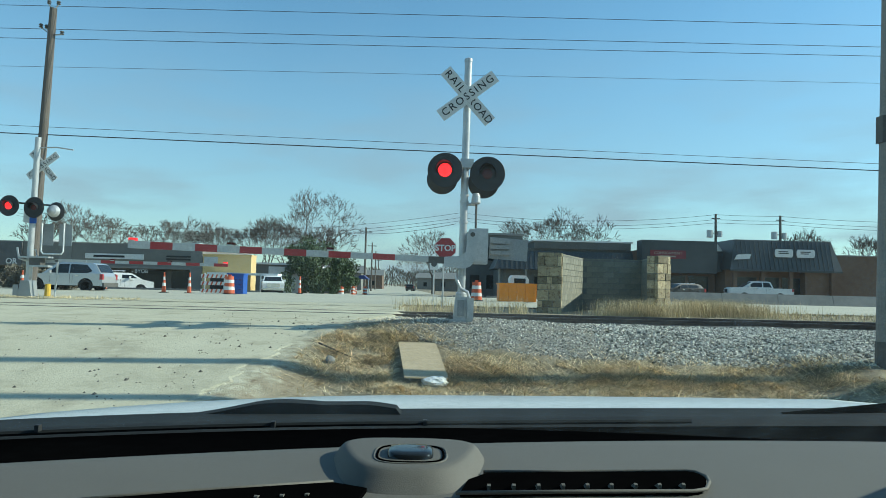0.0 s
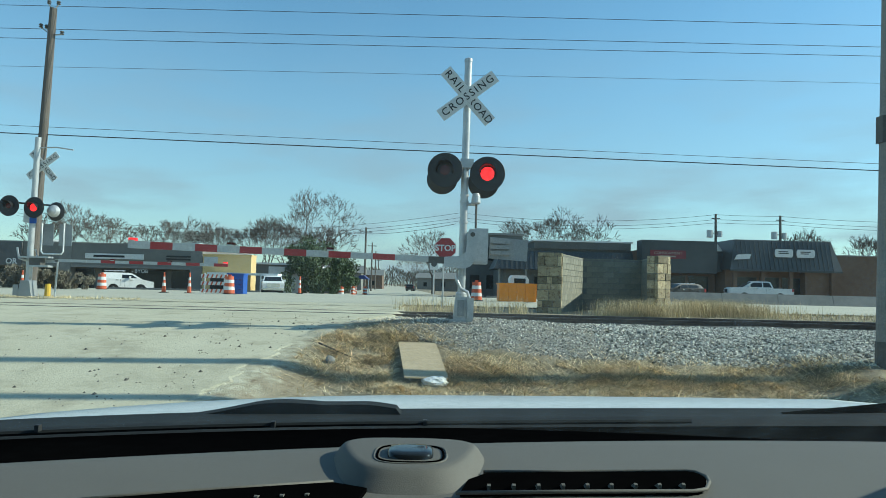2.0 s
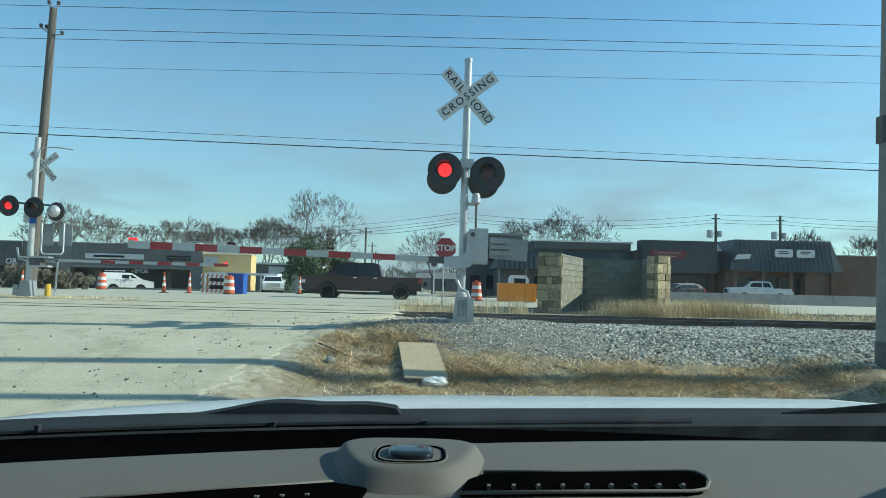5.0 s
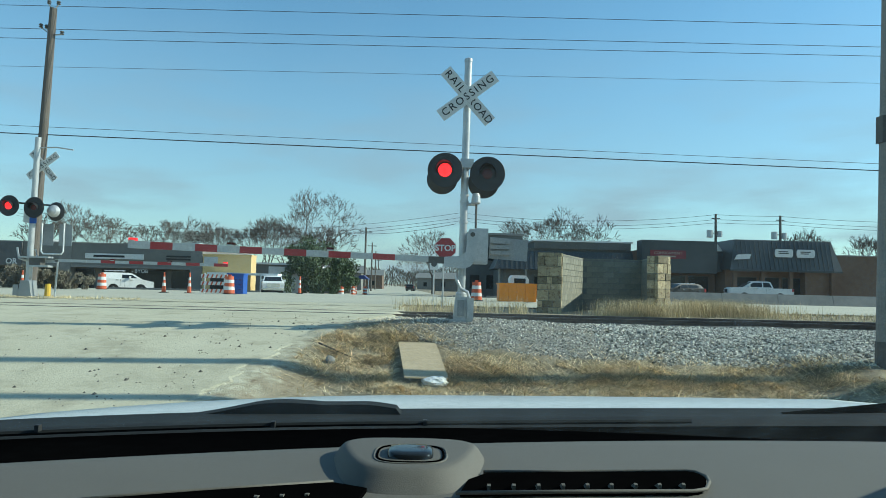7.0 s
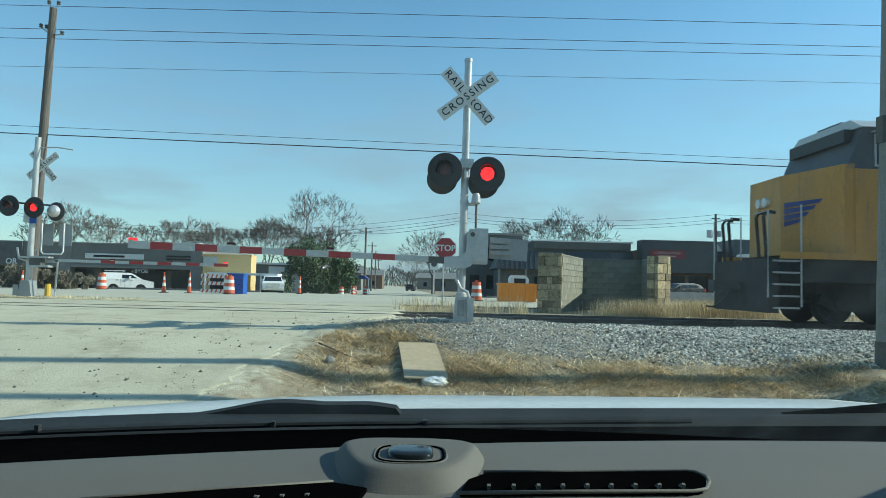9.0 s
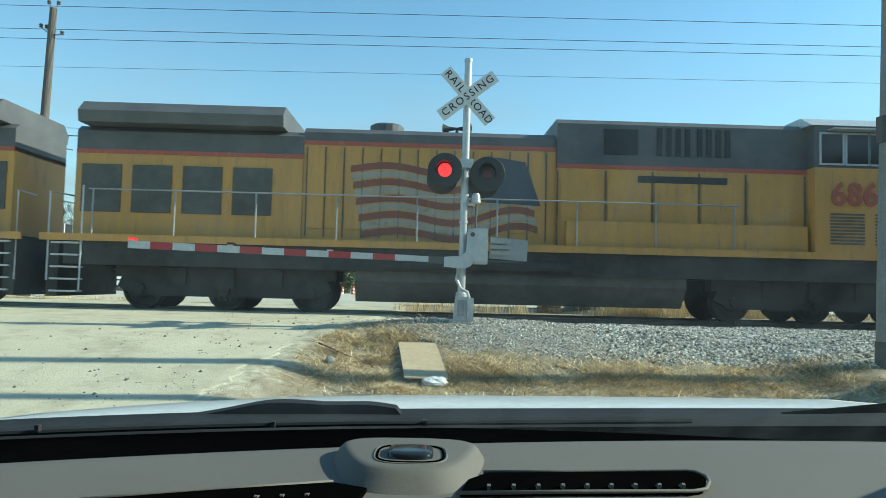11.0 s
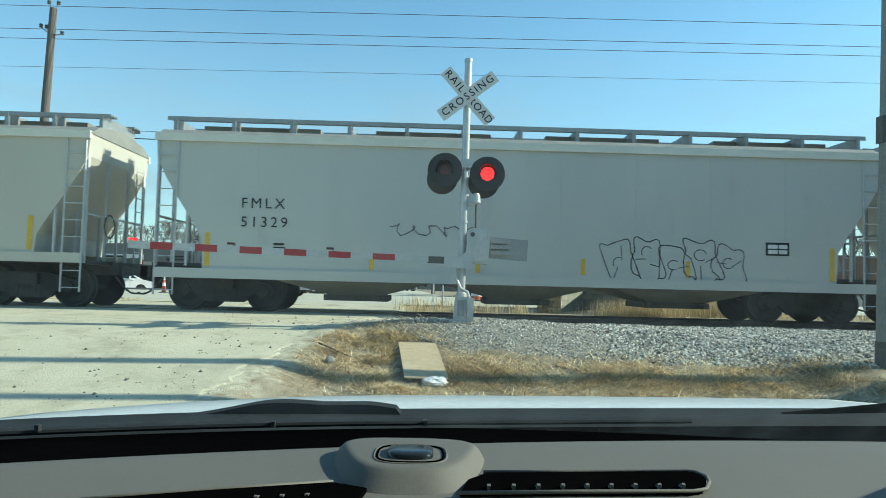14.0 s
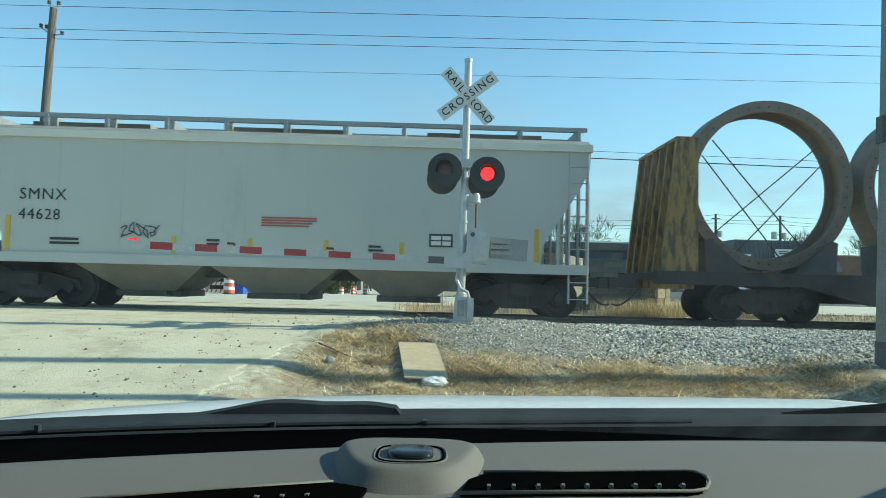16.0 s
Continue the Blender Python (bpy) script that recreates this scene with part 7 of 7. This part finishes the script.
# ---- street furniture ----
def barrel(x, y, z):
    b = thing("traffic_barrel", "orange and white striped traffic barrel", "traffic barrel", pose(x, y, z), "traffic barrels")
    rs = [(0.29, 0.29), (0.285, 0.27), (0.265, 0.26), (0.25, 0.245), (0.235, 0.225)]
    for k in range(5):
        part("band", lathe(B(), [(rs[k][0], 0.06 + 0.19 * k), (rs[k][1], 0.06 + 0.19 * k + 0.186)], 18), "orange" if k % 2 == 0 else "sign", b)
    part("base", lathe(B(), [(0.36, 0), (0.34, 0.06)], 18), "rubber", b)
    part("handle", box(B(), -0.09, -0.03, 1.0, 0.09, 0.03, 1.1), "orange", b, bevel=0.02)
    return b


def cone(x, y, z):
    b = thing("traffic_cone", "tall slim orange traffic cone with white bands", "traffic cone", pose(x, y, z), "traffic cones")
    for k in range(6):
        r0, r1 = 0.12 - 0.014 * k, 0.12 - 0.014 * (k + 1)
        part("band", lathe(B(), [(r0, 0.05 + 0.17 * k), (r1, 0.05 + 0.17 * k + 0.168)], 12), "sign" if k in (2, 4) else "orange", b)
    part("base", box(B(), -0.2, -0.2, 0, 0.2, 0.2, 0.05), "rubber", b, bevel=0.01)
    part("top_knob", lathe(B(), [(0.03, 1.07), (0.05, 1.1), (0.03, 1.15)], 10), "orange", b)
    return b


def street_things():
    b = barrel(-20.8, 44, 0.64)
    c = cone(-22.6, 38.5, 0.56)
    for x, y in ((-10.95, 38.0), (2.65, 36.0), (-9.0, 72), (-8.6, 80), (-7.6, 84)):
        copy_thing(b, pose(x, y, lerp_table(y, ROADP)))
    for x, y in ((-14.55, 38.0), (-13.15, 38.0), (-8.36, 45.0), (-10.8, 70), (-11.5, 62), (-9.3, 90), (-8.2, 76)):
        copy_thing(c, pose(x, y, lerp_table(y, ROADP)))
    # barricade
    br = thing("barricade", "white and orange striped plank barricade", "barricade", pose(-11.95, 38.5, 0.62))
    for z in (0.1, 0.52, 0.92):
        pl = part("plank", box(B(), -0.75, -0.02, z, 0.75, 0.02, z + 0.2), "white", br)
        for k in range(6):
            x = -0.7 + 0.25 * k
            part("stripe", prism(B(), [(x, z), (x + 0.09, z), (x + 0.16, z + 0.2), (x + 0.07, z + 0.2)], -0.026, -0.021), "orange", pl)
    for x in (-0.55, 0.55):
        part("leg", box(B(), x - 0.03, 0.02, 0, x + 0.03, 0.08, 1.2), "white", br)
    # blue toilet-like bin crate
    bl = thing("portable_toilet", "bright blue plastic portable cabin with vents", "portable toilet", pose(-10.95, 39.6, 0.62))
    part("cabin", box(B(), -0.45, -0.45, 0.05, 0.45, 0.45, 1.15), "blue", bl, bevel=0.03)
    for k in range(3):
        for j in range(3):
            part("vent", box(B(), -0.38 + 0.28 * j, -0.47, 0.25 + 0.28 * k, -0.2 + 0.28 * j, -0.452, 0.33 + 0.28 * k), "navy", bl)
    part("roof", box(B(), -0.5, -0.5, 1.15, 0.5, 0.5, 1.22), "blue", bl, bevel=0.03)
    # stop sign and small sign
    s = thing("stop_sign", "red octagonal stop sign on a thin steel post", "stop sign", pose(0.53, 22.6, 0.68))
    part("post", tube(B(), [(0, 0, 0), (0.02, 0, 2.3)], 0.03, 8), "galv", s)
    o = part("plate", lathe(B(), [(0.38, -0.01), (0.38, 0.01)], 8, pose(0.06, -0.05, 2.0, 90, 22.5, 0)), "sign", s, "red octagon with white letters")
    part("red_face", lathe(B(), [(0.36, -0.004), (0.36, 0.004)], 8, pose(0.06, -0.064, 2.0, 90, 22.5, 0)), "red", o)
    letters("STOP", 0.28, "sign", o, pose(0.06, -0.073, 2.0) @ FACE, bold=0.008)
    s2 = thing("road_sign", "small white turn-ban sign on a post", "road sign", pose(0.3, 30, 0.62))
    part("post", tube(B(), [(0, 0, 0), (0, 0, 2.0)], 0.03, 8), "galv", s2)
    part("plate", box(B(), -0.19, -0.05, 1.5, 0.19, -0.03, 2.0), "sign", s2)
    part("symbol", lathe(B(), [(0.13, 0), (0.13, 0.004)], 16, pose(0, -0.051, 1.76, 90, 0, 0)), "dark", s2)
    # orange crate and forklift cab behind it
    ob = thing("orange_bin", "orange steel work bin on the ground", "container", pose(4.64, 35, 0.66))
    part("bin", box(B(), -0.95, -0.6, 0.05, 0.95, 0.6, 0.95), "amber", ob, bevel=0.03)
    for k in range(5):
        part("rib", box(B(), -0.9 + 0.43 * k, -0.64, 0.1, -0.82 + 0.43 * k, -0.6, 0.9), "amber", ob)
    part("rim", box(B(), -1.0, -0.65, 0.9, 1.0, 0.65, 0.98), "amber", ob, bevel=0.02)
    cb = thing("loader_cab", "small white machine cab behind the bin", "loader", pose(5.0, 37, 0.66))
    part("cab", prism(B(), [(-0.5, 0.2), (0.5, 0.2), (0.5, 1.2), (0.35, 1.42), (-0.4, 1.42), (-0.5, 1.25)], -0.5, 0.5), "white", cb, bevel=0.04)
    part("cab_window", box(B(), -0.3, -0.52, 0.75, 0.32, -0.5, 1.25), "glass", cb)
    # board and ice on the verge
    bd = part("plywood_board", box(B(), -0.3, -0.82, 0.0, 0.3, 0.82, 0.018), "ply", m=pose(-0.05, 10.08, 0.345, 12.0, 1, 6))
    tagged(bd, "weathered plywood sheet lying on the verge", "board")
    ic = B()
    bmesh.ops.create_icosphere(ic, subdivisions=4, radius=0.16)
    for v in ic.verts:
        v.co *= 1 + 0.3 * noise.noise(v.co * 9) + 0.16 * noise.noise(v.co * 26)
        v.co.z *= 0.42
        v.co.x *= 1.15
    tagged(part("snow_lump", ic, "snow", m=pose(0.16, 9.33, 0.14)), "small lump of melting snow beside the board", "snow")
    rk = B()
    bmesh.ops.create_icosphere(rk, subdivisions=2, radius=0.075)
    for v in rk.verts:
        v.co *= 1 + 0.4 * noise.noise(v.co * 9)
    tagged(part("rock", rk, "barrier", m=pose(-1.36, 9.8, height(-1.36, 9.8) + 0.03)), "pale broken kerb stone", "rock")
    tagged(part("stick", tube(B(), [(-1.62, 10.45, height(-1.62, 10.45) + 0.05), (-1.1, 10.15, height(-1.1, 10.15) + 0.04)], 0.014, 6, 0.007), "bark"), "dark fallen stick in the grass", "stick")


def scraps():
    """Worn ties, plates and pale scraps lying against the near rail."""
    rnd = random.Random(51)
    for k, (x, y, ln, a) in enumerate(((7.0, 15.35, 1.5, 3), (8.6, 15.3, 1.9, -2), (10.3, 15.3, 1.3, 4))):
        t = part("old_tie", box(B(), -ln / 2, -0.11, 0.0, ln / 2, 0.11, 0.13), "tie", m=pose(x, y, height(x, y) + 0.01, 0, rnd.uniform(-2, 2), a), bevel=0.015)
        tagged(t, "discarded dark wooden tie lying beside the rail", "railway tie", "discarded ties")
    for k in range(7):
        x, y = 7.4 + 0.42 * k, 15.12 + rnd.uniform(-0.05, 0.1)
        w = rnd.uniform(0.1, 0.24)
        p = part("scrap_board", prism(B(), [(-w, 0), (w, 0.01), (w * 0.8, 0.03), (-w * 0.7, 0.035)], -0.05, 0.05), "sign" if k % 3 == 0 else "tie", m=pose(x, y, height(x, y) + rnd.uniform(0.02, 0.06), rnd.uniform(-25, 25), rnd.uniform(-8, 8), rnd.uniform(-30, 30)))
        tagged(p, "splintered scrap of wood by the rail", "scrap", "scraps by the rail")
    j = thing("rail_joint", "dark bolted joint bars on the near rail", "rail joint", pose(7.6, YC - 0.86, ZR - 0.15))
    part("bar", box(B(), -0.32, -0.05, 0.0, 0.32, 0.03, 0.17), "steel", j, bevel=0.012)
    for k in range(4):
        part("bolt", tube(B(), [(-0.24 + 0.16 * k, -0.1, 0.08), (-0.24 + 0.16 * k, -0.05, 0.08)], 0.025, 6), "steel", j)


# ---- road vehicles ----
def vehicle(name, label, m, L, W, H, paint, kind, wheel_r=0.36):
    """A car with its nose towards +x: rounded body, a cabin that leans in, glass all round, arches over the wheels."""
    v = thing(name, label, name.replace("_", " "), m)
    h = L / 2
    front, rear = (h - 1.3, -h + 1.05) if kind == "pickup" else (h - 0.9, -h + 0.95)

    def arch(x, base):
        r = wheel_r + 0.07
        return [(x - r * math.cos(a), max(base, wheel_r + r * math.sin(a))) for a in steps((0.0, math.pi, 10))]
    if kind == "pickup":
        base, belt = 0.5, 1.2
        top = [(h - 0.02, 0.75), (h - 0.04, 1.08), (h - 0.2, 1.19), (h - 1.15, belt + 0.03), (-0.95, belt), (-1.0, 1.17), (-h + 0.05, 1.17), (-h, 1.1), (-h, base)]
        cab = [(h - 1.15, belt), (h - 1.95, H - 0.04), (h - 2.2, H), (-0.55, H), (-0.8, H - 0.06), (-1.0, belt)]
        win = [[(h - 1.5, belt + 0.05), (h - 2.02, H - 0.12), (h - 2.7, H - 0.1), (h - 2.7, belt + 0.05)], [(h - 2.8, belt + 0.05), (h - 2.8, H - 0.1), (-0.68, H - 0.1), (-0.86, belt + 0.05)]]
        screens = [(h - 1.16, belt + 0.04, h - 1.9, H - 0.08)]
    elif kind == "van":
        base, belt = 0.35, 1.05
        top = [(h, 0.6), (h - 0.05, 0.85), (h - 0.9, belt), (-h + 0.02, belt), (-h, 0.6), (-h, base)]
        cab = [(h - 0.85, belt), (h - 1.5, H - 0.05), (h - 1.75, H), (-h + 0.12, H), (-h + 0.02, H - 0.08), (-h + 0.01, belt)]
        win = [[(h - 1.15, belt + 0.05), (h - 1.55, H - 0.15), (h - 2.2, H - 0.15), (h - 2.2, belt + 0.05)]]
        screens = [(h - 0.9, belt + 0.05, h - 1.46, H - 0.1)]
    else:
        base, belt = 0.36, 1.0
        top = [(h - 0.02, 0.55), (h - 0.08, 0.8), (h - 0.35, 0.92), (h - 1.2, belt + 0.02), (-h + 0.12, belt + 0.06), (-h, 0.9), (-h + 0.03, base)]
        cab = [(h - 1.15, belt), (h - 1.95, H - 0.05), (h - 2.35, H), (-h + 0.75, H - 0.02), (-h + 0.48, H - 0.09), (-h + 0.1, belt + 0.02)]
        win = [[(h - 1.5, belt + 0.06), (h - 2.1, H - 0.12), (-0.35, H - 0.1), (-0.35, belt + 0.06)], [(-0.42, belt + 0.06), (-0.42, H - 0.1), (-h + 0.95, H - 0.13), (-h + 0.62, belt + 0.2), (-h + 0.85, belt + 0.08)]]
        screens = [(h - 1.2, belt + 0.05, h - 1.9, H - 0.08), (-h + 0.17, belt + 0.12, -h + 0.46, H - 0.12)]
    outline = [(-h + 0.02, base)] + arch(rear, base) + arch(front, base) + [(h - 0.02, base)] + top[:-1]

    def lean(z):
        return 1 - 0.17 * max(0.0, z - belt) / (H - belt)
    part("body", prism(B(), outline, -W / 2, W / 2), paint, v, bevel=0.035)
    part("arch_lining", box(B(), -h + 0.25, -W / 2 + 0.2, 0.3, h - 0.25, W / 2 - 0.2, belt - 0.25), "rubber", v)
    bm = prism(B(), cab, -W / 2 + 0.04, W / 2 - 0.04)
    for q in bm.verts:
        q.co.y *= lean(q.co.z)
    part("cabin", bm, paint, v, bevel=0.03)
    for s in (-1, 1):
        for w in win:
            bm = prism(B(), w, s * (W / 2 - 0.06), s * (W / 2 - 0.028))
            for q in bm.verts:
                q.co.y *= lean(q.co.z)
            part("window", bm, "glass", v)
        for x in (front, rear):
            wh = part("wheel", lathe(B(), [(wheel_r - 0.12, -0.1), (wheel_r - 0.02, -0.11), (wheel_r, -0.07), (wheel_r, 0.07), (wheel_r - 0.02, 0.11), (wheel_r - 0.12, 0.1)], 26, pose(0, 0, 0, 90, 0, 0)), "rubber", v, m=pose(x, s * (W / 2 - 0.12), wheel_r))
            part("rim", lathe(B(), [(wheel_r - 0.13, -0.1), (0.12, -0.06), (0.07, -0.09), (0.07, 0.09), (0.12, 0.06), (wheel_r - 0.13, 0.1)], 20, pose(0, 0, 0, 90, 0, 0)), "steelgrey", wh)
        part("mirror", box(B(), h - 1.72, s * (W / 2 + 0.08) - 0.1, belt + 0.02, h - 1.58, s * (W / 2 + 0.08) + 0.1, belt + 0.2), paint, v, bevel=0.03)
        for x in (0.1, -0.95) if kind == "suv" else (0.25, -0.75):
            part("door_handle", box(B(), x, s * (W / 2 + 0.012) - 0.015, belt - 0.1, x + 0.18, s * (W / 2 + 0.012) + 0.015, belt - 0.06), "chrome", v, bevel=0.008)
        for x in (front - 0.75, -0.45, rear + 0.75):
            part("door_gap", box(B(), x - 0.006, s * W / 2 - 0.002, base + 0.12, x + 0.006, s * W / 2 + 0.002, belt - 0.02), "frit", v)
        part("headlight", box(B(), h - 0.2, s * (W / 2 - 0.13) - 0.14, base + 0.32, h + 0.005, s * (W / 2 - 0.13) + 0.14, base + 0.48), "sign", v, bevel=0.03)
        part("tail_light", box(B(), -h - 0.012, s * (W / 2 - 0.07) - 0.08, belt - 0.28, -h + 0.16, s * (W / 2 - 0.07) + 0.08, belt + (0.04 if kind == "suv" else -0.05)), "red", v, bevel=0.02)
    for x0, z0, x1, z1 in screens:
        k = 1 if x0 > x1 else -1
        bm = B()
        q = [bm.verts.new((x + k * o, y * lean(z), z + 0.01)) for x, z, y in ((x0, z0, W / 2 - 0.14), (x1, z1, W / 2 - 0.14), (x1, z1, 0.14 - W / 2), (x0, z0, 0.14 - W / 2)) for o in (0.0, 0.025)]
        for f in ((0, 2, 4, 6), (1, 7, 5, 3), (0, 1, 3, 2), (2, 3, 5, 4), (4, 5, 7, 6), (6, 7, 1, 0)):
            bm.faces.new([q[i] for i in f])
        part("windscreen" if k > 0 else "rear_window", bm, "glass", v)
    trim = "chrome" if kind == "pickup" else "dark"
    part("bumper", box(B(), h - 0.1, -W / 2 + 0.02, base - 0.06, h + 0.07, W / 2 - 0.02, base + 0.16), trim, v, bevel=0.04)
    part("rear_bumper", box(B(), -h - 0.09, -W / 2 + 0.02, base - 0.06, -h + 0.05, W / 2 - 0.02, base + 0.18), trim, v, bevel=0.04)
    part("grille", box(B(), h - 0.06, -0.55, base + 0.22, h + 0.02, 0.55, base + 0.55), trim, v, bevel=0.02)
    if kind == "pickup":
        part("running_board", box(B(), -0.9, -W / 2 - 0.06, 0.42, front - 0.5, W / 2 + 0.06, 0.47), "chrome", v, bevel=0.01)
        part("load_bed", box(B(), -h + 0.08, -W / 2 + 0.1, 1.168, -1.05, W / 2 - 0.1, 1.176), "rubber", v)
    if kind == "suv":
        for s in (-1, 1):
            part("roof_rail", tube(B(), [(-h + 1.0, s * W * 0.38, H + 0.03), (h - 2.4, s * W * 0.38, H + 0.03)], 0.02, 6), "chrome", v)
    if kind == "van":
        bm = B()
        for y in (-0.6, 0.6):
            tube(bm, [(-h + 0.3, y, H + 0.14), (h - 2.0, y, H + 0.14)], 0.04, 6)
        for k in range(4):
            tube(bm, [(-h + 0.4 + 0.6 * k, -0.75, H + 0.1), (-h + 0.4 + 0.6 * k, 0.75, H + 0.1)], 0.03, 6)
        part("roof_rack", bm, "galv", v)
        part("open_door", box(B(), h - 2.2, W / 2, 0.45, h - 2.15, W / 2 + 0.8, H - 0.2), "white", v, "open white door", bevel=0.02)
    return v


def vehicles():
    suv = vehicle("silver_suv", "silver sport utility car on the cross road", pose(-20.5, 40, 0.57, 0, 0, 180), 4.6, 1.85, 1.68, "silver", "suv")
    pk = vehicle("maroon_pickup", "dark maroon crew-cab pickup truck with chrome trim", pose(18, 35, 0.6, 0, 0, 180), 6.0, 2.0, 1.88, "maroon", "pickup", 0.41)
    vehicle("white_van", "white work van with a roof ladder rack", pose(-22.7, 52, 0.3, 0, 0, 24), 3.7, 1.8, 1.5, "white", "van", 0.3)
    vehicle("white_pickup", "white pickup truck parked before the shops", pose(28.6, 58, 0.68, 0, 0, 168), 5.2, 1.9, 1.75, "white", "pickup")
    vehicle("dark_sedan", "dark car parked before the shops", pose(22.4, 60, 0.66, 0, 0, 200), 4.6, 1.8, 1.45, "black", "suv")
    vehicle("silver_pickup", "pale pickup truck parked under the canopy", pose(-14.0, 62, 0.2, 0, 0, -75), 5.0, 1.85, 1.7, "white", "pickup")
    sed = vehicle("silver_sedan", "silver-blue car crossing behind the train", pose(22, 35, 0.68, 0, 0, 180), 4.6, 1.8, 1.45, "silver", "suv")
    vehicle("black_car", "small dark car far down the street", pose(-3.5, 150, 0, 0, 0, 85), 4.5, 1.8, 1.5, "black", "suv")
    return suv, pk, sed


def shade_caster():
    """A plain building added out of view to throw its shade across the verge."""
    nb = thing("neighbour_building", "unseen plain block added to shade the verge", "building", pose(0, 0, 0))
    part("wall", prism(B(), [(9.8, 8.45), (12.3, 8.9), (16.6, 9.7), (30, 9.7), (30, 4.2), (9.8, 4.2)], 0, 6.0, "z"), "brick", nb)


# ---- build ----
ground()
railway()
signal_near()
signal_far()
poles()
enclosure()
store_left()
shops_right()
barrier_wall()
trees()
street_far()
road_litter()
street_things()
scraps()
suv, pickup, sedan = vehicles()
shade_caster()
own_car()
train = [loco("2584", -39.05, 180), loco("6862", -16.84, 0)] + hoppers() + [flatcar(), ring_load(84.62), ring_load(89.1)]
grasses()
stones()


# ---- what moves ----
def motions():
    # the train runs left at a steady 19.2 m/s
    for car in train:
        base = car.matrix_basis.copy()
        s = base.translation.x
        rows = []
        for t, d in ((0, 0), (2, 0), (4, 0), (6, 0), (8, 0), (9, 0), (10, 0), (11, -0.1), (11.5, -0.14), (12, -0.05), (12.5, 0.56), (13, 0.58), (13.5, 0.54), (14, 0.55), (14.5, 0.55), (15, 0.55), (16, 0.55)):
            m = base.copy()
            m.translation.x = s - 19.2 * (t - 12) + d
            rows.append((t, m))
        walk(car, rows)
    # cars on the cross road
    rows = []
    for t in (0, 0.2, 0.4, 4, 16):
        m = suv.matrix_basis.copy()
        m.translation.x = -20.75 - 17.5 * t
        rows.append((t, m))
    walk(suv, rows)
    rows = []
    for t in (0, 2, 3.5, 4, 4.5, 6, 10, 16):
        m = pickup.matrix_basis.copy()
        m.translation.x = 17.75 - 21.0 * (t - 4.0)
        rows.append((t, m))
    walk(pickup, rows)
    rows = []
    for t in (0, 6, 9, 11, 12, 13, 14.5, 16):
        m = sedan.matrix_basis.copy()
        m.translation.x = 22.4 - 12.2 * (t - 11.5)
        rows.append((t, m))
    walk(sedan, rows)
    # the lamps flash in turn: each led plate slides forward through its lens
    left = FLASH_LEFT
    right = FLASH_RIGHT
    far = [[(max(0.0, 1.21 * k + d), min(15.9, 1.21 * k + d + 0.55)) for k in range(14) if 1.21 * k + d < 15.6] for d in (-0.28, 0.33)]
    for i, (led, side) in enumerate(LED_PARTS):
        rows = [(0, pose(0, 0.0 if side == 0 else 0.07, 0))]
        for a, b in far[side] if i > 1 else (right if side else left):
            if a > 0:
                rows += [(a - 0.034, pose(0, 0.07, 0)), (a, pose(0, 0, 0))]
            rows += [(b, pose(0, 0, 0)), (b + 0.034, pose(0, 0.07, 0))]
        rows.append((16.0, rows[-1][1]))
        walk(led, [r for i, r in enumerate(rows) if i == 0 or r[0] > rows[i - 1][0] + 0.01])


FLASH_LEFT = [(0, 0.3), (1.4, 1.5), (2.2, 2.5), (3.4, 3.9), (5.0, 5.5), (6.1, 6.3), (7.0, 7.3), (8.2, 8.6), (9.6, 10.1), (10.6, 11.0), (11.7, 12.4), (12.9, 13.4), (14.1, 14.6), (15.3, 15.8)]
FLASH_RIGHT = [(0.4, 0.9), (1.6, 2.1), (2.8, 3.1), (4.2, 4.7), (5.6, 6.0), (6.4, 6.9), (7.6, 7.8), (9.0, 9.4), (10.2, 10.5), (11.1, 11.6), (12.6, 12.8), (13.5, 14.0), (14.7, 15.2), (15.9, 16.0)]
motions()
